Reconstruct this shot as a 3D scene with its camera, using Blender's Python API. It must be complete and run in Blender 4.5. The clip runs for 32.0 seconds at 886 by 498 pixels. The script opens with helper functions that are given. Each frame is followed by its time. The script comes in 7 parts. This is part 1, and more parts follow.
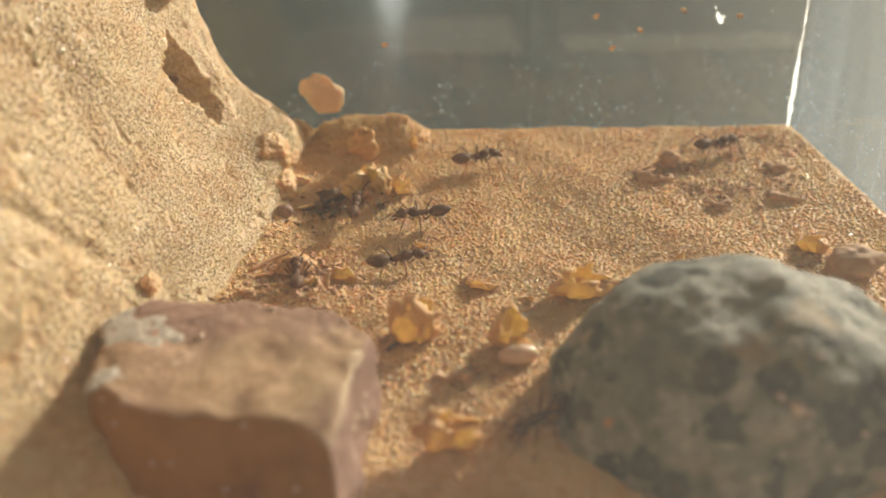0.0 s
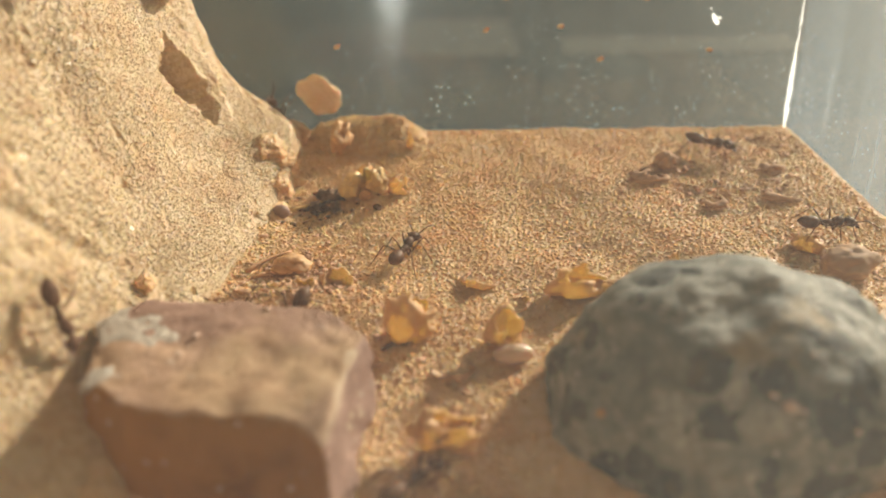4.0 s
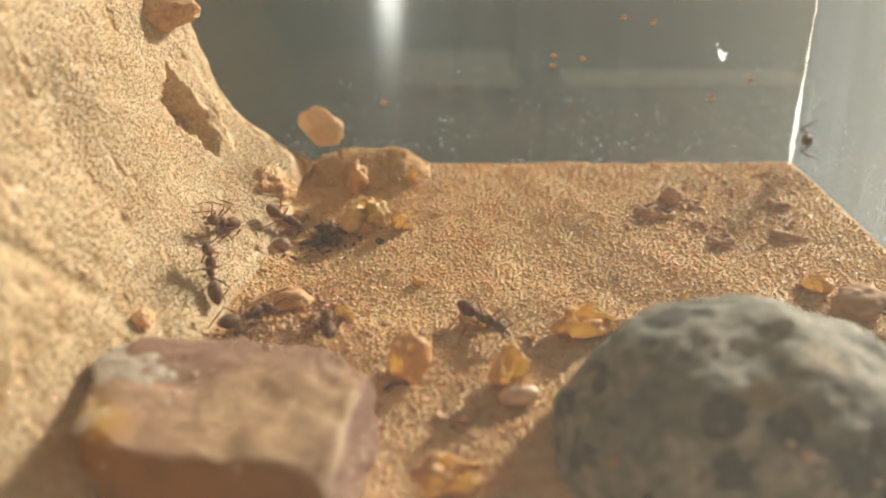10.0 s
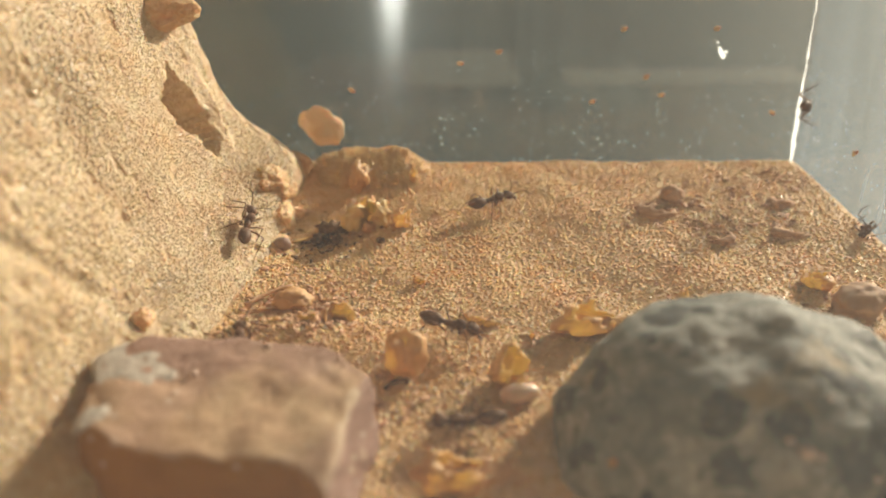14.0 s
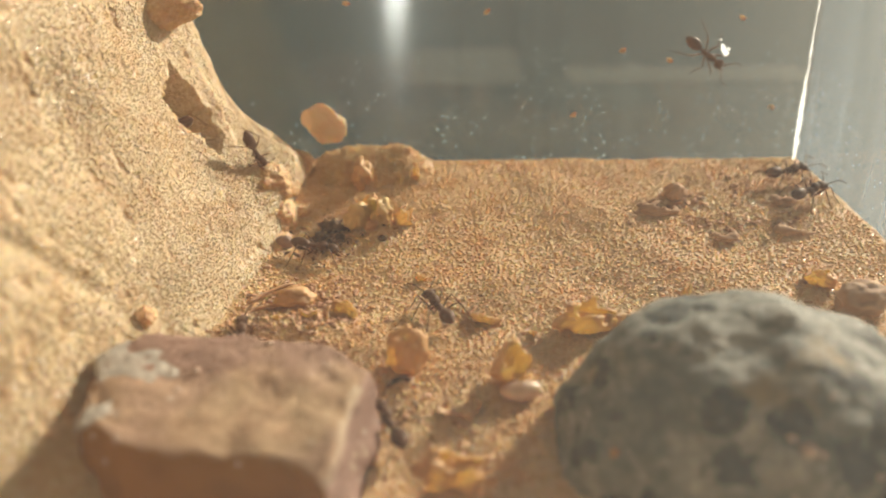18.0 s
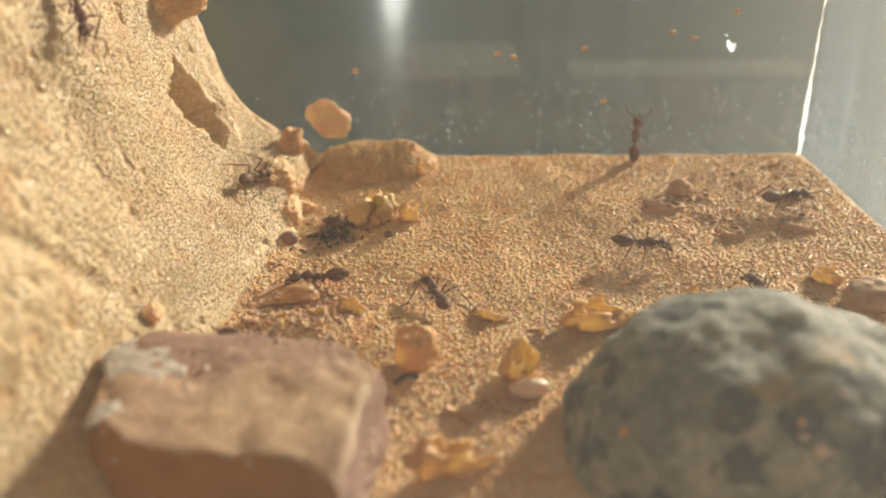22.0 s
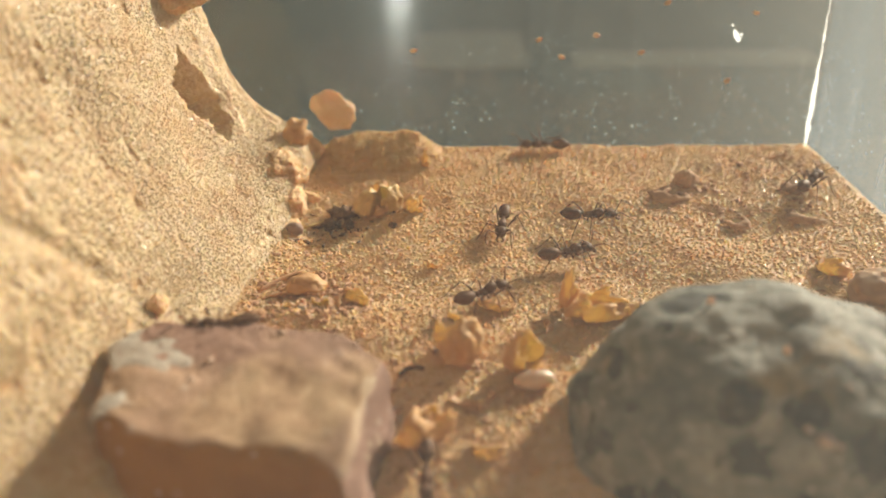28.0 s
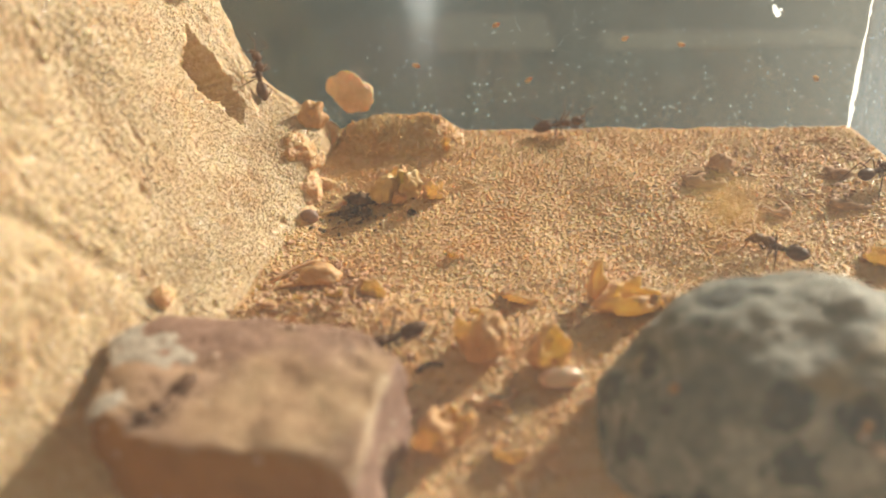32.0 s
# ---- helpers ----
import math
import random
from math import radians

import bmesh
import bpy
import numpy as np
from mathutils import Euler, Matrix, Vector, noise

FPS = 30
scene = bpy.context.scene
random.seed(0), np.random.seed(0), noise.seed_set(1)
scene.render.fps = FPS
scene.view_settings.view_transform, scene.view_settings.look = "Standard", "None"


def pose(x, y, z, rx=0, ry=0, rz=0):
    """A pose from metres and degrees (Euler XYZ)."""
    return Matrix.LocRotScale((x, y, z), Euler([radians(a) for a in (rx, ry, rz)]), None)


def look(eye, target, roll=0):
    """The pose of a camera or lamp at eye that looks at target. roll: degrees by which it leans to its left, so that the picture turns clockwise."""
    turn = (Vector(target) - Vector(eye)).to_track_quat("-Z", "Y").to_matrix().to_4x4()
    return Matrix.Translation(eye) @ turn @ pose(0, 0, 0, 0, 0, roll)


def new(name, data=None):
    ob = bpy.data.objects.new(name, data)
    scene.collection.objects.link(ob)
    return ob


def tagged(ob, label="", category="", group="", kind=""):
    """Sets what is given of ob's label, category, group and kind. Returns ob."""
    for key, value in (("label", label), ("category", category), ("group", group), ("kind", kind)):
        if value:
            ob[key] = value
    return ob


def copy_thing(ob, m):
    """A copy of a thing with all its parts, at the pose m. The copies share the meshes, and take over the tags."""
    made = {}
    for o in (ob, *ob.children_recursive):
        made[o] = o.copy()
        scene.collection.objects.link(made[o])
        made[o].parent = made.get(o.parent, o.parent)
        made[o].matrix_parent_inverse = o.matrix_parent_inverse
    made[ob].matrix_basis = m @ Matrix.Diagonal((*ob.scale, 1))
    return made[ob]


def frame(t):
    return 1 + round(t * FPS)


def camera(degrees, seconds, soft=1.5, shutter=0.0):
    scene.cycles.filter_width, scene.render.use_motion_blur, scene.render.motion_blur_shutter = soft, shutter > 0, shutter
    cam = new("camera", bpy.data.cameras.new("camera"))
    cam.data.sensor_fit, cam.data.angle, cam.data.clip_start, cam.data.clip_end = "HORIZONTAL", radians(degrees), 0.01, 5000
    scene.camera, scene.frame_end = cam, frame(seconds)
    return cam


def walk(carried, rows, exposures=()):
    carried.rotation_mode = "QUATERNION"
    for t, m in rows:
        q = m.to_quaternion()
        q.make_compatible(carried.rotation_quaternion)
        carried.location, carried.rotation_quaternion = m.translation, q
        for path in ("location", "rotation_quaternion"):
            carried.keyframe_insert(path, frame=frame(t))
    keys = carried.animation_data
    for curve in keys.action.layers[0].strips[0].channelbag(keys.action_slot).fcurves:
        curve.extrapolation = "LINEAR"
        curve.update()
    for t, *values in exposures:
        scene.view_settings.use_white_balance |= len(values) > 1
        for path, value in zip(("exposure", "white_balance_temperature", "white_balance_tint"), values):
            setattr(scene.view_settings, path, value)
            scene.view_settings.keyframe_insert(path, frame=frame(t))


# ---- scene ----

# ---------------------------------------------------------------- camera
cam = camera(54.0, 32.0, soft=2.0)
PATH = [
    (0, (0.00056, -0.00231, 0.06133), (-0.00009, 0.10525, 0.00813), -0.789),
    (1, (0.00057, -0.00231, 0.06124), (0.00003, 0.10534, 0.00821), -0.725),
    (2, (0.00072, -0.00228, 0.06124), (0.00018, 0.10540, 0.00827), -0.714),
    (3, (0.00099, -0.00237, 0.06121), (0.00038, 0.10532, 0.00829), -0.750),
    (3.5, (0.00126, -0.00275, 0.06110), (0.00057, 0.10501, 0.00829), -0.807),
    (5.5, (0.00092, -0.00163, 0.06098), (0.00032, 0.10602, 0.00795), -0.795),
    (6, (0.00094, -0.00129, 0.06087), (0.00020, 0.10635, 0.00783), -0.806),
    (6.5, (0.00095, -0.00100, 0.06072), (0.00007, 0.10664, 0.00769), -0.835),
    (7, (0.00079, -0.00058, 0.06074), (-0.00004, 0.10740, 0.00839), -0.632),
    (7.5, (-0.00038, 0.00004, 0.06110), (-0.00009, 0.10892, 0.01064), 0.008),
    (8, (-0.00088, -0.00022, 0.06119), (-0.00001, 0.10920, 0.01193), 0.308),
    (8.5, (-0.00042, 0.00012, 0.06086), (0.00000, 0.10962, 0.01178), 0.147),
    (9, (-0.00031, 0.00009, 0.06100), (-0.00004, 0.10954, 0.01179), 0.044),
    (10, (-0.00006, -0.00002, 0.06109), (-0.00009, 0.10938, 0.01176), -0.134),
    (11, (0.00018, -0.00009, 0.06112), (-0.00011, 0.10928, 0.01173), -0.295),
    (12, (0.00028, -0.00014, 0.06117), (-0.00011, 0.10920, 0.01173), -0.361),
    (13, (0.00034, -0.00016, 0.06110), (-0.00009, 0.10919, 0.01169), -0.373),
    (14, (0.00041, -0.00021, 0.06099), (-0.00007, 0.10917, 0.01164), -0.390),
    (14.5, (0.00051, -0.00030, 0.06090), (-0.00007, 0.10911, 0.01162), -0.446),
    (16.5, (0.00065, -0.00030, 0.06096), (-0.00019, 0.10902, 0.01148), -0.519),
    (17, (0.00067, -0.00028, 0.06096), (-0.00025, 0.10903, 0.01144), -0.544),
    (18, (0.00069, -0.00022, 0.06091), (-0.00033, 0.10906, 0.01135), -0.568),
    (19, (0.00058, -0.00010, 0.06086), (-0.00043, 0.10914, 0.01121), -0.575),
    (20, (0.00020, 0.00007, 0.06092), (-0.00058, 0.10923, 0.01108), -0.514),
    (21, (-0.00029, 0.00023, 0.06103), (-0.00082, 0.10928, 0.01096), -0.418),
    (21.5, (-0.00061, 0.00029, 0.06114), (-0.00108, 0.10925, 0.01088), -0.372),
    (22, (-0.00072, 0.00029, 0.06127), (-0.00133, 0.10916, 0.01082), -0.382),
    (23, (-0.00074, 0.00027, 0.06133), (-0.00158, 0.10906, 0.01069), -0.429),
    (24, (-0.00076, 0.00019, 0.06135), (-0.00178, 0.10890, 0.01055), -0.479),
    (25, (-0.00084, 0.00013, 0.06137), (-0.00189, 0.10878, 0.01043), -0.482),
    (25.5, (-0.00105, 0.00016, 0.06141), (-0.00198, 0.10875, 0.01033), -0.422),
    (27.5, (-0.00084, 0.00046, 0.06129), (-0.00203, 0.10886, 0.00984), -0.482),
    (28, (-0.00072, 0.00053, 0.06130), (-0.00199, 0.10884, 0.00965), -0.529),
    (29, (-0.00059, 0.00086, 0.06125), (-0.00202, 0.10903, 0.00931), -0.551),
    (29.5, (-0.00036, 0.00133, 0.06118), (-0.00215, 0.10935, 0.00893), -0.602),
    (30, (-0.00013, 0.00196, 0.06107), (-0.00242, 0.10980, 0.00848), -0.721),
    (30.5, (0.00009, 0.00276, 0.06075), (-0.00283, 0.11045, 0.00788), -0.900),
    (31, (0.00020, 0.00384, 0.06017), (-0.00338, 0.11142, 0.00713), -1.055),
    (31.5, (0.00000, 0.00527, 0.05941), (-0.00411, 0.11277, 0.00624), -1.160),
    (32, (-0.00025, 0.00681, 0.05865), (-0.00496, 0.11422, 0.00535), -1.323),
]
walk(cam, [(t, look(eye, target, roll)) for t, eye, target, roll in PATH],
     [(0, 0.33), (1.2, 0.33), (3, 0.43), (7, 0.42), (14, 0.37), (17, 0.40), (21, 0.44), (25, 0.46), (29, 0.46), (32, 0.52)])
cam.data.dof.use_dof = True
cam.data.dof.focus_distance = 0.136
cam.data.dof.aperture_fstop = 13.0

# ---------------------------------------------------------------- light
SUN_ELEVATION, SUN_AZIMUTH = 23.0, 43.0  # degrees; azimuth to the right of straight ahead
world = bpy.data.worlds.new("sky")
scene.world = world
world.use_nodes = True
wn = world.node_tree
sky = wn.nodes.new("ShaderNodeTexSky")
sky.sky_type = "NISHITA"
sky.sun_disc = False
sky.sun_elevation, sky.sun_rotation = radians(SUN_ELEVATION), radians(SUN_AZIMUTH)
haze = wn.nodes.new("ShaderNodeMix")
haze.data_type, haze.blend_type = "RGBA", "MULTIPLY"
haze.inputs[0].default_value, haze.inputs[7].default_value = 1.0, (1.0, 0.76, 0.52, 1)  # warm evening air
wn.links.new(sky.outputs[0], haze.inputs[6])
wn.links.new(haze.outputs[2], wn.nodes["Background"].inputs[0])
wn.nodes["Background"].inputs[1].default_value = 0.068
sun = new("sun", bpy.data.lights.new("sun", "SUN"))
sun.data.energy, sun.data.angle, sun.data.color = 4.8, radians(6.0), (0.96, 0.825, 0.64)
sun_way = Vector((math.sin(radians(SUN_AZIMUTH)) * math.cos(radians(SUN_ELEVATION)),
                  math.cos(radians(SUN_AZIMUTH)) * math.cos(radians(SUN_ELEVATION)), math.sin(radians(SUN_ELEVATION))))
sun.matrix_world = look(sun_way * 3, (0, 0, 0))


# ---------------------------------------------------------------- node helpers
def material(name):
    m = bpy.data.materials.new(name)
    m.use_nodes = True
    t = m.node_tree
    return m, t, t.nodes["Principled BSDF"]


def node(t, kind, **values):
    n = t.nodes.new(kind)
    for key, value in values.items():
        n.inputs[key.replace("_", " ")].default_value = value
    return n


def ramp(t, source, stops):
    n = t.nodes.new("ShaderNodeValToRGB")
    while len(n.color_ramp.elements) < len(stops):
        n.color_ramp.elements.new(0.5)
    for e, (at, colour) in zip(n.color_ramp.elements, stops):
        e.position, e.color = at, (*colour, 1)
    t.links.new(source, n.inputs[0])
    return n.outputs[0]


def mix(t, fac, a, b, blend="MIX"):
    n = t.nodes.new("ShaderNodeMix")
    n.data_type, n.blend_type = "RGBA", blend
    for value, k in ((fac, 0), (a, 6), (b, 7)):
        if hasattr(value, "links"):
            t.links.new(value, n.inputs[k])
        else:
            n.inputs[k].default_value = value if k == 0 else (*value, 1)
    return n.outputs[2]


def place(t):
    return t.nodes.new("ShaderNodeTexCoord").outputs["Object"]


def bump(t, bsdf, heights):
    last = None
    for source, strength, distance in heights:
        b = node(t, "ShaderNodeBump", Strength=strength, Distance=distance)
        t.links.new(source, b.inputs["Height"])
        if last:
            t.links.new(last, b.inputs["Normal"])
        last = b.outputs[0]
    t.links.new(last, bsdf.inputs["Normal"])


def noise_tex(t, scale, detail=4.0, rough=0.6, at=None):
    n = node(t, "ShaderNodeTexNoise", Scale=scale, Detail=detail, Roughness=rough)
    t.links.new(at or place(t), n.inputs["Vector"])
    return n.outputs["Fac"]


def cells(t, scale, out="Color", at=None):
    n = node(t, "ShaderNodeTexVoronoi", Scale=scale)
    t.links.new(at or place(t), n.inputs["Vector"])
    return n.outputs[out]


# ---------------------------------------------------------------- materials
def sand_material(name, pale, deep, per_grain=False, glow=0.28):
    m, t, b = material(name)
    at = place(t)
    if per_grain:
        geo = t.nodes.new("ShaderNodeNewGeometry")
        seed = geo.outputs["Random Per Island"]
    else:
        sep = t.nodes.new("ShaderNodeSeparateColor")
        t.links.new(cells(t, 1900, at=at), sep.inputs[0])
        seed = sep.outputs[0]
    mid = tuple((p + d) / 2 for p, d in zip(pale, deep))
    grain = ramp(t, seed, [(0.0, tuple(d * 0.8 for d in deep)), (0.03, deep), (0.12, mid), (0.5, pale), (1.0, tuple(p * 0.6 + q * 0.4 for p, q in zip(pale, (0.86, 0.76, 0.58))))])
    stain = ramp(t, noise_tex(t, 55, 5, at=at), [(0.35, deep), (0.65, pale)])
    colour = mix(t, 0.3, grain, stain)
    rust = ramp(t, noise_tex(t, 130, 5, 0.65, at), [(0.48, (0, 0, 0)), (0.66, (0.5, 0.5, 0.5))])
    colour = mix(t, rust, colour, tuple(d * f for d, f in zip(deep, (0.92, 0.70, 0.52))))
    t.links.new(colour, b.inputs["Base Color"])
    t.links.new(ramp(t, seed, [(0.0, (0.8,) * 3), (0.90, (0.6,) * 3), (0.96, (0.22,) * 3)]), b.inputs["Roughness"])
    b.inputs["Specular IOR Level"].default_value = 0.5
    b.inputs["Subsurface Weight"].default_value = 0.8 if per_grain else glow
    b.inputs["Subsurface Radius"].default_value = (0.0009, 0.0006, 0.0003) if per_grain else (0.0014, 0.0008, 0.0003)
    b.inputs["Subsurface Scale"].default_value = 1.0
    if not per_grain:
        rounded = ramp(t, cells(t, 1700, "Distance", at), [(0.0, (1, 1, 1)), (0.35, (0.8, 0.8, 0.8)), (0.8, (0, 0, 0))])
        bump(t, b, [(rounded, 0.48, 0.0003), (noise_tex(t, 3500, 3, at=at), 0.3, 0.0002)])
    else:  # clear quartz lets the light through
        through_light = t.nodes.new("ShaderNodeBsdfTranslucent")
        t.links.new(colour, through_light.inputs[0])
        blend = t.nodes.new("ShaderNodeMixShader")
        blend.inputs[0].default_value = 0.12
        t.links.new(b.outputs[0], blend.inputs[1])
        t.links.new(through_light.outputs[0], blend.inputs[2])
        t.links.new(blend.outputs[0], t.nodes["Material Output"].inputs[0])
    return m


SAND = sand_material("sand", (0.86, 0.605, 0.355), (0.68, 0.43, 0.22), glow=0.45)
# darker copy of the same sand; the slope's brightness in sun is painted in
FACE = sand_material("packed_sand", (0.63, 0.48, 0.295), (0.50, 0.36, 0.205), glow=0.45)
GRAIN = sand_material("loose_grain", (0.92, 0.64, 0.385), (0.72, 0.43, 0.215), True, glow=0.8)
# likewise the loose grains, darkened in colour for the sunlit slope
FACE_GRAIN = sand_material("dimmed_grain", (0.605, 0.465, 0.29), (0.47, 0.34, 0.195), True, glow=0.3)
# browner sand for the backlit ridge and clods; their shade is in the colour
SHADE_SAND = sand_material("damp_sand", (0.68, 0.455, 0.235), (0.53, 0.33, 0.155), glow=0.5)
SHADE_GRAIN = sand_material("shaded_grain", (0.74, 0.51, 0.27), (0.58, 0.36, 0.17), True, glow=0.5)
# paler copy of the sand; light coming through the flake is in its colour
FLAKE = sand_material("flake_sand", (0.78, 0.63, 0.44), (0.66, 0.49, 0.31), glow=0.5)


def brick_material(name, stops, dust, share, band=None):
    m, t, b = material(name)
    at = place(t)
    c = ramp(t, noise_tex(t, 120, 8, 0.68, at), list(zip((0.3, 0.45, 0.58, 0.74), stops)))
    c = mix(t, ramp(t, noise_tex(t, 60, 5, 0.6, at), [(0.45, (0, 0, 0)), (0.54, (share,) * 3)]), c, dust)
    c = mix(t, ramp(t, cells(t, 330, "Distance", at), [(0.05, (1, 1, 1)), (0.16, (0, 0, 0))]), c, (0.64, 0.54, 0.44))
    if band:  # a fired, mauve-tinged crust along one side, with a ragged border
        way = t.nodes.new("ShaderNodeSeparateXYZ")
        t.links.new(at, way.inputs[0])
        ragged = t.nodes.new("ShaderNodeMath")
        ragged.operation = "MULTIPLY_ADD"
        ragged.inputs[1].default_value = 0.022
        t.links.new(noise_tex(t, 110, 5, 0.6, at), ragged.inputs[0])
        t.links.new(way.outputs[1], ragged.inputs[2])
        span = t.nodes.new("ShaderNodeMapRange")
        for k, value in enumerate((0.091, 0.097, 0.0, 0.75)):
            span.inputs[1 + k].default_value = value
        t.links.new(ragged.outputs[0], span.inputs[0])
        c = mix(t, span.outputs[0], c, band)
    t.links.new(c, b.inputs["Base Color"])
    b.inputs["Roughness"].default_value = 0.8
    bump(t, b, [(noise_tex(t, 600, 6, 0.75, at), 0.9, 0.0008), (noise_tex(t, 2400, 3, 0.6, at), 0.5, 0.0002)])
    return m


def rock_material():
    m, t, b = material("grey_green_rock")
    at = place(t)
    c = ramp(t, noise_tex(t, 300, 8, 0.7, at), [(0.34, (0.21, 0.225, 0.195)), (0.46, (0.29, 0.30, 0.26)), (0.56, (0.37, 0.375, 0.33)), (0.68, (0.54, 0.53, 0.48))])
    broad = ramp(t, noise_tex(t, 75, 4, 0.6, at), [(0.38, (0.55, 0.57, 0.56)), (0.60, (1.0, 1.0, 1.0))])
    c = mix(t, 1.0, c, broad, "MULTIPLY")
    # round dark blots, of uneven outline, here and there
    ragged = node(t, "ShaderNodeTexNoise", Scale=420.0, Detail=3.0, Roughness=0.5)
    t.links.new(at, ragged.inputs["Vector"])
    warp = t.nodes.new("ShaderNodeVectorMath")
    warp.operation = "MULTIPLY_ADD"
    warp.inputs[1].default_value = (0.004, 0.004, 0.004)
    t.links.new(ragged.outputs["Color"], warp.inputs[0])
    t.links.new(at, warp.inputs[2])
    blots = ramp(t, cells(t, 165, "Distance", warp.outputs[0]), [(0.28, (0.92, 0.92, 0.92)), (0.37, (0.8, 0.8, 0.8)), (0.43, (0, 0, 0))])
    c = mix(t, blots, c, (0.06, 0.067, 0.057))
    pale = ramp(t, noise_tex(t, 800, 4, 0.7, at), [(0.60, (0, 0, 0)), (0.70, (0.8, 0.8, 0.8))])
    c = mix(t, pale, c, (0.66, 0.63, 0.56))
    rust = ramp(t, noise_tex(t, 62, 4, 0.6, at), [(0.57, (0, 0, 0)), (0.70, (0.8, 0.8, 0.8))])
    c = mix(t, rust, c, (0.44, 0.31, 0.13))
    t.links.new(c, b.inputs["Base Color"])
    b.inputs["Roughness"].default_value = 0.62
    bump(t, b, [(noise_tex(t, 420, 6, 0.75, at), 0.8, 0.0008), (noise_tex(t, 2200, 3, 0.6, at), 0.5, 0.0002)])
    return m


def pane_material(name, tint, dust, veil, streaks=(2600, 2600, 90), powder_tone=(0.8, 0.76, 0.68), even=0.12, glare=0.0):
    """Clear glass under a thin, patchy film of dust."""
    m = bpy.data.materials.new(name)
    m.use_nodes = True
    t = m.node_tree
    t.nodes.remove(t.nodes["Principled BSDF"])
    out = t.nodes["Material Output"]
    clear = node(t, "ShaderNodeBsdfTransparent", Color=(*tint, 1))
    gloss = node(t, "ShaderNodeBsdfGlossy", Roughness=0.03)
    graze = node(t, "ShaderNodeLayerWeight", Blend=0.5)
    power = t.nodes.new("ShaderNodeMath")
    power.operation = "POWER"
    power.inputs[1].default_value = 4.0
    t.links.new(graze.outputs["Facing"], power.inputs[0])
    share = t.nodes.new("ShaderNodeMath")
    share.operation = "MULTIPLY_ADD"
    share.inputs[1].default_value, share.inputs[2].default_value = 0.55, 0.03
    t.links.new(power.outputs[0], share.inputs[0])
    first = t.nodes.new("ShaderNodeMixShader")
    t.links.new(share.outputs[0], first.inputs[0])
    t.links.new(clear.outputs[0], first.inputs[1])
    t.links.new(gloss.outputs[0], first.inputs[2])
    at = place(t)
    grow = t.nodes.new("ShaderNodeMapping")
    grow.inputs["Scale"].default_value = streaks
    t.links.new(at, grow.inputs[0])
    smear = ramp(t, noise_tex(t, 1.0, 4, 0.7, grow.outputs[0]), [(0.40, (even,) * 3), (0.72, (1,) * 3)])
    speck = ramp(t, cells(t, 760, "Distance", at), [(0.0, (1,) * 3), (0.09, (1,) * 3), (0.16, (0,) * 3)])
    rare = ramp(t, noise_tex(t, 160, 2, 0.5, at), [(0.38, (0,) * 3), (0.56, (1,) * 3)])
    both = mix(t, 1.0, speck, rare, "MULTIPLY")
    tall = t.nodes.new("ShaderNodeSeparateXYZ")
    t.links.new(at, tall.inputs[0])
    low = t.nodes.new("ShaderNodeMapRange")  # kicked-up specks cling mostly low on the glass
    for k, value in enumerate((0.022, 0.050, 1.0, 0.25)):
        low.inputs[1 + k].default_value = value
    t.links.new(tall.outputs[2], low.inputs[0])
    both = mix(t, 1.0, both, low.outputs[0], "MULTIPLY")
    film = mix(t, 1.0, mix(t, 1.0, smear, (veil,) * 3, "MULTIPLY"), mix(t, 1.0, both, (dust,) * 3, "MULTIPLY"), "ADD")
    settled = t.nodes.new("ShaderNodeMapRange")  # the dust film thins out upwards
    for k, value in enumerate((0.018, 0.060, 1.0 if glare else 1.2, 1.0 if glare else 0.62)):
        settled.inputs[1 + k].default_value = value
    t.links.new(tall.outputs[2], settled.inputs[0])
    film = mix(t, 1.0, film, settled.outputs[0], "MULTIPLY")
    if glare:  # glare towards one end of the pane, put in as a thicker film
        way = t.nodes.new("ShaderNodeSeparateXYZ")
        t.links.new(at, way.inputs[0])
        span = t.nodes.new("ShaderNodeMapRange")
        for k, value in enumerate((-0.016, 0.018, 1.0, 1.0 + glare)):
            span.inputs[1 + k].default_value = value
        t.links.new(way.outputs[0], span.inputs[0])
        film = mix(t, 1.0, film, span.outputs[0], "MULTIPLY")
    powder = node(t, "ShaderNodeBsdfDiffuse", Color=(*powder_tone, 1))
    glow = node(t, "ShaderNodeBsdfTranslucent", Color=(*powder_tone, 1))
    soft = t.nodes.new("ShaderNodeMixShader")
    t.links.new(powder.outputs[0], soft.inputs[1])
    t.links.new(glow.outputs[0], soft.inputs[2])
    last = t.nodes.new("ShaderNodeMixShader")
    t.links.new(film, last.inputs[0])
    t.links.new(first.outputs[0], last.inputs[1])
    t.links.new(soft.outputs[0], last.inputs[2])
    t.links.new(last.outputs[0], out.inputs[0])
    return m


def plain(name, colour, rough=0.5, spots=None, scale=300, metal=0.0, relief=0.0002, thin=0.0):
    m, t, b = material(name)
    at = place(t)
    other = spots or tuple(c * 0.7 for c in colour)
    t.links.new(ramp(t, noise_tex(t, scale, 5, 0.6, at), [(0.35, other), (0.65, colour)]), b.inputs["Base Color"])
    b.inputs["Roughness"].default_value, b.inputs["Metallic"].default_value = rough, metal
    bump(t, b, [(noise_tex(t, scale * 4, 4, 0.6, at), 0.4, relief)])
    if thin:
        b.inputs["Subsurface Weight"].default_value = thin
        b.inputs["Subsurface Radius"].default_value = (0.004, 0.0022, 0.0008)
        b.inputs["Subsurface Scale"].default_value = 1.0
    return m


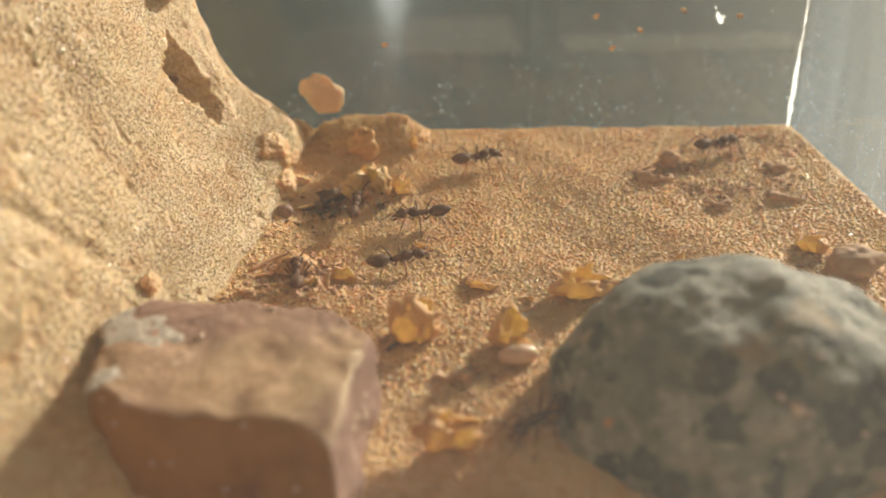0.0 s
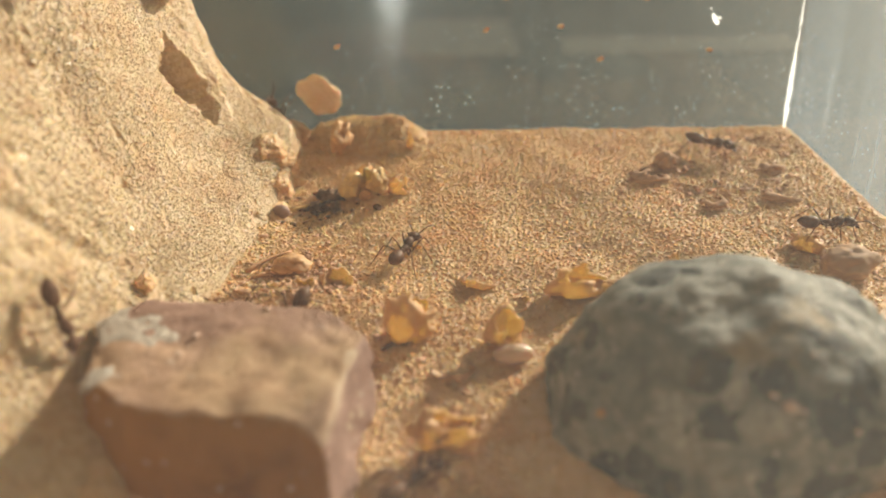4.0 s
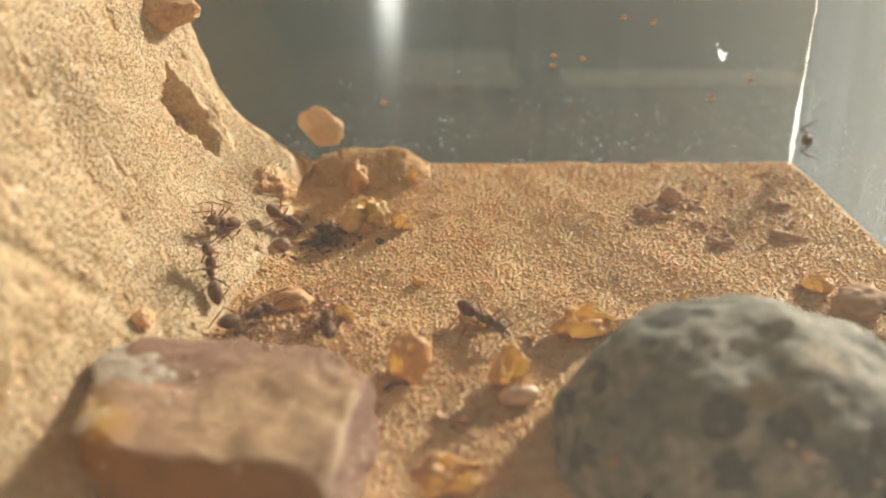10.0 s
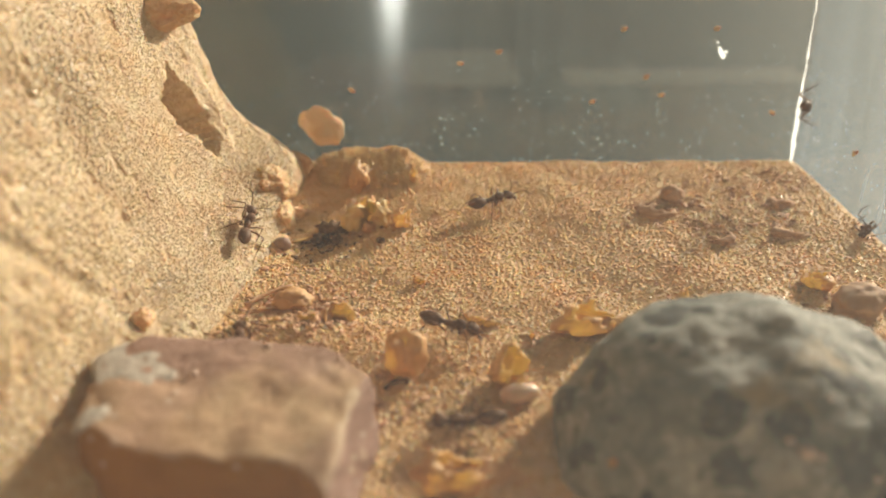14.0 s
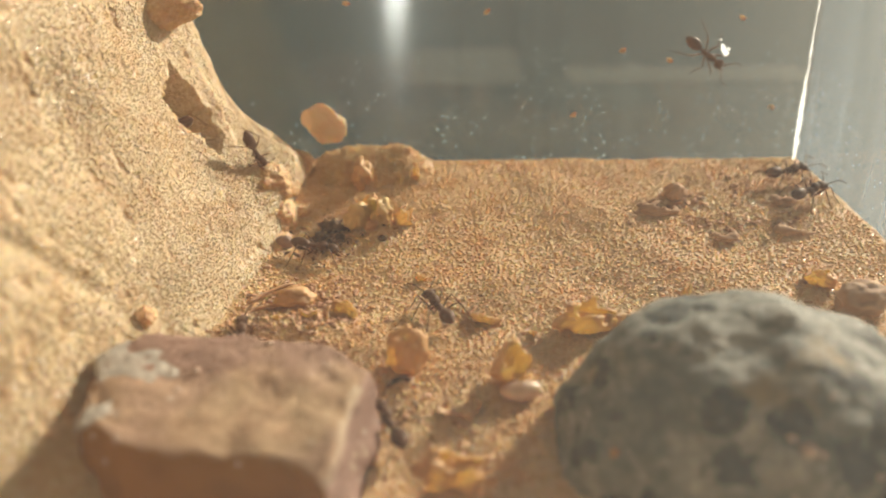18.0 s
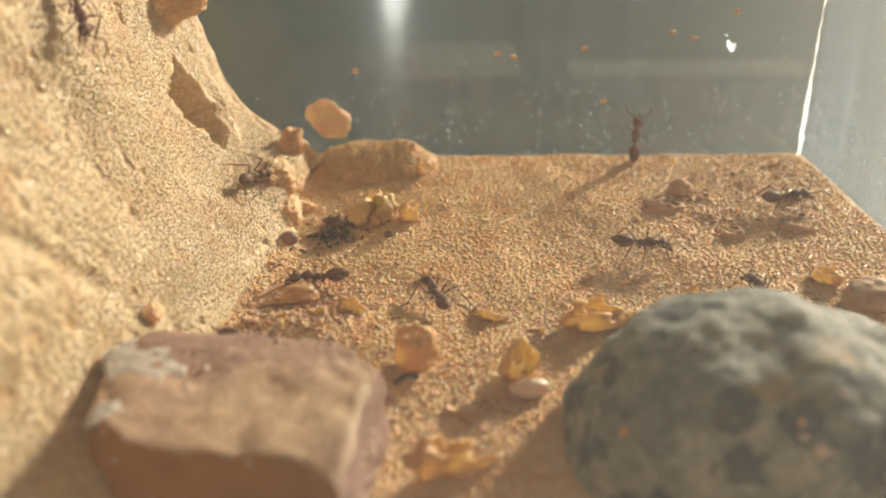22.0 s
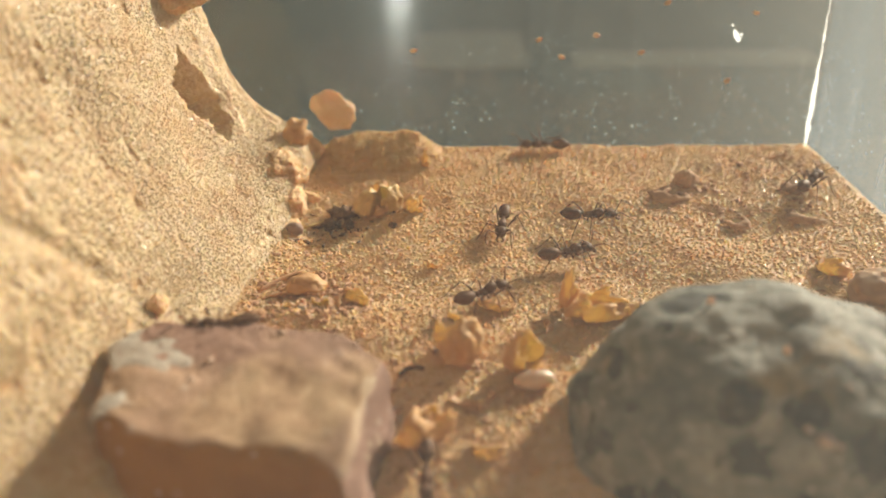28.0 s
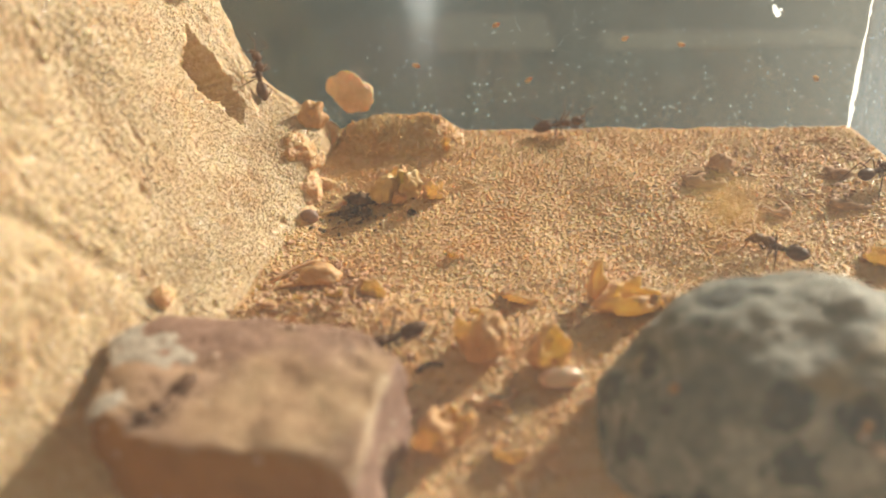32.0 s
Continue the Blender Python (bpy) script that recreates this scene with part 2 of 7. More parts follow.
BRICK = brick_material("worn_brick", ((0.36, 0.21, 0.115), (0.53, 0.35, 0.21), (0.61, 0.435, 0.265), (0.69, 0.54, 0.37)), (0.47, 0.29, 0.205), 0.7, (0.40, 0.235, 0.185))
# darker copy of the brick, its colour standing in for shade on the sides
BRICK_SHADE = brick_material("shaded_brick", ((0.24, 0.105, 0.026), (0.38, 0.182, 0.046), (0.45, 0.23, 0.066), (0.54, 0.34, 0.15)), (0.42, 0.205, 0.055), 0.7)
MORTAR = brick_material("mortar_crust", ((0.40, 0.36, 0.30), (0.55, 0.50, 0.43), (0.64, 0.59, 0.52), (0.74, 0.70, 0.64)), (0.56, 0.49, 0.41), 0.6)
PALE_EDGE = brick_material("pale_edge", ((0.48, 0.36, 0.25), (0.62, 0.48, 0.34), (0.68, 0.54, 0.39), (0.74, 0.62, 0.48)), (0.56, 0.41, 0.29), 0.6)
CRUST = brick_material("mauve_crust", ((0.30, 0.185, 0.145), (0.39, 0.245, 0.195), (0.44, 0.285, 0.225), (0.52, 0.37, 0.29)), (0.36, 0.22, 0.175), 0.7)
ROCK = rock_material()
BACK_PANE = pane_material("dusty_glass", (0.97, 0.99, 0.98), 1.0, 0.040, (420, 420, 16), (0.56, 0.76, 0.86), even=0.02)
SIDE_PANE = pane_material("hazy_glass", (0.95, 0.98, 0.98), 1.0, 0.31, (700, 200, 14), (0.62, 0.79, 0.97), 0.12)
# the last value thickens the film to the right, in place of sun glare
FRONT_PANE = pane_material("front_glass", (0.98, 0.99, 0.99), 0.0, 0.039, (60, 60, 60), (0.68, 0.78, 0.87), 0.75, 0.70)
# white for seal and droplets: the sun's glint is put into the colour
EDGE = plain("glint_white", (0.92, 0.96, 1.0), 0.15, (0.84, 0.92, 0.98), 500, 0.0, 0.0002)
et = EDGE.node_tree
lit = node(et, "ShaderNodeBsdfTranslucent", Color=(0.92, 0.97, 1.0, 1))
half = et.nodes.new("ShaderNodeMixShader")
half.inputs[0].default_value = 0.8
et.links.new(et.nodes["Principled BSDF"].outputs[0], half.inputs[1])
et.links.new(lit.outputs[0], half.inputs[2])
et.links.new(half.outputs[0], et.nodes["Material Output"].inputs[0])
ANT = plain("ant_cuticle", (0.185, 0.098, 0.056), 0.5, (0.12, 0.064, 0.037), 800, 0.0, 0.00005)
ANT_LEG = plain("ant_leg", (0.25, 0.135, 0.075), 0.45, (0.13, 0.068, 0.038), 800, 0.0, 0.00005)
for m in (ANT, ANT_LEG):
    m.node_tree.nodes["Principled BSDF"].inputs["Specular IOR Level"].default_value = 0.15
HUSK = plain("straw_husk", (0.72, 0.41, 0.19), 0.6, (0.58, 0.295, 0.12), 350, 0.0, 0.0003, 0.25)
HUSK_PALE = plain("pale_husk", (0.78, 0.55, 0.25), 0.5, (0.64, 0.40, 0.15), 350, 0.0, 0.0003, 0.2)
HUSK_BROWN = plain("brown_husk", (0.64, 0.40, 0.25), 0.75, (0.52, 0.29, 0.165), 350, 0.0, 0.0003, 0.25)
# tone kept close to the sand's, for low contrast
HUSK_SANDY = plain("sandy_husk", (0.60, 0.40, 0.24), 0.8, (0.48, 0.28, 0.16), 350, 0.0, 0.0003)
RUSSET = plain("russet_litter", (0.60, 0.37, 0.235), 0.8, (0.47, 0.27, 0.16), 400)
DULL_SHELL = plain("dull_shell", (0.34, 0.22, 0.17), 0.6, (0.26, 0.155, 0.115), 500)
LITTER = plain("dark_litter", (0.25, 0.14, 0.07), 0.8, (0.11, 0.06, 0.032), 500)
PUPA = plain("ivory_pupa", (0.74, 0.62, 0.5), 0.35, (0.62, 0.44, 0.32), 300, 0.0, 0.0001, 0.3)
MITE = plain("orange_fly", (0.55, 0.17, 0.05), 0.5, (0.4, 0.1, 0.03), 900)
AMBER_FLY = plain("amber_fly", (0.82, 0.46, 0.13), 0.5, (0.66, 0.32, 0.08), 900, 0.0, 0.0002, 0.4)
TABLE = plain("dark_table_top", (0.008, 0.024, 0.024), 0.6, (0.005, 0.016, 0.017), 9)
TABLE.node_tree.nodes["Principled BSDF"].inputs["Coat Weight"].default_value = 0.14
TABLE.node_tree.nodes["Principled BSDF"].inputs["Coat Roughness"].default_value = 0.19
REFLECTION = plain("grey_reflection", (0.085, 0.090, 0.078), 0.6, (0.070, 0.078, 0.068), 12)

# ---------------------------------------------------------------- lattice noise on arrays
CM = 0.01


def lattice(ix, iy, seed):
    n = (ix.astype(np.int64) * 374761393 + iy.astype(np.int64) * 668265263 + seed * 974634773) & 0x7FFFFFFF
    n = ((n ^ (n >> 13)) * 1274126177) & 0x7FFFFFFF
    return ((n ^ (n >> 16)) & 0xFFFF) / 65535.0


def smooth_noise(x, y, seed=0):
    ix, iy = np.floor(x), np.floor(y)
    fx, fy = x - ix, y - iy
    fx, fy = fx * fx * (3 - 2 * fx), fy * fy * (3 - 2 * fy)
    a, b = lattice(ix, iy, seed), lattice(ix + 1, iy, seed)
    c, d = lattice(ix, iy + 1, seed), lattice(ix + 1, iy + 1, seed)
    return (a + (b - a) * fx) * (1 - fy) + (c + (d - c) * fx) * fy - 0.5


def rough_noise(x, y, seed=0, octaves=4, fall=0.55):
    total, size = 0 * x, 1.0
    for k in range(octaves):
        total, size, x, y = total + size * smooth_noise(x, y, seed + k), size * fall, x * 2.03 + 5.1, y * 2.03 + 9.7
    return total


def grains(x, y, seed=0):
    """Bumps like packed grains, one to each unit cell."""
    best = np.full(np.shape(x), 9.0)
    ix, iy = np.floor(x), np.floor(y)
    for i in (-1, 0, 1):
        for j in (-1, 0, 1):
            cx = ix + i + 0.15 + 0.7 * lattice(ix + i, iy + j, seed)
            cy = iy + j + 0.15 + 0.7 * lattice(ix + i, iy + j, seed + 7)
            lift = 0.35 * lattice(ix + i, iy + j, seed + 13)
            best = np.minimum(best, (x - cx) ** 2 + (y - cy) ** 2 + lift)
    return 0.7 - np.sqrt(best)


# ---------------------------------------------------------------- the two large surfaces, in centimetres
def ground(x, y):
    """Height of the sand, without its grain."""
    z = 0.125 * (y - 10.6) + 0.16 * smooth_noise(x * 0.7 + 3, y * 0.7, 3) * np.clip((16 - y) / 2, 0, 1)
    ridge = np.clip(1 - ((x + 1.45) / 1.20) ** 2, 0, 1) ** 0.8
    z = z + 0.30 * ridge * np.exp(-((y - 15.75) / 0.42) ** 2) * (1 + 0.5 * smooth_noise(x * 2.6, y, 8))
    z = z - 0.22 * np.exp(-((x + 2.3) / 0.9) ** 2 - ((y - 13.4) / 1.0) ** 2)
    z = z + 0.22 * np.exp(-((x + 1.9) / 1.4) ** 2 - ((y - 10.3) / 0.55) ** 2)
    return z


def sand_relief(x, y):
    """Small unevenness of the loose sand."""
    return 0.014 * rough_noise(x * 4, y * 4, 40, 3) + 0.05 * rough_noise(x * 1.3, y * 1.3, 44, 2)


def slope_relief(y, z):
    """Small unevenness of the packed slope, with shallow pits where grains fell out."""
    groove = 0.055 * np.exp(-(((z - 2.75 + 1.29 * (y - 7.88)) / 0.20) ** 2)) * np.clip((9.4 - y) / 0.4, 0, 1)
    dent = 0.15 * np.exp(-(((y - 9.85) / 0.42) ** 2) - ((z - 0.95) / 0.27) ** 2)
    pits = np.clip(smooth_noise(y * 5.5, z * 5.5, 91) - 0.27, 0, 1)
    return 0.024 * rough_noise(y * 3.6, z * 3.6, 60, 5, 0.62) + 0.05 * smooth_noise(y * 0.9, z * 1.2, 66) - 0.25 * pits - groove - dent


def foot(y):
    return -3.16 + 0.082 * (y - 10.75) - 0.015 * np.clip(10 - y, 0, 9) ** 2


def face(y, z):
    """How far to the side the packed slope stands at a depth and height, without its grain."""
    up = z - 0.125 * (y - 10.6)
    x = foot(y) - 0.34 * up - 0.012 * np.clip(up - 2.5, 0, 9) ** 2 + 0.10 * np.exp(-np.clip(up, -1, 9) / 0.35)
    x = x + 0.32 * np.exp(-(((up - 0.7) / 0.7) ** 2)) * np.clip((y - 13.4) / 1.2, 0, 1)  # rubble at the back end, sized to fit the outline in view
    x = x + 0.28 * smooth_noise(y * 0.55 + 2, z * 0.6, 21) + 0.12 * smooth_noise(y * 1.5, z * 1.5 + 4, 22)
    return x


def push_from_camera(x, y, z):
    """Places on the slope, from the plain profile of face() pushed away from the camera with height, to fit the view.
    """
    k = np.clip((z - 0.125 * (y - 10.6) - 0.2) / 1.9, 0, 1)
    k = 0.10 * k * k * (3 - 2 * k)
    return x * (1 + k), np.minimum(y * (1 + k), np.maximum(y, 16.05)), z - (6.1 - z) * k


def back_end(z):
    return 14.15 + 1.9 * np.exp(-np.clip(z - 0.7, -0.3, 9) / 0.75)


# ---------------------------------------------------------------- mesh helpers
def grid_mesh(name, points, mat, smooth=True):
    """A sheet from an array of points, rows by columns."""
    rows, cols = points.shape[:2]
    k = np.arange(rows * cols).reshape(rows, cols)
    quads = np.stack([k[:-1, :-1], k[:-1, 1:], k[1:, 1:], k[1:, :-1]], -1).reshape(-1, 4)
    me = bpy.data.meshes.new(name)
    me.from_pydata(points.reshape(-1, 3).tolist(), [], quads.tolist())
    me.polygons.foreach_set("use_smooth", [smooth] * len(me.polygons))
    me.materials.append(mat)
    return me


def part(name, bm, mat, parent=None, label="", smooth=True):
    me = bpy.data.meshes.new(name)
    bm.to_mesh(me)
    bm.free()
    me.polygons.foreach_set("use_smooth", [smooth] * len(me.polygons))
    me.materials.append(mat)
    ob = new(name, me)
    ob.parent = parent
    return tagged(ob, label)


def slab(lo, hi, bevel=0.0):
    bm = bmesh.new()
    m = Matrix.Translation([(a + b) / 2 for a, b in zip(lo, hi)]) @ Matrix.Diagonal([*(b - a for a, b in zip(lo, hi)), 1])
    bmesh.ops.create_cube(bm, size=1, matrix=m)
    if bevel:
        bmesh.ops.bevel(bm, geom=bm.edges[:], offset=bevel, segments=2, affect="EDGES", profile=0.6)
    return bm


def ball(centre, radii, turn=(0, 0, 0), fine=2, lump=0.0, seed=0.0, scale=3.0, into=None):
    bm = into or bmesh.new()
    m = Matrix.Translation(centre) @ Euler([radians(a) for a in turn]).to_matrix().to_4x4()
    made = bmesh.ops.create_icosphere(bm, subdivisions=fine, radius=1)["verts"]
    for v in made:
        grow = 1 + lump * noise.noise(v.co * scale + Vector((seed, seed * 1.7, 0)))
        v.co = m @ Vector([c * r * grow for c, r in zip(v.co, radii)])
    return bm


def tube(bm, path, radii, sides=6):
    """A tapered tube along points."""
    rings = []
    for k, p in enumerate(path):
        ahead = (path[min(k + 1, len(path) - 1)] - path[max(k - 1, 0)]).normalized()
        side = ahead.cross(Vector((0, 0, 1)) if abs(ahead.z) < 0.9 else Vector((1, 0, 0))).normalized()
        up = side.cross(ahead)
        rings.append([bm.verts.new(p + radii[k] * (math.cos(a) * side + math.sin(a) * up)) for a in np.arange(sides) * 2 * math.pi / sides])
    for a, b in zip(rings, rings[1:]):
        for i in range(sides):
            bm.faces.new((a[i], a[(i + 1) % sides], b[(i + 1) % sides], b[i]))
    bm.faces.new(rings[0][::-1])
    bm.faces.new(rings[-1])
    return bm


# ---------------------------------------------------------------- table, floor and what lies beyond the glass
tagged(part("floor", slab((-30, -30, -0.80), (30, 30, -0.78)), plain("grey_floor", (0.2, 0.19, 0.17), 0.7, None, 4)), "plain grey floor below the table", "floor", kind="structure")
table = tagged(new("table"), "dark grey-green table with a satin top", "table")
part("table_top", slab((-0.75, -0.45, -0.040), (0.95, 1.35, -0.0150), 0.002), TABLE, table, smooth=False)
for lx, ly in ((-0.70, -0.40), (0.90, -0.40), (-0.70, 1.30), (0.90, 1.30)):
    part("leg", slab((lx - 0.025, ly - 0.025, -0.78), (lx + 0.025, ly + 0.025, -0.040), 0.003), TABLE, table, smooth=False)
# flat sheets put in for pale reflections in the back pane
for lo, hi in (((-0.014, 0.312, -0.015), (0.028, 0.375, -0.0148)), ((0.045, 0.312, -0.015), (0.135, 0.338, -0.0148))):
    tagged(part("sheet_of_paper", slab(lo, hi), REFLECTION, smooth=False), "flat grey sheet on the dark table, standing in for a pale reflection", "paper", "papers on the table")

# unseen far, near and side walls and ceiling, added to shape the light; the sunny side is open
WALL = plain("grey_wall", (0.066, 0.086, 0.088), 0.8, (0.054, 0.072, 0.074), 3)
# reflector colour: bounces warm light into the shaded sides
BOUNCE_WALL = plain("bounce_wall", (0.52, 0.35, 0.20), 0.8, (0.46, 0.30, 0.17), 3)
for name, lo, hi, label in (("wall_far", (-1.7, 2.60, -0.78), (1.55, 2.70, 1.75), "unseen dim grey wall beyond the table, added to keep reflections dark"), ("wall_near", (-1.7, -1.50, -0.78), (2.6, -1.40, 1.75), "unseen tan wall behind the table, added to bounce warm light"),
                            ("wall_side", (-1.80, -1.50, -0.78), (-1.70, 2.70, 1.75), "unseen dim grey side wall, added to hold back sky light")):
    tagged(part(name, slab(lo, hi), BOUNCE_WALL if name == "wall_near" else WALL, smooth=False), label, "wall", kind="structure")
tagged(part("ceiling", slab((-1.8, -1.5, 1.75), (2.6, 0.35, 1.85)), plain("white_ceiling", (0.7, 0.7, 0.68), 0.8, None, 3), smooth=False), "unseen white ceiling, added to hold back sky light", "ceiling", kind="structure")
# unseen lamp, added so that its reflection makes the bright streak
glow, gt, gb = material("lamp_glow")
gb.inputs["Emission Color"].default_value, gb.inputs["Emission Strength"].default_value = (1.0, 0.96, 0.88, 1), 150.0
wall_lamp = tagged(new("wall_lamp"), "unseen glowing globe added for its streak on the table top", "lamp")
part("globe", ball((-0.15, 2.50, 0.255), (0.026, 0.026, 0.026), fine=3), glow, wall_lamp)
bm = bmesh.new()
part("bracket", tube(bm, [Vector((-0.15, 2.60, 0.255)), Vector((-0.15, 2.53, 0.255))], [0.012, 0.012], 10), WALL, wall_lamp)

# ---------------------------------------------------------------- the glass tank
tank = tagged(new("glass_tank"), "small glass tank with dusty panes and clear sealed corners", "tank")
tank.location = (0, 0, -0.015)


def pane(name, a, b, z0, z1, thick, mat, label):
    """An upright pane between two points of the plan; its thickness lies to the left of the way from a to b."""
    a, b = Vector(a), Vector(b)
    way = (b - a).normalized()
    out = Vector((-way.y, way.x)) * thick
    bm = bmesh.new()
    low = [bm.verts.new((p.x, p.y, z0)) for p in (a, b, b + out, a + out)]
    high = [bm.verts.new((p.x, p.y, z1)) for p in (a, b, b + out, a + out)]
    bm.faces.new(low[::-1])
    bm.faces.new(high)
    for i in range(4):
        bm.faces.new((low[i], low[(i + 1) % 4], high[(i + 1) % 4], high[i]))
    bmesh.ops.recalc_face_normals(bm, faces=bm.faces[:])
    bmesh.ops.translate(bm, verts=bm.verts[:], vec=(0, 0, 0.015))
    ob = part(name, bm, mat, tank, label, smooth=False)
    ob.visible_shadow = False
    return ob


TOP = 0.12
pane("back_pane", (-0.12, 0.1612), (0.0676, 0.1612), -0.012, TOP, 0.003, BACK_PANE, "dusty clear back pane with specks and vertical smears")
pane("side_pane", (0.0863, 0.0358), (0.0682, 0.1612), -0.012, TOP, -0.003, SIDE_PANE, "sunlit hazy side pane filmed with dust")
pane("front_pane", (-0.12, 0.0350), (0.0863, 0.0350), -0.012, TOP, -0.003, FRONT_PANE, "thin clear front pane with a faint film of dust and painted glare")
pane("far_side_pane", (-0.1205, 0.0350), (-0.1205, 0.1642), -0.012, TOP, 0.003, BACK_PANE, "dusty clear side pane")
part("base_pane", slab((-0.1235, 0.0320, 0.0), (0.0885, 0.1645, 0.003)), BACK_PANE, tank, smooth=False)
bead = bmesh.new()
rnd = random.Random(5)
tube(bead, [Vector((0.0672 + rnd.uniform(-1, 1) * 0.0001, 0.1606, 0.0052 + 0.001 * k)) for k in range(112)],
     [0.00005 + 0.00008 * rnd.random() + 0.00034 * math.exp(-(((k - 9) / 7) ** 2)) + 0.00015 * (k % 17 == 5) for k in range(112)], 10)
for k in range(16):  # lumps along the bead, added for the sun to glint on
    z = 0.006 + 0.0009 * k + rnd.uniform(0, 0.0005)
    ball((0.0671 + rnd.uniform(-2, 2) * 0.0001, 0.1601, z), (0.00022, 0.0002, 0.0006), (rnd.uniform(-30, 30), rnd.uniform(-20, 20), 0), 2, 0.3, k, into=bead)
bmesh.ops.translate(bead, verts=bead.verts[:], vec=(0, 0, 0.015))
part("corner_seal", bead, EDGE, tank, "bead of clear sealant, its sun glint painted white").visible_shadow = False

# ---------------------------------------------------------------- sand
xs, ys = np.arange(-4.9, 8.65, 0.029), np.arange(3.62, 16.115, 0.029)
gx, gy = np.meshgrid(xs, ys)
edge = 6.76 + (16.1 - gy) * 0.1443
gx = np.minimum(gx, edge)
gz = ground(gx, gy)
fine = 0.012 * grains(gx / 0.075, gy / 0.075, 31) + sand_relief(gx, gy)
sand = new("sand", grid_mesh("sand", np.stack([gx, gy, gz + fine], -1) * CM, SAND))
tagged(sand, "coarse pale ochre sand strewn with husks", "sand", kind="structure")
tagged(part("sand_bed", slab((-0.119, 0.036, -0.0118), (0.066, 0.160, -0.0105)), SAND, smooth=False), "deep layer of ochre sand", "sand", kind="structure")

# the packed slope: across it rows of height, along it from the front to the back end and round it
HOLE_Z = (1.76, 1.8, 1.9, 2.02, 2.1, 2.27, 2.44, 2.68, 2.8, 2.93, 3.05, 3.2, 3.31, 3.36)
HOLE_NEAR = (13.12, 13.08, 13.03, 12.95, 12.88, 12.72, 12.48, 12.27, 12.24, 12.25, 12.38, 12.70, 12.82, 12.86)
HOLE_FAR = (13.12, 13.14, 13.22, 13.26, 13.28, 13.29, 13.28, 13.20, 13.16, 13.11, 13.06, 12.98, 12.90, 12.86)
zs = np.arange(-0.9, 7.4, 0.030)
su = np.linspace(0, 1, 470)
wall = []
for z in zs:
    end = back_end(z) - 0.15
    split = 0.88
    y = np.where(su < split, 3.65 + (end - 3.65) * (su / split) ** 0.85, end)
    x = face(y, z)
    curl = np.clip((su - split) / (1 - split), 0, 1)
    turn = np.clip(curl / 0.45, 0, 1) * radians(78)
    far = np.clip((curl - 0.45) / 0.55, 0, 1)
    x = np.where(curl > 0, face(end, z) - 0.42 * (1 - np.cos(turn)) - far * 3.2 * math.sin(radians(78)), x)
    y = np.where(curl > 0, end + 0.42 * np.sin(turn) + far * 3.2 * math.cos(radians(78)) * 0.4, np.minimum(y, 15.95))
    y = np.minimum(y, 16.05)
    grain = 0.012 * grains(y / 0.075, z / 0.075, 51) + slope_relief(y, z)
    if HOLE_Z[0] < z < HOLE_Z[-1]:
        near, far_side = np.interp(z, HOLE_Z, HOLE_NEAR), np.interp(z, HOLE_Z, HOLE_FAR)
        wobble = 0.22 * rough_noise(z * 5 + 0 * y, y * 5, 71, 3)
        inside = np.clip((np.minimum(y - near, far_side - y) + wobble) / 0.13, 0, 1)
    else:
        inside = 0 * y
    y = y + 0.30 * inside**1.5
    grain = grain - 1.5 * inside**1.2
    rim = np.exp(-(((y - 13.52) / 0.14) ** 2) - ((z - 2.35) / 0.55) ** 2)
    grain = grain + 0.10 * rim * (curl == 0)
    wall.append(np.stack(push_from_camera(x + grain, y, np.full_like(x, z) + 0.3 * grain), -1))
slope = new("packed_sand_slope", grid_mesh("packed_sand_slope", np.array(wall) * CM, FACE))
tagged(slope, "steep slope of packed yellow sand with a burrow hole", "sand slope", kind="structure")


def scatter(name, spots, mat, size, seed, label, flat=(1.0, 1.0, 0.6)):
    """Many loose grains in one mesh."""
    r = np.random.RandomState(seed)
    phi = (1 + 5**0.5) / 2
    base = np.array([(-1, phi, 0), (1, phi, 0), (-1, -phi, 0), (1, -phi, 0), (0, -1, phi), (0, 1, phi), (0, -1, -phi), (0, 1, -phi), (phi, 0, -1), (phi, 0, 1), (-phi, 0, -1), (-phi, 0, 1)]) / 1.9
    tris = np.array([(0, 11, 5), (0, 5, 1), (0, 1, 7), (0, 7, 10), (0, 10, 11), (1, 5, 9), (5, 11, 4), (11, 10, 2), (10, 7, 6), (7, 1, 8), (3, 9, 4), (3, 4, 2), (3, 2, 6), (3, 6, 8), (3, 8, 9), (4, 9, 5), (2, 4, 11), (6, 2, 10), (8, 6, 7), (9, 8, 1)])
    n = len(spots)
    s = size[0] + (size[1] - size[0]) * r.rand(n, 1, 1) ** 2
    v = base[None] * s * r.uniform(0.65, 1.25, (n, 12, 3)) * r.uniform(0.7, 1.2, (n, 1, 3)) * np.array(flat) + np.array(spots)[:, None]
    f = tris[None] + 12 * np.arange(n)[:, None, None]
    me = bpy.data.meshes.new(name)
    me.from_pydata((v.reshape(-1, 3) * CM).tolist(), [], f.reshape(-1, 3).tolist())
    me.polygons.foreach_set("use_smooth", [True] * len(me.polygons))
    me.materials.append(mat)
    return tagged(new(name, me), label, "sand grains", kind="stuff")


def packed(a0, a1, b0, b1, pitch, seed):
    """Spots of a closely packed layer: staggered rows, shaken."""
    r = np.random.RandomState(seed)
    a, b = np.meshgrid(np.arange(a0, a1, pitch), np.arange(b0, b1, pitch * 0.87))
    a = a + 0.5 * pitch * (np.arange(len(a)) % 2)[:, None]
    return (a + pitch * r.uniform(-0.42, 0.42, a.shape)).ravel(), (b + pitch * r.uniform(-0.42, 0.42, a.shape)).ravel()


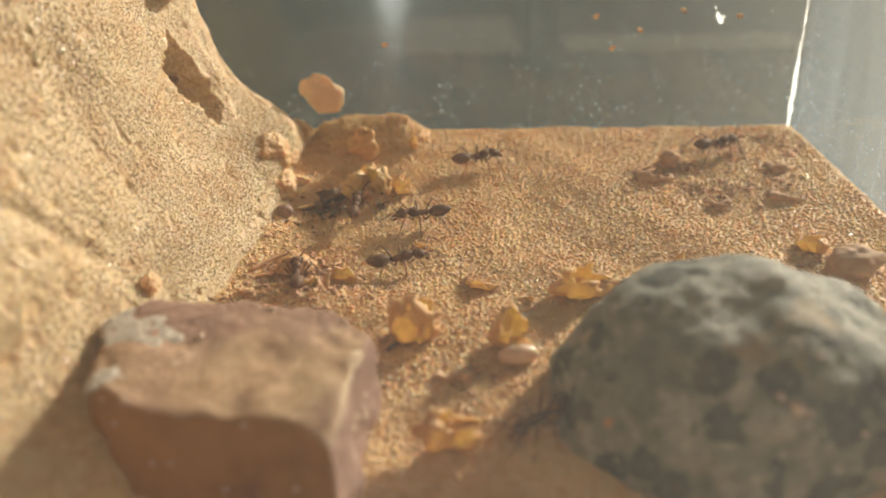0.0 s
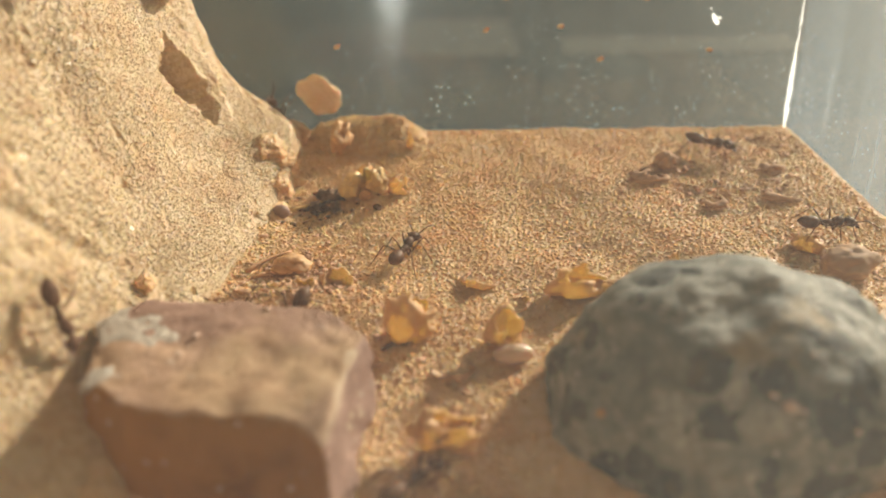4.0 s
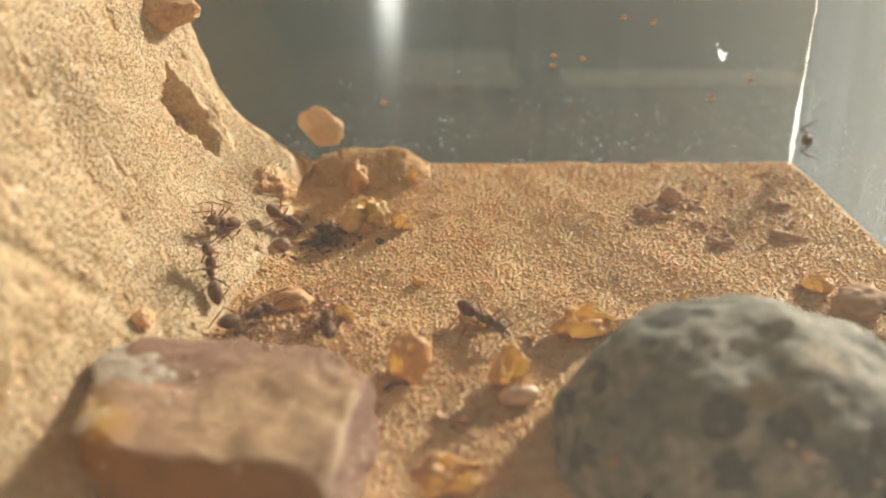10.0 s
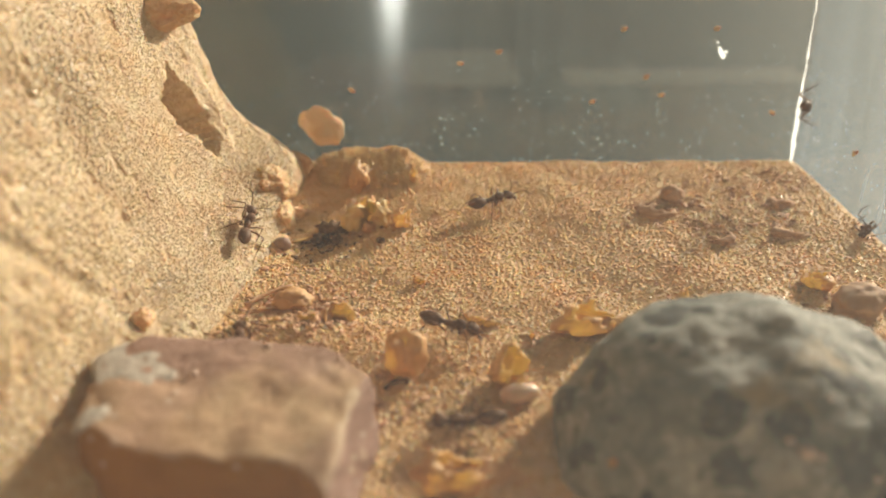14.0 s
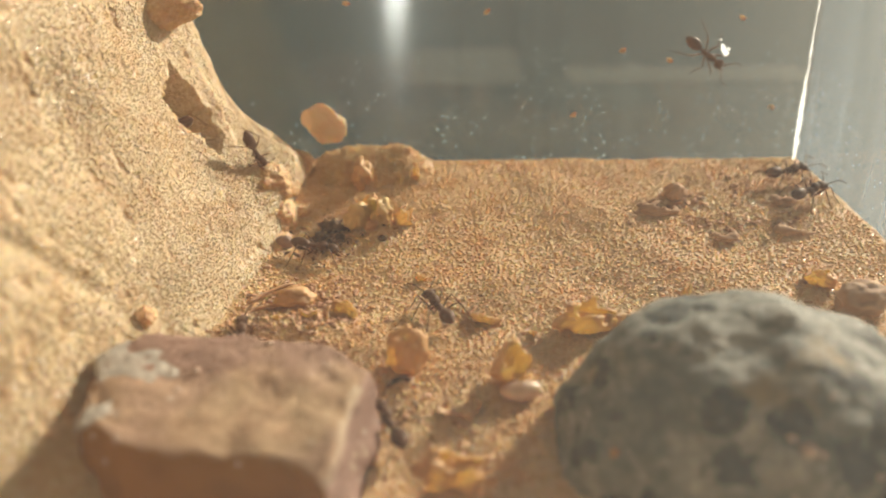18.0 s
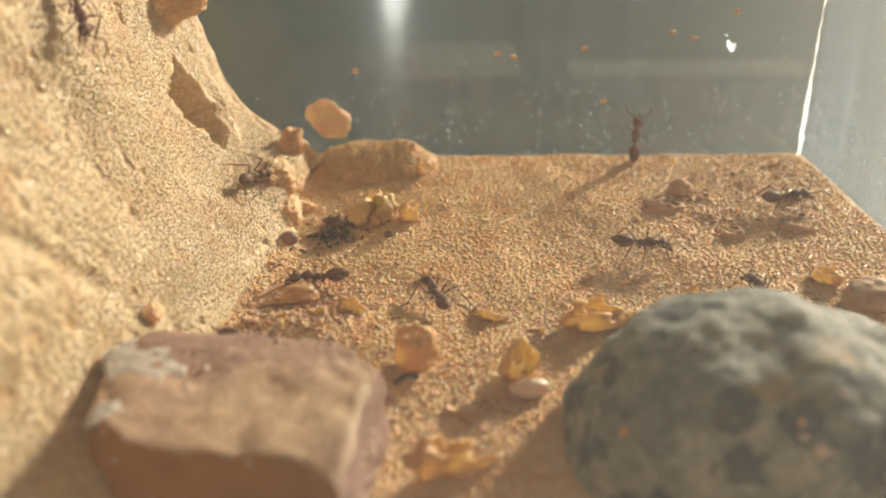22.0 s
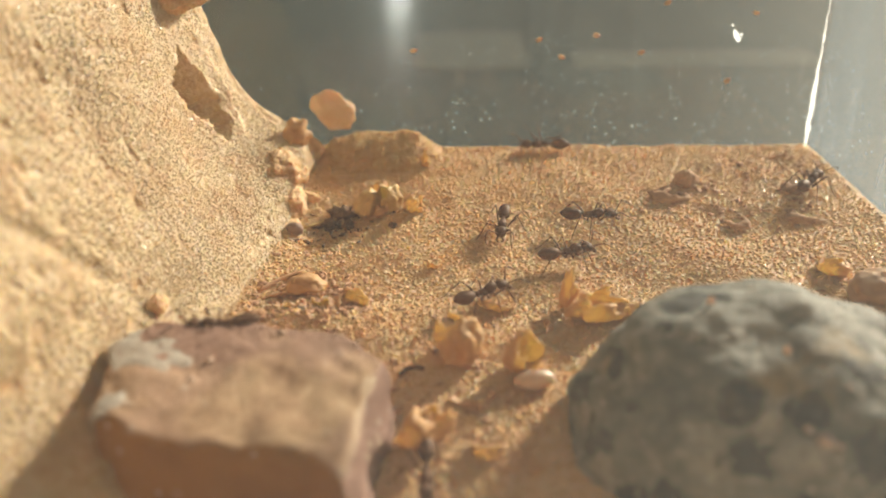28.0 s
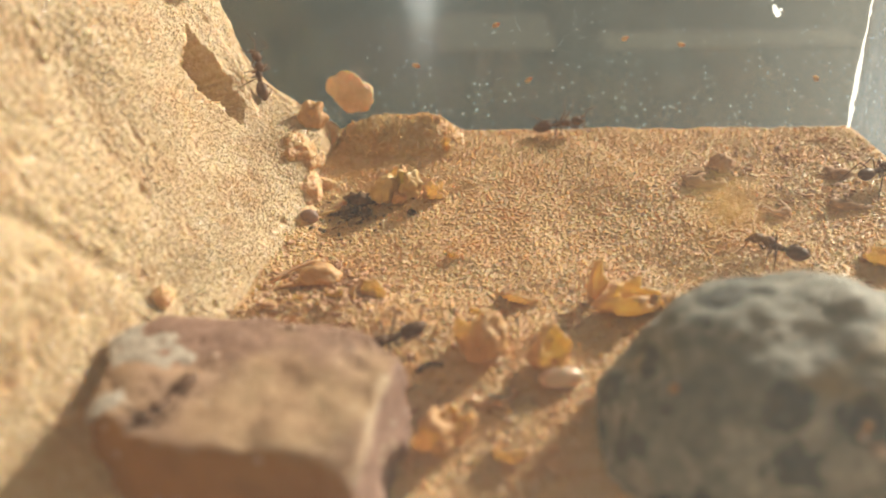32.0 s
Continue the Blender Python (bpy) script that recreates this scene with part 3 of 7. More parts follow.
def ridge_height(x, y):
    mask = np.clip(1.4 * (1.05 - np.abs((x + 1.38 + 0.22 * smooth_noise(y * 5, x, 81)) / 1.10) ** 2.4), 0, 1) * np.clip(1.7 * (1.12 - np.abs((y - 15.80) / 0.80) ** 2), 0, 1)
    lumps = 0.13 * rough_noise(x * 2.4, y * 2.4, 83, 5, 0.65) + 0.02 * grains(x / 0.07, y / 0.07, 89)
    return ground(x, y) - 0.07 + 0.14 * mask + (lumps + 0.03) * mask**0.5, mask


px, py = packed(-3.3, 7.6, 6.2, 16.04, 0.072, 11)
ok = (px < 6.7 + (16.1 - py) * 0.1443) & (px > foot(py) + 0.03) & (((px - 3.48) / 1.9) ** 2 + ((py - 8.45) / 1.5) ** 2 > 1) & ((px > -0.95) | (py > 8.9)) & (px < 0.6 * py)
px, py = px[ok], py[ok]
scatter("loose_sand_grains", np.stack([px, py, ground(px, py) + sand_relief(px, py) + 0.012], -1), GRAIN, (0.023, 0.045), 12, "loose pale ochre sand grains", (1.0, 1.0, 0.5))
py, pz = packed(5.0, 14.8, 0.0, 5.6, 0.052, 12)
ok = (py < back_end(pz) - 0.3) & ((py < np.interp(pz, HOLE_Z, HOLE_NEAR) - 0.06) | (py > np.interp(pz, HOLE_Z, HOLE_FAR) + 0.06) | (pz < 1.72) | (pz > 3.38)) & (smooth_noise(py * 5.5, pz * 5.5, 91) < 0.3)
py, pz = py[ok], pz[ok]
scatter("clinging_sand_grains", np.stack(push_from_camera(face(py, pz) + slope_relief(py, pz) + 0.003, py, pz + 0.3 * slope_relief(py, pz)), -1), FACE_GRAIN, (0.017, 0.031), 13, "sand grains clinging to the packed slope", (0.42, 1.0, 1.0))


# the sand ridge along the back pane and its grains, shade painted into their brown
mx, my = np.meshgrid(np.arange(-2.75, -0.15, 0.024), np.arange(14.85, 16.10, 0.024))
mz, mask = ridge_height(mx, my)
ridge = tagged(new("damp_sand_ridge", grid_mesh("damp_sand_ridge", np.stack([mx, my, mz], -1) * CM, SHADE_SAND)), "crumbly ridge of sand against the back pane, its shade painted reddish-brown", "sand ridge")
px, py = packed(-2.6, -0.2, 14.95, 16.05, 0.050, 14)
pz, mask = ridge_height(px, py)
ok = mask > 0.25
scatter("damp_sand_grains", np.stack([px, py, pz + 0.015], -1)[ok], SHADE_GRAIN, (0.020, 0.042), 15, "brown sand grains on the ridge, shade in their colour", (1.0, 1.0, 0.7))


# ---------------------------------------------------------------- the two stones
def brick_piece():
    """A broken, rounded corner of a brick."""
    bm = bmesh.new()
    top = [(-3.66, 9.17), (-1.74, 9.08), (-1.20, 8.86), (-0.80, 8.42), (-0.96, 7.60), (-1.04, 6.25), (-1.46, 6.74), (-2.59, 6.82), (-3.25, 6.96), (-3.88, 7.48), (-3.98, 8.10), (-3.91, 8.65)]
    n = len(top)
    ring = []
    for z in (-0.75, 0.80):
        grow = 1.04 if z < 0 else 0.985
        ring.append([bm.verts.new(((x + 2.3) * grow - 2.3, (y - 7.8) * grow + 7.8, z + (0.04 if x < -3 and z > 0 else 0))) for x, y in top])
    bm.faces.new(ring[0][::-1])
    bm.faces.new(ring[1])
    for i in range(n):
        bm.faces.new((ring[0][i], ring[0][(i + 1) % n], ring[1][(i + 1) % n], ring[1][i]))
    bmesh.ops.recalc_face_normals(bm, faces=bm.faces[:])
    bmesh.ops.bevel(bm, geom=bm.edges[:], offset=0.09, segments=3, affect="EDGES", profile=0.5)
    bmesh.ops.triangulate(bm, faces=bm.faces[:])
    for _ in range(4):
        bmesh.ops.subdivide_edges(bm, edges=[e for e in bm.edges if e.calc_length() > 0.13], cuts=1, use_grid_fill=True)
        bmesh.ops.triangulate(bm, faces=[f for f in bm.faces if len(f.verts) > 4])
    bm.normal_update()
    for v in bm.verts:
        p = v.co
        v.co = p + v.normal * (0.10 * noise.noise(p * 1.4) + 0.05 * noise.noise(p * 4.0) + 0.022 * noise.noise(p * 11))
    bmesh.ops.scale(bm, vec=(CM,) * 3, verts=bm.verts[:])
    return bm


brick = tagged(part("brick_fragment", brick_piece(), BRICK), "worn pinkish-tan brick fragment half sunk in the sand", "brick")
brick.data.materials.append(BRICK_SHADE)
brick.data.materials.append(PALE_EDGE)
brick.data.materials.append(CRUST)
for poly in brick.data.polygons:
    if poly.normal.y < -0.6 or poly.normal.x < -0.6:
        poly.material_index = 1  # faces turned from the sun: their shade is put into a darker colour
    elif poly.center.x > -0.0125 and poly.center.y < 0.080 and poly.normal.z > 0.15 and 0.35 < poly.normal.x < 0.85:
        poly.material_index = 2  # pale strip along the right-hand top edge
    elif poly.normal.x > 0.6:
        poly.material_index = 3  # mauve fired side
part("mortar_crust", ball((-0.0358, 0.0845, 0.0079), (0.0040, 0.0058, 0.0008), (0, 0, 25), 5, 0.45, 4.0, 1.7), MORTAR, brick, "whitish-grey crust of mortar")
part("mortar_crust", ball((-0.0362, 0.0748, 0.0081), (0.0022, 0.0014, 0.0006), (0, 0, 60), 4, 0.5, 6.0, 1.7), MORTAR, brick, "whitish-grey crust of mortar")


def rock_piece():
    bm = bmesh.new()
    bmesh.ops.create_icosphere(bm, subdivisions=6, radius=1)
    for v in bm.verts:
        d = v.co.normalized()
        grow = 1 + 0.12 * noise.noise(d * 1.3 + Vector((4, 0, 0))) + 0.06 * noise.noise(d * 3.1) + 0.02 * noise.noise(d * 7.5) + 0.016 * noise.noise(d * 16) + 0.009 * noise.noise(d * 34)
        p = Vector((d.x * 2.2, d.y * 1.8, d.z * 1.66)) * grow
        v.co = (p + Vector((3.48, 8.45, -0.25))) * CM
    return bm


tagged(part("grey_rock", rock_piece(), ROCK), "rounded grey-green rock with dark spots and rust stains", "rock")


# ---------------------------------------------------------------- husks, seeds and litter
def shell(name, radii, cut, mat, seed, crumple=0.35, thick=0.02):
    """A curled, torn piece of a seed husk; its base lies at z = 0. Centimetres."""
    r = random.Random(seed)
    bm = bmesh.new()
    bmesh.ops.create_icosphere(bm, subdivisions=4, radius=1)
    shift = Vector((r.uniform(-9, 9), r.uniform(-9, 9), r.uniform(-9, 9)))
    gone = [v for v in bm.verts if v.co.x * 0.55 + v.co.z * 0.8 > cut + 0.5 * noise.noise(v.co * 2.2 + shift)]
    bmesh.ops.delete(bm, geom=gone, context="VERTS")
    for v in bm.verts:
        d = v.co.copy()
        grow = 1 + crumple * noise.noise(d * 1.6 + shift) + 0.4 * crumple * noise.noise(d * 4.1 + shift) + 0.12 * crumple * noise.noise(d * 12 + shift)
        v.co = Vector([a * b * grow for a, b in zip(d, radii)])
    bm.normal_update()
    bmesh.ops.solidify(bm, geom=bm.faces[:], thickness=thick)
    low = min(v.co.z for v in bm.verts)
    for v in bm.verts:
        v.co = (v.co - Vector((0, 0, low))) * CM
    me = bpy.data.meshes.new(name)
    bm.to_mesh(me)
    bm.free()
    me.polygons.foreach_set("use_smooth", [True] * len(me.polygons))
    me.materials.append(mat)
    return me


def on_sand(ob, x, y, turn=(0, 0, 0), sink=0.04):
    z = float(ground(np.array([x]), np.array([y]))[0])
    ob.matrix_world = pose(x * CM, y * CM, (z - sink) * CM, *turn)
    return ob


HUSKS = [
    # x, y, radii, cut, material, turn, label
    (-1.50, 13.78, (0.22, 0.20, 0.23), 1.3, HUSK_PALE, (10, -20, 60), "round pale yellow seed shell in the heap"),
    (-1.07, 13.90, (0.24, 0.20, 0.30), 0.6, HUSK_PALE, (-20, 30, 200), "ragged pale yellow seed shell in the heap"),
    (-0.74, 13.72, (0.22, 0.16, 0.26), 0.2, HUSK_BROWN, (30, 10, 20), "brown torn husk in the heap"),
    (-1.25, 14.15, (0.18, 0.15, 0.2), 0.3, HUSK, (0, 40, 120), "small straw-coloured husk in the heap"),
    (-0.92, 13.62, (0.10, 0.06, 0.22), 0.3, HUSK_BROWN, (20, 25, 75), "thin brown scale standing in the heap"),
    (-1.28, 13.58, (0.14, 0.10, 0.12), 0.7, HUSK, (0, 10, 30), "small amber scale in the heap"),
    (-0.58, 15.20, (0.09, 0.07, 0.18), 0.5, HUSK, (10, 10, 0), "thin upright straw flake"),
    (-2.23, 11.25, (0.30, 0.19, 0.16), 1.3, HUSK, (5, 10, 20), "orange half shell on the sand"),
    (-2.72, 10.60, (0.28, 0.20, 0.10), 0.1, HUSK_BROWN, (0, 8, 70), "flat reddish-brown husk behind the brick"),
    (-2.36, 10.72, (0.24, 0.20, 0.11), 0.15, HUSK_BROWN, (15, 0, 160), "reddish-brown curled husk behind the brick"),
    (-1.95, 10.45, (0.24, 0.18, 0.14), 0.2, HUSK_BROWN, (0, -15, 240), "reddish-brown husk behind the brick"),
    (-1.45, 10.75, (0.30, 0.22, 0.15), 0.1, HUSK_BROWN, (10, 20, 310), "reddish-brown crumpled husk on the sand"),
    (0.79, 9.50, (0.24, 0.22, 0.32), 0.5, HUSK, (5, 15, 330), "curled straw-yellow husk standing on the sand"),
    (2.00, 10.66, (0.44, 0.24, 0.24), 0.45, HUSK, (0, 0, 10), "broad amber husk beside the grey rock"),
    (2.48, 10.88, (0.22, 0.18, 0.14), 0.2, HUSK_BROWN, (0, 0, 80), "small brown husk beside the grey rock"),
    (6.05, 11.15, (0.42, 0.34, 0.24), 1.3, HUSK_BROWN, (0, 10, 200), "large reddish-brown husk on the sand"),
    (5.65, 11.85, (0.26, 0.2, 0.16), 0.3, HUSK, (0, -10, 100), "amber husk on the sand"),
    (3.70, 14.05, (0.40, 0.26, 0.15), 0.5, HUSK_SANDY, (0, 0, 20), "dark brown husk on the sand"),
    (4.05, 14.50, (0.26, 0.2, 0.2), 0.7, HUSK_SANDY, (0, 20, 60), "sandy brown husk on the sand"),
    (4.55, 13.30, (0.34, 0.22, 0.12), 0.5, HUSK_SANDY, (0, 0, 140), "reddish flat husk on the sand"),
    (5.95, 14.40, (0.36, 0.24, 0.12), 0.6, HUSK_SANDY, (0, 10, 70), "brown husk near the tank corner"),
    (5.80, 13.40, (0.34, 0.26, 0.13), 0.6, HUSK_SANDY, (0, 0, 10), "dull brown husk on the sand"),
    (5.85, 15.30, (0.26, 0.2, 0.12), 0.1, HUSK_SANDY, (0, 0, 250), "flat straw husk near the back pane"),
    (0.62, 10.95, (0.34, 0.26, 0.12), 0.0, HUSK_BROWN, (0, 6, 40), "pinkish-brown flat husk on the sand"),
    (1.10, 10.40, (0.2, 0.16, 0.1), 0.1, HUSK_BROWN, (0, 0, 200), "small brown husk on the sand"),
    # brown sheet laid where there is only the shadow of husks
    (0.12, 9.10, (0.40, 0.30, 0.10), -0.1, HUSK_BROWN, (0, 4, 130), "flat reddish-brown flake on the sand, put in for a shadow"),
    (-0.35, 11.9, (0.12, 0.1, 0.08), 0.3, HUSK, (0, 0, 60), "tiny orange crumb on the sand"),
    (0.35, 8.15, (0.24, 0.2, 0.16), 0.2, HUSK_BROWN, (0, 0, 60), "reddish-brown crumb on the sand"),
]
for k, (x, y, radii, cut, mat, turn, label) in enumerate(HUSKS):
    ob = new("husk", shell("husk", radii, cut, mat, 100 + k))
    tagged(on_sand(ob, x, y, turn, 0.16 if mat == HUSK_SANDY else 0.08 if mat == HUSK_BROWN else 0.04), label, "husk", "seed husks on the sand")

def fragments(name, spots, mat, seed, length, label):
    """Many slivers of litter in one mesh: thin bent flakes lying on the sand."""
    r = random.Random(seed)
    bm = bmesh.new()
    for x, y in spots:
        z = float(ground(np.array([x]), np.array([y]))[0]) + 0.03
        size = r.uniform(*length)
        m = Matrix.Translation(Vector((x, y, z)) * CM) @ Euler((r.uniform(-0.5, 0.5), r.uniform(-0.5, 0.5), r.uniform(0, 6.3))).to_matrix().to_4x4() @ Matrix.Diagonal((size * CM, size * r.uniform(0.25, 0.7) * CM, size * r.uniform(0.1, 0.3) * CM, 1))
        made = bmesh.ops.create_icosphere(bm, subdivisions=1, radius=0.5, matrix=m)["verts"]
        for v in made:
            v.co += Vector((r.uniform(-1, 1), r.uniform(-1, 1), r.uniform(-1, 1))) * size * 0.08 * CM
    return tagged(part(name, bm, mat), label, "litter", kind="stuff")


rl = random.Random(77)
fragments("dark_litter", [(rl.gauss(-2.1, 0.42), rl.gauss(13.45, 0.42)) for _ in range(100)], LITTER, 1, (0.05, 0.16), "dark crumbled litter in the hollow")
fragments("brown_litter", [(rl.gauss(-2.1, 0.55), rl.gauss(11.0, 0.55)) for _ in range(330)] + [(rl.gauss(-0.2, 0.8), rl.gauss(9.2, 0.7)) for _ in range(60)], RUSSET, 2, (0.05, 0.2), "reddish-brown husk crumbs on the sand")
fragments("straw_litter", [(rl.gauss(-1.2, 0.5), rl.gauss(13.95, 0.35)) for _ in range(60)] + [(rl.gauss(-1.9, 0.7), rl.gauss(10.9, 0.45)) for _ in range(60)], HUSK, 3, (0.04, 0.15), "straw-coloured husk crumbs on the sand")
fragments("scattered_crumbs", [(x, y) for x, y in ((rl.uniform(-2.6, 6.8), rl.uniform(8.5, 15.8)) for _ in range(260))], HUSK_BROWN, 4, (0.03, 0.09), "tiny brown crumbs strewn over the sand")
HEAPS = ((3.50, 13.90, 0.26, 0.22), (4.56, 13.60, 0.24, 0.20), (5.20, 15.05, 0.40, 0.22), (5.75, 13.70, 0.36, 0.34), (4.25, 14.45, 0.18, 0.14), (5.60, 14.40, 0.45, 0.30), (6.30, 15.20, 0.22, 0.30), (5.95, 11.30, 0.40, 0.30))
fragments("far_litter", [(rl.gauss(x, a), rl.gauss(y, b)) for x, y, a, b in HEAPS for _ in range(30)], RUSSET, 5, (0.06, 0.20), "low heaps of russet husk crumbs near the tank corner")

ball_ob = tagged(part("dark_gaster", ball((0, 0, 0), (0.0015, 0.0012, 0.0012), fine=3, lump=0.15), DULL_SHELL), "dull mauve-brown round insect abdomen in the litter", "insect remains")
on_sand(ball_ob, -2.68, 13.15, sink=-0.08)
for k, (x, y, s) in enumerate(((-1.95, 13.75, 0.2), (-2.15, 13.45, 0.13), (-1.80, 13.35, 0.12), (-1.05, 13.1, 0.07))):
    lump = tagged(part("dark_crumb", ball((0, 0, 0), (s * CM, s * 0.75 * CM, s * 0.7 * CM), fine=3, lump=0.8, seed=k * 3.1), LITTER), "dark crumbling litter in the hollow", "litter", "dark litter")
    on_sand(lump, x, y, (0, 0, 50 * k), -0.05)
for x0, y0, x1, y1, mat, label in ((-2.54, 13.30, -1.77, 13.70, HUSK_PALE, "pale dry stalk lying in the hollow"), (-2.9, 11.2, -2.3, 11.75, HUSK_BROWN, "thin curved brown stalk on the sand"),
                                   (-0.75, 9.35, -0.45, 9.45, LITTER, "short dark splinter on the sand"), (-2.75, 11.0, -2.0, 11.1, HUSK_BROWN, "thin brown straw on the sand")):
    bm = bmesh.new()
    pts = []
    for u in np.linspace(0, 1, 9):
        x, y = x0 + (x1 - x0) * u, y0 + (y1 - y0) * u + 0.08 * math.sin(3.1 * u)
        pts.append(Vector((x, y, float(ground(np.array([x]), np.array([y]))[0]) + 0.06)) * CM)
    tagged(part("stalk", tube(bm, pts, [0.0003] * 9, 6), mat), label, "stalk", "dry stalks")

# a pale pupa lying on the sand
pupa_bm = ball((0, 0, 0), (0.0027, 0.0014, 0.0013), (0, 0, 12), 3, 0.1)
pupa_ob = tagged(part("seed", pupa_bm, PUPA), "ivory oval pupa lying beside the rock", "seed")
on_sand(pupa_ob, 0.95, 9.17, (0, 0, 0), -0.11)

chip = tagged(part("sand_flake", ball((0, 0, 0), (0.0043, 0.0012, 0.0033), (0, 28, 0), 4, 0.28, 2.3, 1.6), FLAKE), "flat flake of packed sand stuck to the back pane", "sand flake")
chip.location = (-0.0232, 0.1601, 0.0143)
bm = ball((0, 0, 0), (0.0004, 0.0003, 0.0008), (0, -25, 0), 4, 0.5, 1.0)
for at, r in (((0.0004, 0, -0.0006), 0.00045), ((-0.0004, 0, 0.0008), 0.0003), ((0.0008, 0, 0.0002), 0.0003), ((-0.0009, 0, 0.0019), 0.0002)):
    ball(at, (r, r * 0.8, r), (0, 0, 0), 2, 0.5, r * 9000, 2.0, bm)
drop = tagged(part("water_drop", bm, EDGE), "cluster of clear droplets on the back pane, its glint painted white", "droplet")
drop.visible_shadow = False
drop.location = (0.0512, 0.1605, 0.0278)
def clod_bm(radii, seed):
    """A crumbly lump of sand, centimetres to metres."""
    bm = bmesh.new()
    bmesh.ops.create_icosphere(bm, subdivisions=5, radius=1)
    shift = Vector((seed * 2.7, seed * 1.3, -seed))
    for v in bm.verts:
        d = v.co.copy()
        grow = 1 + 0.30 * noise.noise(d * 1.3 + shift) + 0.12 * noise.noise(d * 3.3 + shift) + 0.08 * noise.noise(d * 9 + shift) + 0.07 * noise.noise(d * 22 + shift)
        v.co = Vector([a * r * grow * CM for a, r in zip(d, radii)])
    return bm


PLAIN_CLOD, SHADED_CLOD = "rough clod of packed sand on the slope", "lumpy clod of sand on the slope, its shade painted reddish-brown"
CLODS = [
    # place, radii, material, label
    ((-4.20, 13.40, 4.02), (0.58, 0.50, 0.30), SHADE_SAND, SHADED_CLOD),
    ((-3.70, 9.38, 0.93), (0.13, 0.17, 0.13), SAND, PLAIN_CLOD),
    ((-3.02, 13.40, 0.02), (0.42, 0.66, 0.34), SAND, PLAIN_CLOD),
    ((-3.10, 14.32, 0.84), (0.36, 0.46, 0.36), SHADE_SAND, SHADED_CLOD),
    ((-3.20, 13.75, 0.46), (0.28, 0.40, 0.36), SHADE_SAND, SHADED_CLOD),
    ((-2.62, 14.20, 0.36), (0.20, 0.16, 0.13), SAND, PLAIN_CLOD),
    ((-2.92, 14.05, 0.26), (0.38, 0.50, 0.40), SAND, PLAIN_CLOD),
    ((-3.00, 14.75, 0.62), (0.32, 0.36, 0.30), SHADE_SAND, SHADED_CLOD),
    # added to cover the bright end of the slope
    ((-2.84, 15.55, 0.78), (0.34, 0.26, 0.28), SHADE_SAND, SHADED_CLOD),
]
for k, (spot, radii, mat, label) in enumerate(CLODS):
    clod = tagged(part("sand_clod", clod_bm(radii, k + 1), mat), label, "sand clod", "sand clods")
    clod.location = Vector([float(c) for c in push_from_camera(*spot)]) * CM
# bright chips on the rock, grains on the brick
QUARTZ = plain("quartz_chip", (0.86, 0.74, 0.64), 0.12, (0.70, 0.46, 0.34), 600)
for k, (spot, size) in enumerate((((3.45, 7.07, 0.79), 0.055), ((3.60, 6.96, 0.72), 0.10), ((3.70, 6.90, 0.72), 0.04), ((4.29, 6.89, 0.46), 0.045), ((3.89, 7.32, 1.11), 0.035))):
    chip_ob = tagged(part("quartz_chip", ball((0, 0, 0), (size * CM, size * 0.8 * CM, size * 0.6 * CM), (10 * k, 20, 30 * k), 3, 0.6, k * 1.9), QUARTZ), "glinting pinkish quartz chip on the grey rock", "stone chip", "quartz chips")
    chip_ob.location = Vector(spot) * CM
for k, (x, y) in enumerate(((-2.09, 8.94), (-2.81, 8.34), (-2.91, 7.95), (-1.5, 8.2), (-2.3, 8.6), (-3.2, 8.75))):
    bead_ob = tagged(part("sand_grain", ball((0, 0, 0), (0.0004, 0.0004, 0.0003), (0, 0, 30 * k), 3, 0.4, k * 2.3), QUARTZ), "single pale glinting sand grain on the brick", "sand grain", "grains on the brick")
    bead_ob.location = (x * CM, y * CM, 0.0081)

# husks that the ants drag about
upright_husk = tagged(new("husk", shell("husk", (0.13, 0.10, 0.34), 0.5, HUSK, 174)), "narrow upright amber husk beside the grey rock", "husk", "seed husks on the sand")
carried_husk = tagged(new("husk", shell("husk", (0.24, 0.17, 0.28), 1.3, HUSK, 171, 0.55)), "curled straw-brown husk beside the heap", "husk", "seed husks on the sand")
amber_husk = tagged(new("husk", shell("husk", (0.32, 0.28, 0.36), 0.75, HUSK, 172)), "bright amber cupped husk on the sand", "husk", "seed husks on the sand")
front_husk = tagged(new("husk", shell("husk", (0.34, 0.24, 0.24), 0.55, HUSK, 173, 0.7)), "crumpled bright amber husk near the brick", "husk", "seed husks on the sand")


# ---------------------------------------------------------------- ants
def ant_leg(foot_at, knee_at, side):
    """One leg from its hip at the origin, centimetres."""
    bm = bmesh.new()
    hip, knee, foot_p = Vector((0, 0, 0)), Vector(knee_at), Vector(foot_at)
    hip2 = Vector((knee.x * 0.12, knee.y * 0.22, -0.05))
    ankle = foot_p + (knee - foot_p) * 0.30 + Vector((0, 0, -0.035))
    pts = [hip, hip2, (hip2 + knee) / 2 + Vector((0, 0, 0.025)), knee, (knee + ankle) / 2, ankle, foot_p]
    tube(bm, [p * CM for p in pts], [r * CM for r in (0.020, 0.016, 0.0155, 0.0095, 0.010, 0.006, 0.004)], 6)
    return bm


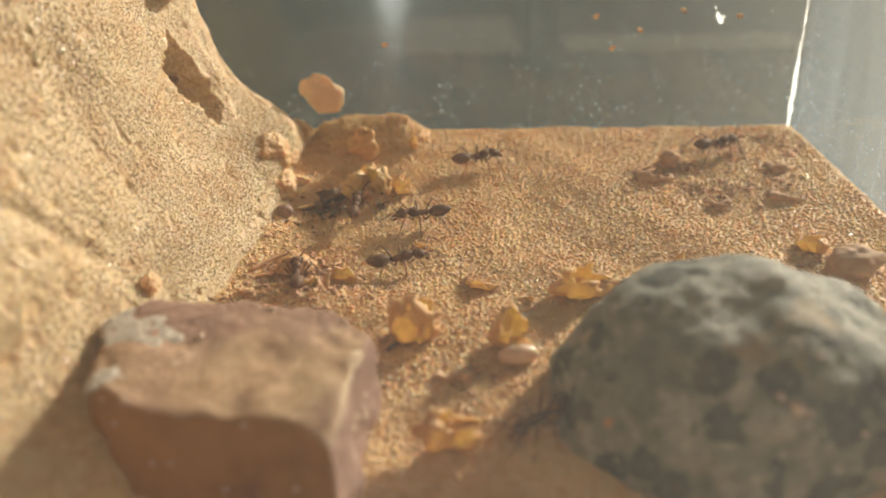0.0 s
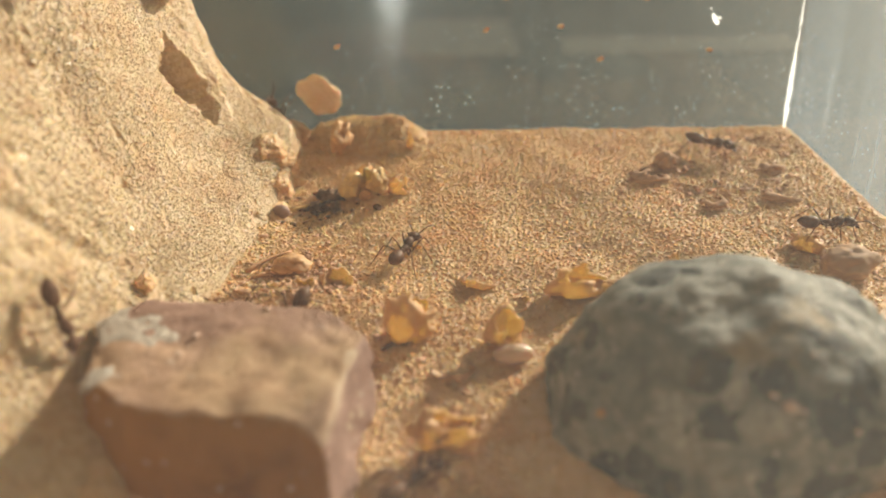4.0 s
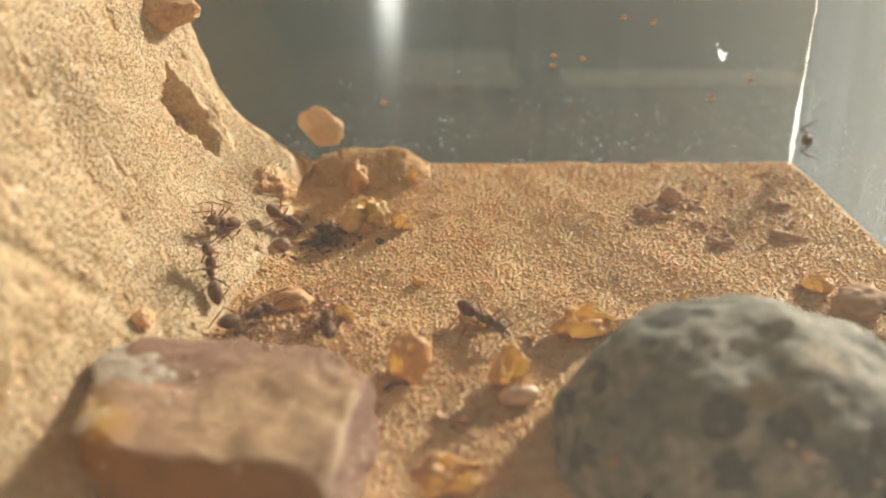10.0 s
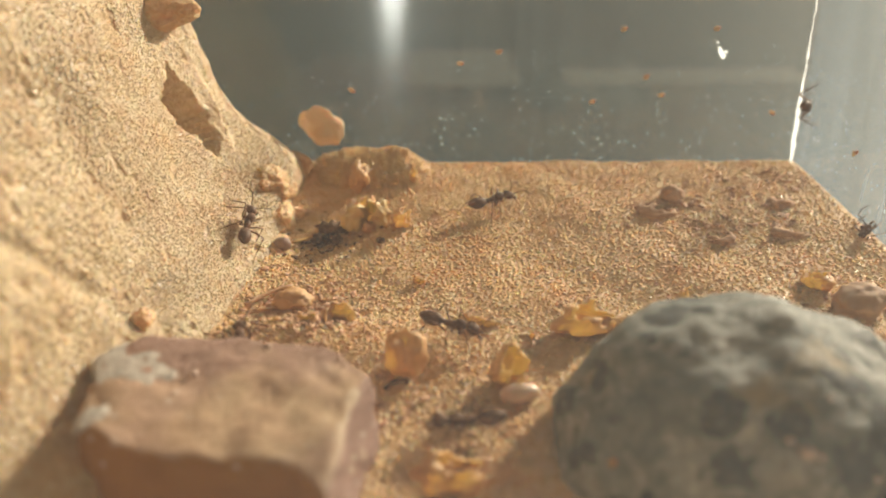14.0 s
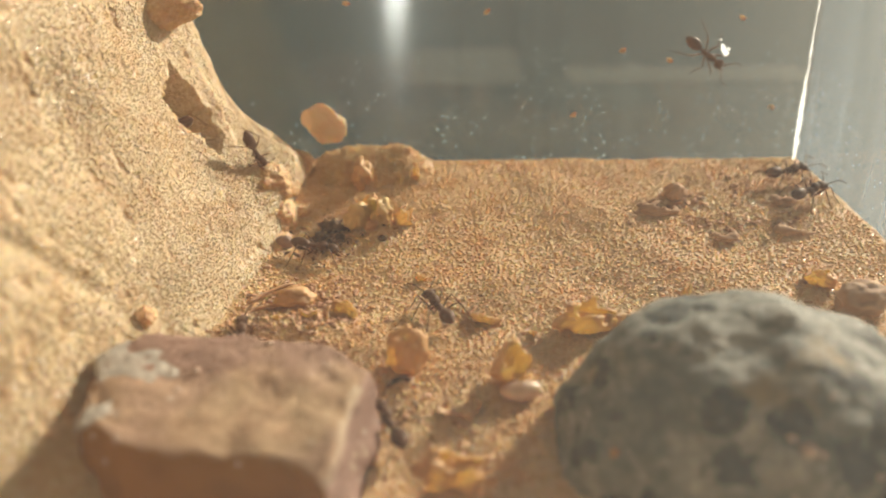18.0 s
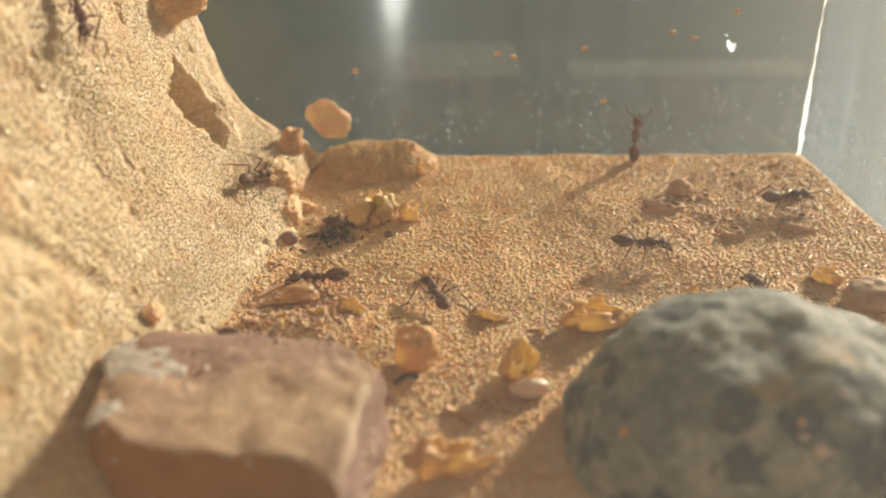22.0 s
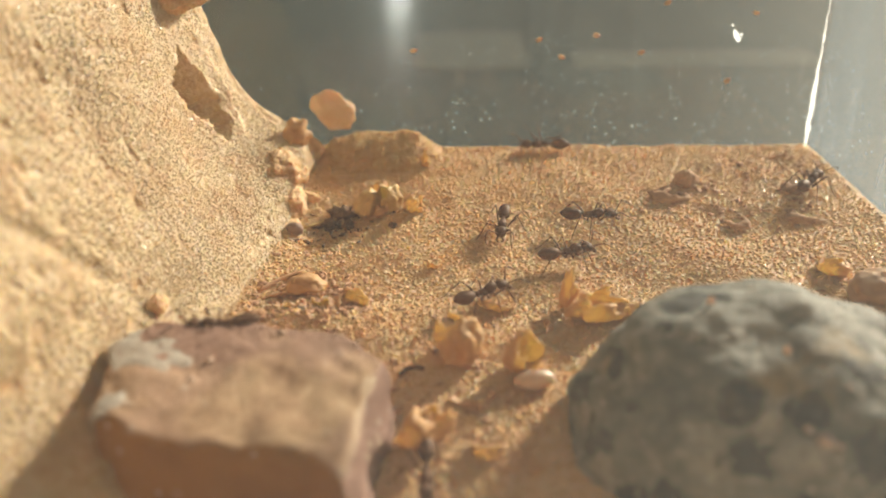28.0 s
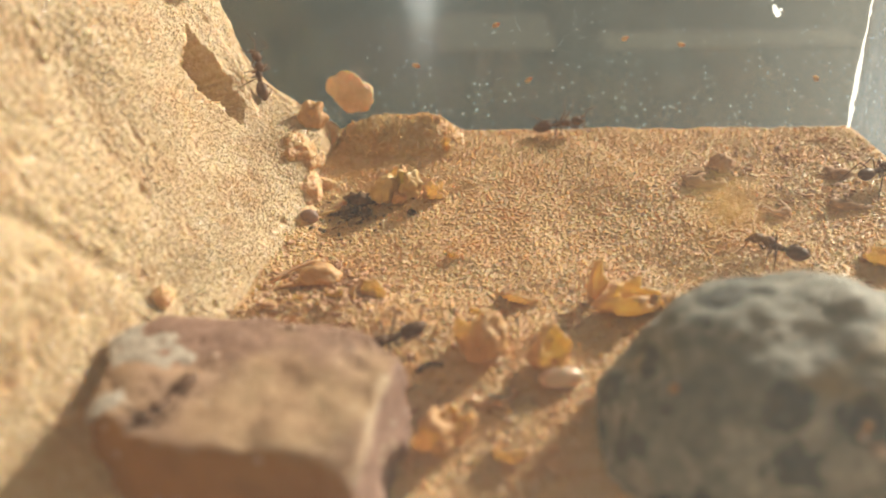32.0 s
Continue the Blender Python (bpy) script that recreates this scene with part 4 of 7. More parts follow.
def make_ant():
    root = tagged(new("ant"), "slender dark brown ant with long legs", "ant", "ants in the tank")
    bm = ball((-0.0034, 0, 0.0025), (0.0020, 0.00114, 0.00112), (0, 0, 0), 3)
    for v in bm.verts:  # drawn out to a point behind, and held a little raised
        u = min(max((-0.0034 - v.co.x) / 0.0020, 0.0), 1.0)
        v.co.y *= 1 - 0.45 * u * u
        v.co.z = 0.0025 + (v.co.z - 0.0025) * (1 - 0.45 * u * u) + 0.0003 * u
    part("gaster", bm, ANT, root, "glossy dark egg-shaped abdomen")
    bm = ball((-0.00105, 0, 0.0024), (0.0004, 0.0004, 0.0006), (0, -15, 0), 2)
    part("petiole", bm, ANT, root)
    bm = ball((0.0013, 0, 0.0027), (0.0011, 0.00080, 0.00090), (0, -10, 0), 3)
    ball((0.00005, 0, 0.0024), (0.0011, 0.00058, 0.00062), (0, 12, 0), 3, into=bm)
    part("thorax", bm, ANT, root)
    bm = ball((0.0034, 0, 0.0026), (0.00112, 0.00098, 0.00080), (0, 22, 0), 3)
    tube(bm, [Vector((0.0021, 0, 0.0028)), Vector((0.0027, 0, 0.0028))], [0.0003, 0.0004], 8)
    head = part("head", bm, ANT, root)
    for s in (1, -1):
        bm = bmesh.new()
        tube(bm, [Vector((0.0043, s * 0.0005, 0.0020)), Vector((0.0049, s * 0.00055, 0.0018)), Vector((0.0052, s * 0.0001, 0.0017))], [0.00026, 0.0002, 0.00005], 6)
        part("mandible", bm, ANT_LEG, head)
        part("eye", ball((0.0033, s * 0.00095, 0.0030), (0.0003, 0.00015, 0.00025), fine=2), ANT, head)
        bm = bmesh.new()
        tube(bm, [Vector(p) for p in ((0.0042, s * 0.0004, 0.0027), (0.0050, s * 0.0014, 0.0036), (0.0054, s * 0.0021, 0.0040), (0.0064, s * 0.0024, 0.0035), (0.0075, s * 0.0022, 0.0027))], [0.0001, 0.00009, 0.0001, 0.00009, 0.00006], 6)
        part("antenna", bm, ANT_LEG, root)
    legs = []
    for s in (1, -1):
        for x, foot_at, knee_at in ((0.13, (0.34, 0.27, -0.205), (0.17, 0.16, 0.10)), (0.04, (0.05, 0.44, -0.205), (0.03, 0.20, 0.15)), (-0.04, (-0.50, 0.40, -0.205), (-0.22, 0.19, 0.17))):
            leg = part("leg", ant_leg((foot_at[0], s * foot_at[1], foot_at[2]), (knee_at[0], s * knee_at[1], knee_at[2]), s), ANT_LEG, root)
            leg.location = (x * CM, s * 0.05 * CM, 0.21 * CM)
            legs.append(leg)
    for ob in root.children_recursive:
        ob.data.transform(Matrix.Scale(0.92, 4))
        ob.location *= 0.92
    return root


first_ant = make_ant()
ants = [first_ant] + [copy_thing(first_ant, pose(0, 0, 0)) for _ in range(10)]


def make_fly(size, wing):
    root = tagged(new("tiny_fly"), "tiny orange fly on the glass", "fly", "tiny flies")
    part("body", ball((0, 0, 0.0004), (0.0006, 0.0003, 0.0003), fine=2), MITE, root)
    part("wing", ball((-0.0003, 0.0002, 0.0007), (0.00055, 0.00022, 0.00005), (0, 0, 12), 2), wing, root)
    part("wing", ball((-0.0003, -0.0002, 0.0007), (0.00055, 0.00022, 0.00005), (0, 0, -12), 2), wing, root)
    for ob in root.children:
        ob.data.transform(Matrix.Scale(size, 4))
    return root


first_fly = make_fly(1.0, HUSK)
flies = [first_fly] + [copy_thing(first_fly, pose(0, 0, 0)) for _ in range(13)]
big_fly = make_fly(1.7, AMBER_FLY)
big_fly.children[0].data.materials[0] = AMBER_FLY
flies += [big_fly] + [copy_thing(big_fly, pose(0, 0, 0)) for _ in range(1)]


# ---------------------------------------------------------------- what moves
def eased(rows):
    """Sharp turns between two rows, taken in several steps."""
    out = [rows[0]]
    for (t0, a), (t1, b) in zip(rows, rows[1:]):
        qa, qb = a.to_quaternion(), b.to_quaternion()
        qb.make_compatible(qa)
        angle = math.degrees(qa.rotation_difference(qb).angle)
        n = int(min(angle, 360 - angle) // 75) + 1
        for k in range(1, n):
            m = qa.slerp(qb, k / n).to_matrix().to_4x4()
            m.translation = a.translation.lerp(b.translation, k / n)
            out.append((t0 + (t1 - t0) * k / n, m))
        out.append((t1, b))
    return out


def gait(ant, rows):
    """Swing the legs of an ant, three by three, as fast as it goes."""
    legs = [o for o in ant.children if o.name.split(".")[0] == "leg"]
    times = [t for t, _ in rows]
    places = np.array([m.translation[:] for _, m in rows])
    keys, turned, last = [], 0.0, places[0]
    for t in np.arange(0, 32.01, 0.1):
        now = np.array([np.interp(t, times, places[:, k]) for k in range(3)])
        step = float(np.linalg.norm(now - last))
        turned, last = turned + min(step / 0.011, 0.35), now
        keys.append((float(t), turned, min(step / 0.0012, 1.0)))
    for n, leg in enumerate(legs):
        home = leg.location.copy()
        sign = 1 if leg.location.y > 0 else -1
        phase = 0.0 if n in (0, 2, 4) else 0.5
        path, rest = [], None
        for t, turn, speed in keys:
            swing = round(sign * (22 * speed * math.sin(2 * math.pi * (turn + phase)) + 4 * math.sin(n * 2.1 + ants.index(ant))), 1)
            lift = round(0.0004 * speed * max(0.0, math.cos(2 * math.pi * (turn + phase))), 5)
            if rest == (swing, lift) and t < 31.95:
                continue
            if rest and path and t - path[-1][0] > 0.15:
                path.append((round(t - 0.1, 2), path[-1][1]))
            rest = (swing, lift)
            path.append((round(t, 2), pose(home.x, home.y, home.z + lift, 0, 0, swing)))
        walk(leg, path)


def crawl(fly, seed, spots, normal_turn):
    """A tiny fly that walks between spots with rests."""
    r = random.Random(seed)
    rows, t, k = [], 0.0, 0
    while t < 32:
        x, y, z = spots[k % len(spots)]
        m = pose(x, y, z, *normal_turn) @ pose(0, 0, 0, 0, 0, 40 * math.sin(seed + k))
        rows += [(round(t, 1), m), (round(min(t + r.uniform(0.5, 2.0), 31.9), 1), m)]
        t, k = rows[-1][0] + r.uniform(0.8, 2.0), k + 1
    rows.append((32.0, rows[-1][1]))
    walk(fly, rows)


def sand_pose(x, y, turn, sink=0.04, up=0.0):
    return pose(x * CM, y * CM, (float(ground(np.array([x]), np.array([y]))[0]) - sink + up) * CM, *turn)


def on_front(x, z):
    return pose(x, 0.0353, z, -90, 0, 0)


def on_rock(x, y, z):
    return pose(x, y, z, 50, 0, 30)


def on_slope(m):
    """A pose on the plain profile, pushed away from the camera like the slope."""
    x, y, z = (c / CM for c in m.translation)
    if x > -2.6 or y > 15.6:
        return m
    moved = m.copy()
    moved.translation = Vector([float(c) for c in push_from_camera(x, y, z)]) * CM
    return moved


def motions():
    one = [
        (0, pose(-0.00370, 0.12556, 0.00256, -7.2, 0.4, -170.1)),
        (0.5, pose(-0.01185, 0.13192, 0.00299, -0.3, 9.7, -154.1)),
        (1, pose(-0.01498, 0.12136, 0.00202, -5.8, 3.0, 151.1)),
        (1.25, pose(-0.02328, 0.12239, 0.00387, -16.3, -25.7, -178.4)),
        (1.5, pose(-0.03159, 0.12341, 0.00571, -47.5, -42.1, -132.1)),
        (1.75, pose(-0.03471, 0.11428, 0.01189, -56.7, -43.2, -121.3)),
        (2, pose(-0.03687, 0.10516, 0.01808, -66.1, -42.9, -110.2)),
        (2.25, pose(-0.03997, 0.10131, 0.02330, -62.7, -42.6, -117.9)),
        (2.5, pose(-0.04299, 0.09746, 0.02853, -59.3, -41.9, -125.6)),
        (2.75, pose(-0.04339, 0.09122, 0.02779, -7.8, -64.9, 177.9)),
        (3, pose(-0.04381, 0.08497, 0.02705, 52.4, -46.4, 112.7)),
        (3.17, pose(-0.04311, 0.08291, 0.02496, -41.4, -59.9, -141.5)),
        (3.33, pose(-0.04226, 0.08085, 0.02286, -69.4, -11.3, -99.0)),
        (3.5, pose(-0.04131, 0.07879, 0.02076, -61.8, 41.1, -72.4)),
        (4.2, pose(-0.04033, 0.07461, 0.01350, -2.1, 70.9, -12.0)),
        (4.8, pose(-0.03765, 0.08313, 0.00837, 71.8, 30.9, 74.1)),
        (5.15, pose(-0.03512, 0.08863, 0.00380, 34.2, 17.6, 42.2)),
        (5.5, pose(-0.03259, 0.09413, -0.00077, 8.7, -8.9, 24.2)),
        (8, pose(-0.02970, 0.09969, 0.00151, -1.8, -8.4, 27.3)),
        (8.5, pose(-0.02788, 0.10460, 0.00148, -1.0, 3.4, 88.3)),
        (9, pose(-0.03332, 0.11077, 0.00619, 68.3, -15.2, 91.0)),
        (9.5, pose(-0.03304, 0.11267, 0.00549, 54.5, -40.8, 109.4)),
        (10, pose(-0.03414, 0.10786, 0.00864, 58.9, -58.1, 111.8)),
        (10.5, pose(-0.03635, 0.10699, 0.01731, 63.1, -53.9, 111.4)),
        (11, pose(-0.03616, 0.10973, 0.01581, 72.8, -19.2, 91.7)),
        (11.2, pose(-0.03651, 0.10649, 0.01669, 42.0, -65.5, 130.1)),
        (11.5, pose(-0.03724, 0.10325, 0.01757, -61.1, -49.9, -120.2)),
        (11.8, pose(-0.03937, 0.09716, 0.02021, -65.0, -33.1, -110.0)),
        (12, pose(-0.04086, 0.09107, 0.02284, -65.3, -16.1, -102.3)),
        (12.2, pose(-0.03935, 0.09075, 0.01838, -58.6, 45.8, -76.0)),
        (12.5, pose(-0.03849, 0.09043, 0.01393, 56.2, 59.3, 51.0)),
        (13, pose(-0.03460, 0.09973, 0.00757, 72.6, 25.4, 79.3)),
        (13.2, pose(-0.03360, 0.10783, 0.00604, 64.8, 9.6, 80.9)),
        (13.5, pose(-0.03248, 0.11593, 0.00450, 56.8, -5.8, 84.5)),
        (14, pose(-0.03245, 0.12515, 0.00805, 60.0, -17.2, 89.8)),
        (14.5, pose(-0.03062, 0.13521, 0.00895, 68.1, -14.8, 89.8)),
        (15.5, pose(-0.03130, 0.13273, 0.00848, -0.4, -64.4, 175.6)),
        (16.5, pose(-0.03145, 0.13026, 0.00800, -61.6, -11.4, -105.5)),
        (17, pose(-0.03331, 0.12203, 0.00871, -52.3, -41.5, -127.6)),
        (17.5, pose(-0.03175, 0.12018, 0.00444, -56.0, 15.7, -93.8)),
        (17.8, pose(-0.02623, 0.12362, 0.00299, -23.9, 15.8, -57.1)),
        (18, pose(-0.02071, 0.12706, 0.00154, 1.8, -1.6, -25.9)),
        (18.5, pose(-0.00911, 0.12651, 0.00282, 3.9, -4.1, 14.6)),
        (19, pose(0.00151, 0.12210, 0.00218, 5.5, 2.5, -18.5)),
        (19.5, pose(0.01222, 0.12258, 0.00200, 5.2, 1.5, -9.6)),
        (19.8, pose(0.01208, 0.12181, 0.00208, 4.4, -2.4, 39.0)),
        (20, pose(0.01194, 0.12104, 0.00196, 0.8, -4.4, 87.9)),
        (20.5, pose(0.01403, 0.12272, 0.00200, 5.1, -2.0, 17.4)),
        (21, pose(0.02000, 0.12345, 0.00219, 1.8, -7.7, 50.7)),
        (21.5, pose(0.02550, 0.12755, 0.00297, 6.4, -5.8, 28.9)),
        (22, pose(0.02974, 0.12443, 0.00264, 8.0, 3.2, -5.9)),
        (22.2, pose(0.03057, 0.12115, 0.00185, 3.9, -7.3, 60.9)),
        (22.5, pose(0.03139, 0.11787, 0.00119, -7.5, -7.5, 129.1)),
        (22.8, pose(0.03685, 0.11434, 0.00126, 2.2, -7.5, 64.9)),
        (23, pose(0.04231, 0.11081, 0.00128, 6.5, 1.1, 1.7)),
        (23.5, pose(0.05252, 0.11204, 0.00058, 7.4, 2.6, 4.6)),
        (24, pose(0.05617, 0.11125, 0.00030, 6.5, 2.5, -19.4)),
        (24.5, pose(0.05517, 0.10988, 0.00019, 5.5, 2.7, -18.7)),
        (25, pose(0.06544, 0.10710, 0.00001, 5.2, 1.8, -20.9)),
        (32, pose(0.05941, 0.10163, -0.00025, 3.6, 2.0, -19.1)),
    ]
    two = [
        (0, pose(-0.01399, 0.12915, 0.00257, -10.2, -3.4, 88.0)),
        (0.5, pose(-0.00604, 0.12508, 0.00257, 6.5, -1.7, 18.9)),
        (1, pose(-0.00449, 0.12893, 0.00296, 6.3, -3.7, 26.1)),
        (1.5, pose(0.00507, 0.12522, 0.00233, 6.6, 3.8, -17.2)),
        (1.75, pose(0.01223, 0.12140, 0.00205, 6.6, 2.3, -8.4)),
        (2, pose(0.01940, 0.11757, 0.00154, 6.5, 0.8, 0.3)),
        (2.25, pose(0.02704, 0.11847, 0.00128, 6.6, -1.2, 18.5)),
        (2.5, pose(0.03468, 0.11937, 0.00175, 6.0, -3.2, 36.7)),
        (3, pose(0.04286, 0.12497, 0.00202, 5.4, -4.2, 35.3)),
        (3.5, pose(0.04960, 0.12449, 0.00202, 5.3, -5.0, 33.6)),
        (3.9, pose(0.05823, 0.12243, 0.00184, 8.0, -2.0, 4.3)),
        (4.3, pose(0.06686, 0.12037, 0.00172, 8.9, 1.9, -24.8)),
        (5.5, pose(0.06778, 0.11399, 0.00094, 3.4, 8.5, -98.9)),
        (7.5, pose(0.06826, 0.11068, 0.00040, -2.5, 7.6, -142.4)),
        (9.5, pose(0.06874, 0.10737, 0.00001, -6.1, 2.9, 174.5)),
        (10, pose(0.06697, 0.10929, 0.00022, -6.4, 0.2, 179.3)),
        (10.5, pose(0.05918, 0.11083, 0.00024, -6.5, -1.9, 159.4)),
        (10.7, pose(0.06212, 0.10997, 0.00032, -2.5, -6.1, 106.0)),
        (10.8, pose(0.06505, 0.10911, 0.00026, 3.3, -5.3, 52.3)),
        (11, pose(0.06799, 0.10824, 0.00011, 6.1, -0.3, -1.0)),
        (14, pose(0.06889, 0.10633, 0.00000, 6.1, -3.3, -6.7)),
        (32, pose(0.05964, 0.09935, -0.00045, 5.2, 1.0, 1.6)),
    ]
    three = [
        (0, pose(0.00608, 0.14447, 0.00509, 6.6, -2.8, 18.3)),
        (0.5, pose(0.01109, 0.14618, 0.00537, 7.1, -2.9, 18.1)),
        (1, pose(0.00747, 0.13958, 0.00445, 0.4, -7.4, 92.4)),
        (1.25, pose(0.00718, 0.14099, 0.00468, -5.8, -4.4, 146.0)),
        (1.5, pose(0.00689, 0.14239, 0.00482, -7.1, 2.4, -161.0)),
        (1.75, pose(0.00147, 0.14620, 0.00536, -9.4, -6.5, -171.5)),
        (2, pose(-0.00395, 0.15001, 0.00583, -10.0, -15.8, 178.0)),
        (2.5, pose(-0.01332, 0.14621, 0.00454, -16.0, 0.5, 176.9)),
        (3, pose(-0.01609, 0.14588, 0.00436, -14.7, -5.9, 155.1)),
        (3.5, pose(-0.02391, 0.14909, 0.00555, -15.4, 0.2, 125.1)),
        (3.85, pose(-0.02802, 0.15474, 0.00917, -34.7, -37.8, 132.9)),
        (4.2, pose(-0.03213, 0.16040, 0.01280, -90.0, -65.4, -180.0)),
        (4.85, pose(-0.03350, 0.16040, 0.01968, -90.0, -80.9, 180.0)),
        (5.5, pose(-0.03487, 0.16040, 0.02656, 90.0, -83.6, 0.0)),
        (6.2, pose(-0.02645, 0.16040, 0.03041, 90.0, -18.5, -0.0)),
        (6.47, pose(-0.02623, 0.16040, 0.02941, 90.0, 41.4, -0.0)),
        (6.73, pose(-0.02601, 0.16040, 0.02840, -90.0, 78.7, -180.0)),
        (7, pose(-0.02579, 0.16040, 0.02740, -90.0, 18.8, -180.0)),
        (7.5, pose(-0.03082, 0.16040, 0.01915, -90.0, 80.6, 180.0)),
        (8, pose(-0.03163, 0.16040, 0.01223, -90.0, 81.0, 180.0)),
        (8.25, pose(-0.03203, 0.15009, 0.01418, -56.0, 47.6, -116.3)),
        (8.5, pose(-0.03242, 0.13978, 0.01613, -69.4, 14.3, -91.9)),
        (8.75, pose(-0.03216, 0.13894, 0.01435, -64.3, -46.9, -113.3)),
        (9, pose(-0.03119, 0.13811, 0.01257, 59.2, -63.1, 112.9)),
        (9.17, pose(-0.03161, 0.13657, 0.01068, -56.1, -56.7, -120.3)),
        (9.33, pose(-0.03105, 0.13503, 0.00880, -66.1, -7.1, -95.4)),
        (9.5, pose(-0.03035, 0.13349, 0.00691, -53.8, 41.8, -72.2)),
        (9.75, pose(-0.02954, 0.13465, 0.00570, -3.7, 60.2, -9.6)),
        (10, pose(-0.02860, 0.13582, 0.00449, 43.2, 39.8, 49.9)),
        (10.5, pose(-0.02022, 0.13672, 0.00192, 14.4, -0.6, -1.8)),
        (10.8, pose(-0.01343, 0.13279, 0.00291, 10.3, -0.9, -2.8)),
        (11, pose(-0.00664, 0.12885, 0.00305, 6.1, -1.4, -3.8)),
        (11.2, pose(0.00164, 0.13341, 0.00358, 6.8, -2.2, 12.2)),
        (11.5, pose(0.00991, 0.13796, 0.00418, 7.2, -3.1, 28.3)),
        (12, pose(0.01050, 0.14558, 0.00523, 0.6, -7.8, 81.9)),
        (12.2, pose(0.01701, 0.14395, 0.00503, 4.3, -5.1, 39.5)),
        (12.5, pose(0.02353, 0.14233, 0.00513, 5.3, -0.7, -2.6)),
        (12.8, pose(0.03106, 0.13873, 0.00475, 7.2, 0.2, 5.4)),
        (13, pose(0.03860, 0.13513, 0.00357, 9.1, 0.8, 13.4)),
        (13.2, pose(0.04798, 0.13139, 0.00292, 8.8, 1.8, -4.2)),
        (13.5, pose(0.05737, 0.12764, 0.00249, 8.2, 2.6, -21.9)),
        (13.8, pose(0.06463, 0.13056, 0.00204, 28.0, -38.1, -28.7)),
        (14, pose(0.07189, 0.13348, 0.00159, 90.0, -67.3, -81.6)),
        (14.2, pose(0.07205, 0.13241, 0.00779, 90.0, -76.4, -81.6)),
        (14.5, pose(0.07220, 0.13134, 0.01398, 90.0, -85.6, -81.6)),
        (14.8, pose(0.07301, 0.14103, 0.01199, -124.6, -70.4, 157.7)),
        (15.2, pose(0.07381, 0.15071, 0.00999, -106.7, -48.5, 166.4)),
        (15.5, pose(0.07462, 0.16040, 0.00800, -90.0, -29.0, -180.0)),
        (15.8, pose(0.07041, 0.15828, 0.00736, -72.3, 8.3, -145.7)),
        (16.2, pose(0.06621, 0.15616, 0.00673, -32.8, 24.7, -96.4)),
        (16.5, pose(0.06200, 0.15404, 0.00610, 5.2, 5.8, -48.2)),
        (16.8, pose(0.06230, 0.15199, 0.00587, -1.1, 7.6, -98.5)),
        (17, pose(0.06260, 0.14993, 0.00557, -6.5, 4.0, -148.5)),
        (17.2, pose(0.06306, 0.14672, 0.00528, -1.5, 7.1, -98.4)),
        (17.5, pose(0.06352, 0.14351, 0.00482, 4.2, 5.3, -48.2)),
        (17.8, pose(0.06357, 0.14322, 0.00488, 6.6, 1.4, -8.3)),
        (18, pose(0.06361, 0.14293, 0.00477, 6.0, -3.2, 31.5)),
        (18.2, pose(0.06326, 0.14535, 0.00513, 6.7, 2.5, -17.6)),
        (18.5, pose(0.06291, 0.14778, 0.00527, 2.8, 6.8, -66.9)),
        (18.8, pose(0.05636, 0.14243, 0.00486, 2.8, 7.3, -74.8)),
        (19, pose(0.04981, 0.13708, 0.00392, 2.7, 7.8, -82.8)),
        (19.2, pose(0.05744, 0.13238, 0.00324, 7.0, 3.9, -37.8)),
        (19.5, pose(0.06506, 0.12767, 0.00272, 7.2, -1.9, 6.7)),
        (19.8, pose(0.06837, 0.13126, 0.00631, 3.7, -46.0, 7.0)),
        (20, pose(0.07169, 0.13485, 0.00991, -90.0, -87.4, 98.4)),
        (20.2, pose(0.07217, 0.13160, 0.01181, 90.0, -45.9, -81.6)),
        (20.5, pose(0.07265, 0.12836, 0.01371, 90.0, 0.8, -81.6)),
        (20.8, pose(0.06842, 0.12538, 0.00783, 49.5, -15.3, -42.6)),
        (21, pose(0.06419, 0.12241, 0.00195, 8.2, -1.0, -2.9)),
        (21.2, pose(0.05623, 0.11855, 0.00128, 7.4, -0.9, 19.1)),
        (21.5, pose(0.04826, 0.11469, 0.00137, 6.7, -0.4, 41.0)),
        (22, pose(0.04450, 0.11102, 0.00119, -1.5, -5.1, 109.5)),
        (22.5, pose(0.04074, 0.10736, 0.00058, -8.9, 0.9, 177.9)),
        (23.2, pose(0.04503, 0.11145, 0.00123, -3.2, -5.3, 124.8)),
        (24, pose(0.04933, 0.11554, 0.00134, 5.2, -4.5, 71.1)),
        (24.2, pose(0.05325, 0.12381, 0.00206, 2.9, -7.2, 79.7)),
        (24.5, pose(0.05718, 0.13209, 0.00317, 0.2, -9.6, 88.4)),
        (24.8, pose(0.04749, 0.13229, 0.00305, -4.6, -9.0, 127.3)),
        (25, pose(0.03780, 0.13249, 0.00319, -7.9, -5.6, 165.9)),
        (25.2, pose(0.03016, 0.13586, 0.00432, -7.6, -5.5, 157.6)),
        (25.3, pose(0.02252, 0.13923, 0.00467, -7.3, -5.3, 149.4)),
        (25.5, pose(0.01488, 0.14259, 0.00476, -7.0, -5.1, 141.2)),
        (26, pose(0.00998, 0.14068, 0.00458, -8.0, -0.6, 179.1)),
        (26.5, pose(0.00507, 0.13878, 0.00441, -6.1, 3.6, -143.1)),
        (26.8, pose(0.00709, 0.13640, 0.00396, 0.3, 7.8, -89.2)),
        (27.2, pose(0.00911, 0.13403, 0.00351, 7.4, 5.1, -35.1)),
        (27.5, pose(0.01112, 0.13166, 0.00303, 9.5, -2.2, 18.3)),
        (28, pose(0.02187, 0.13087, 0.00325, 9.6, -2.5, -6.4)),
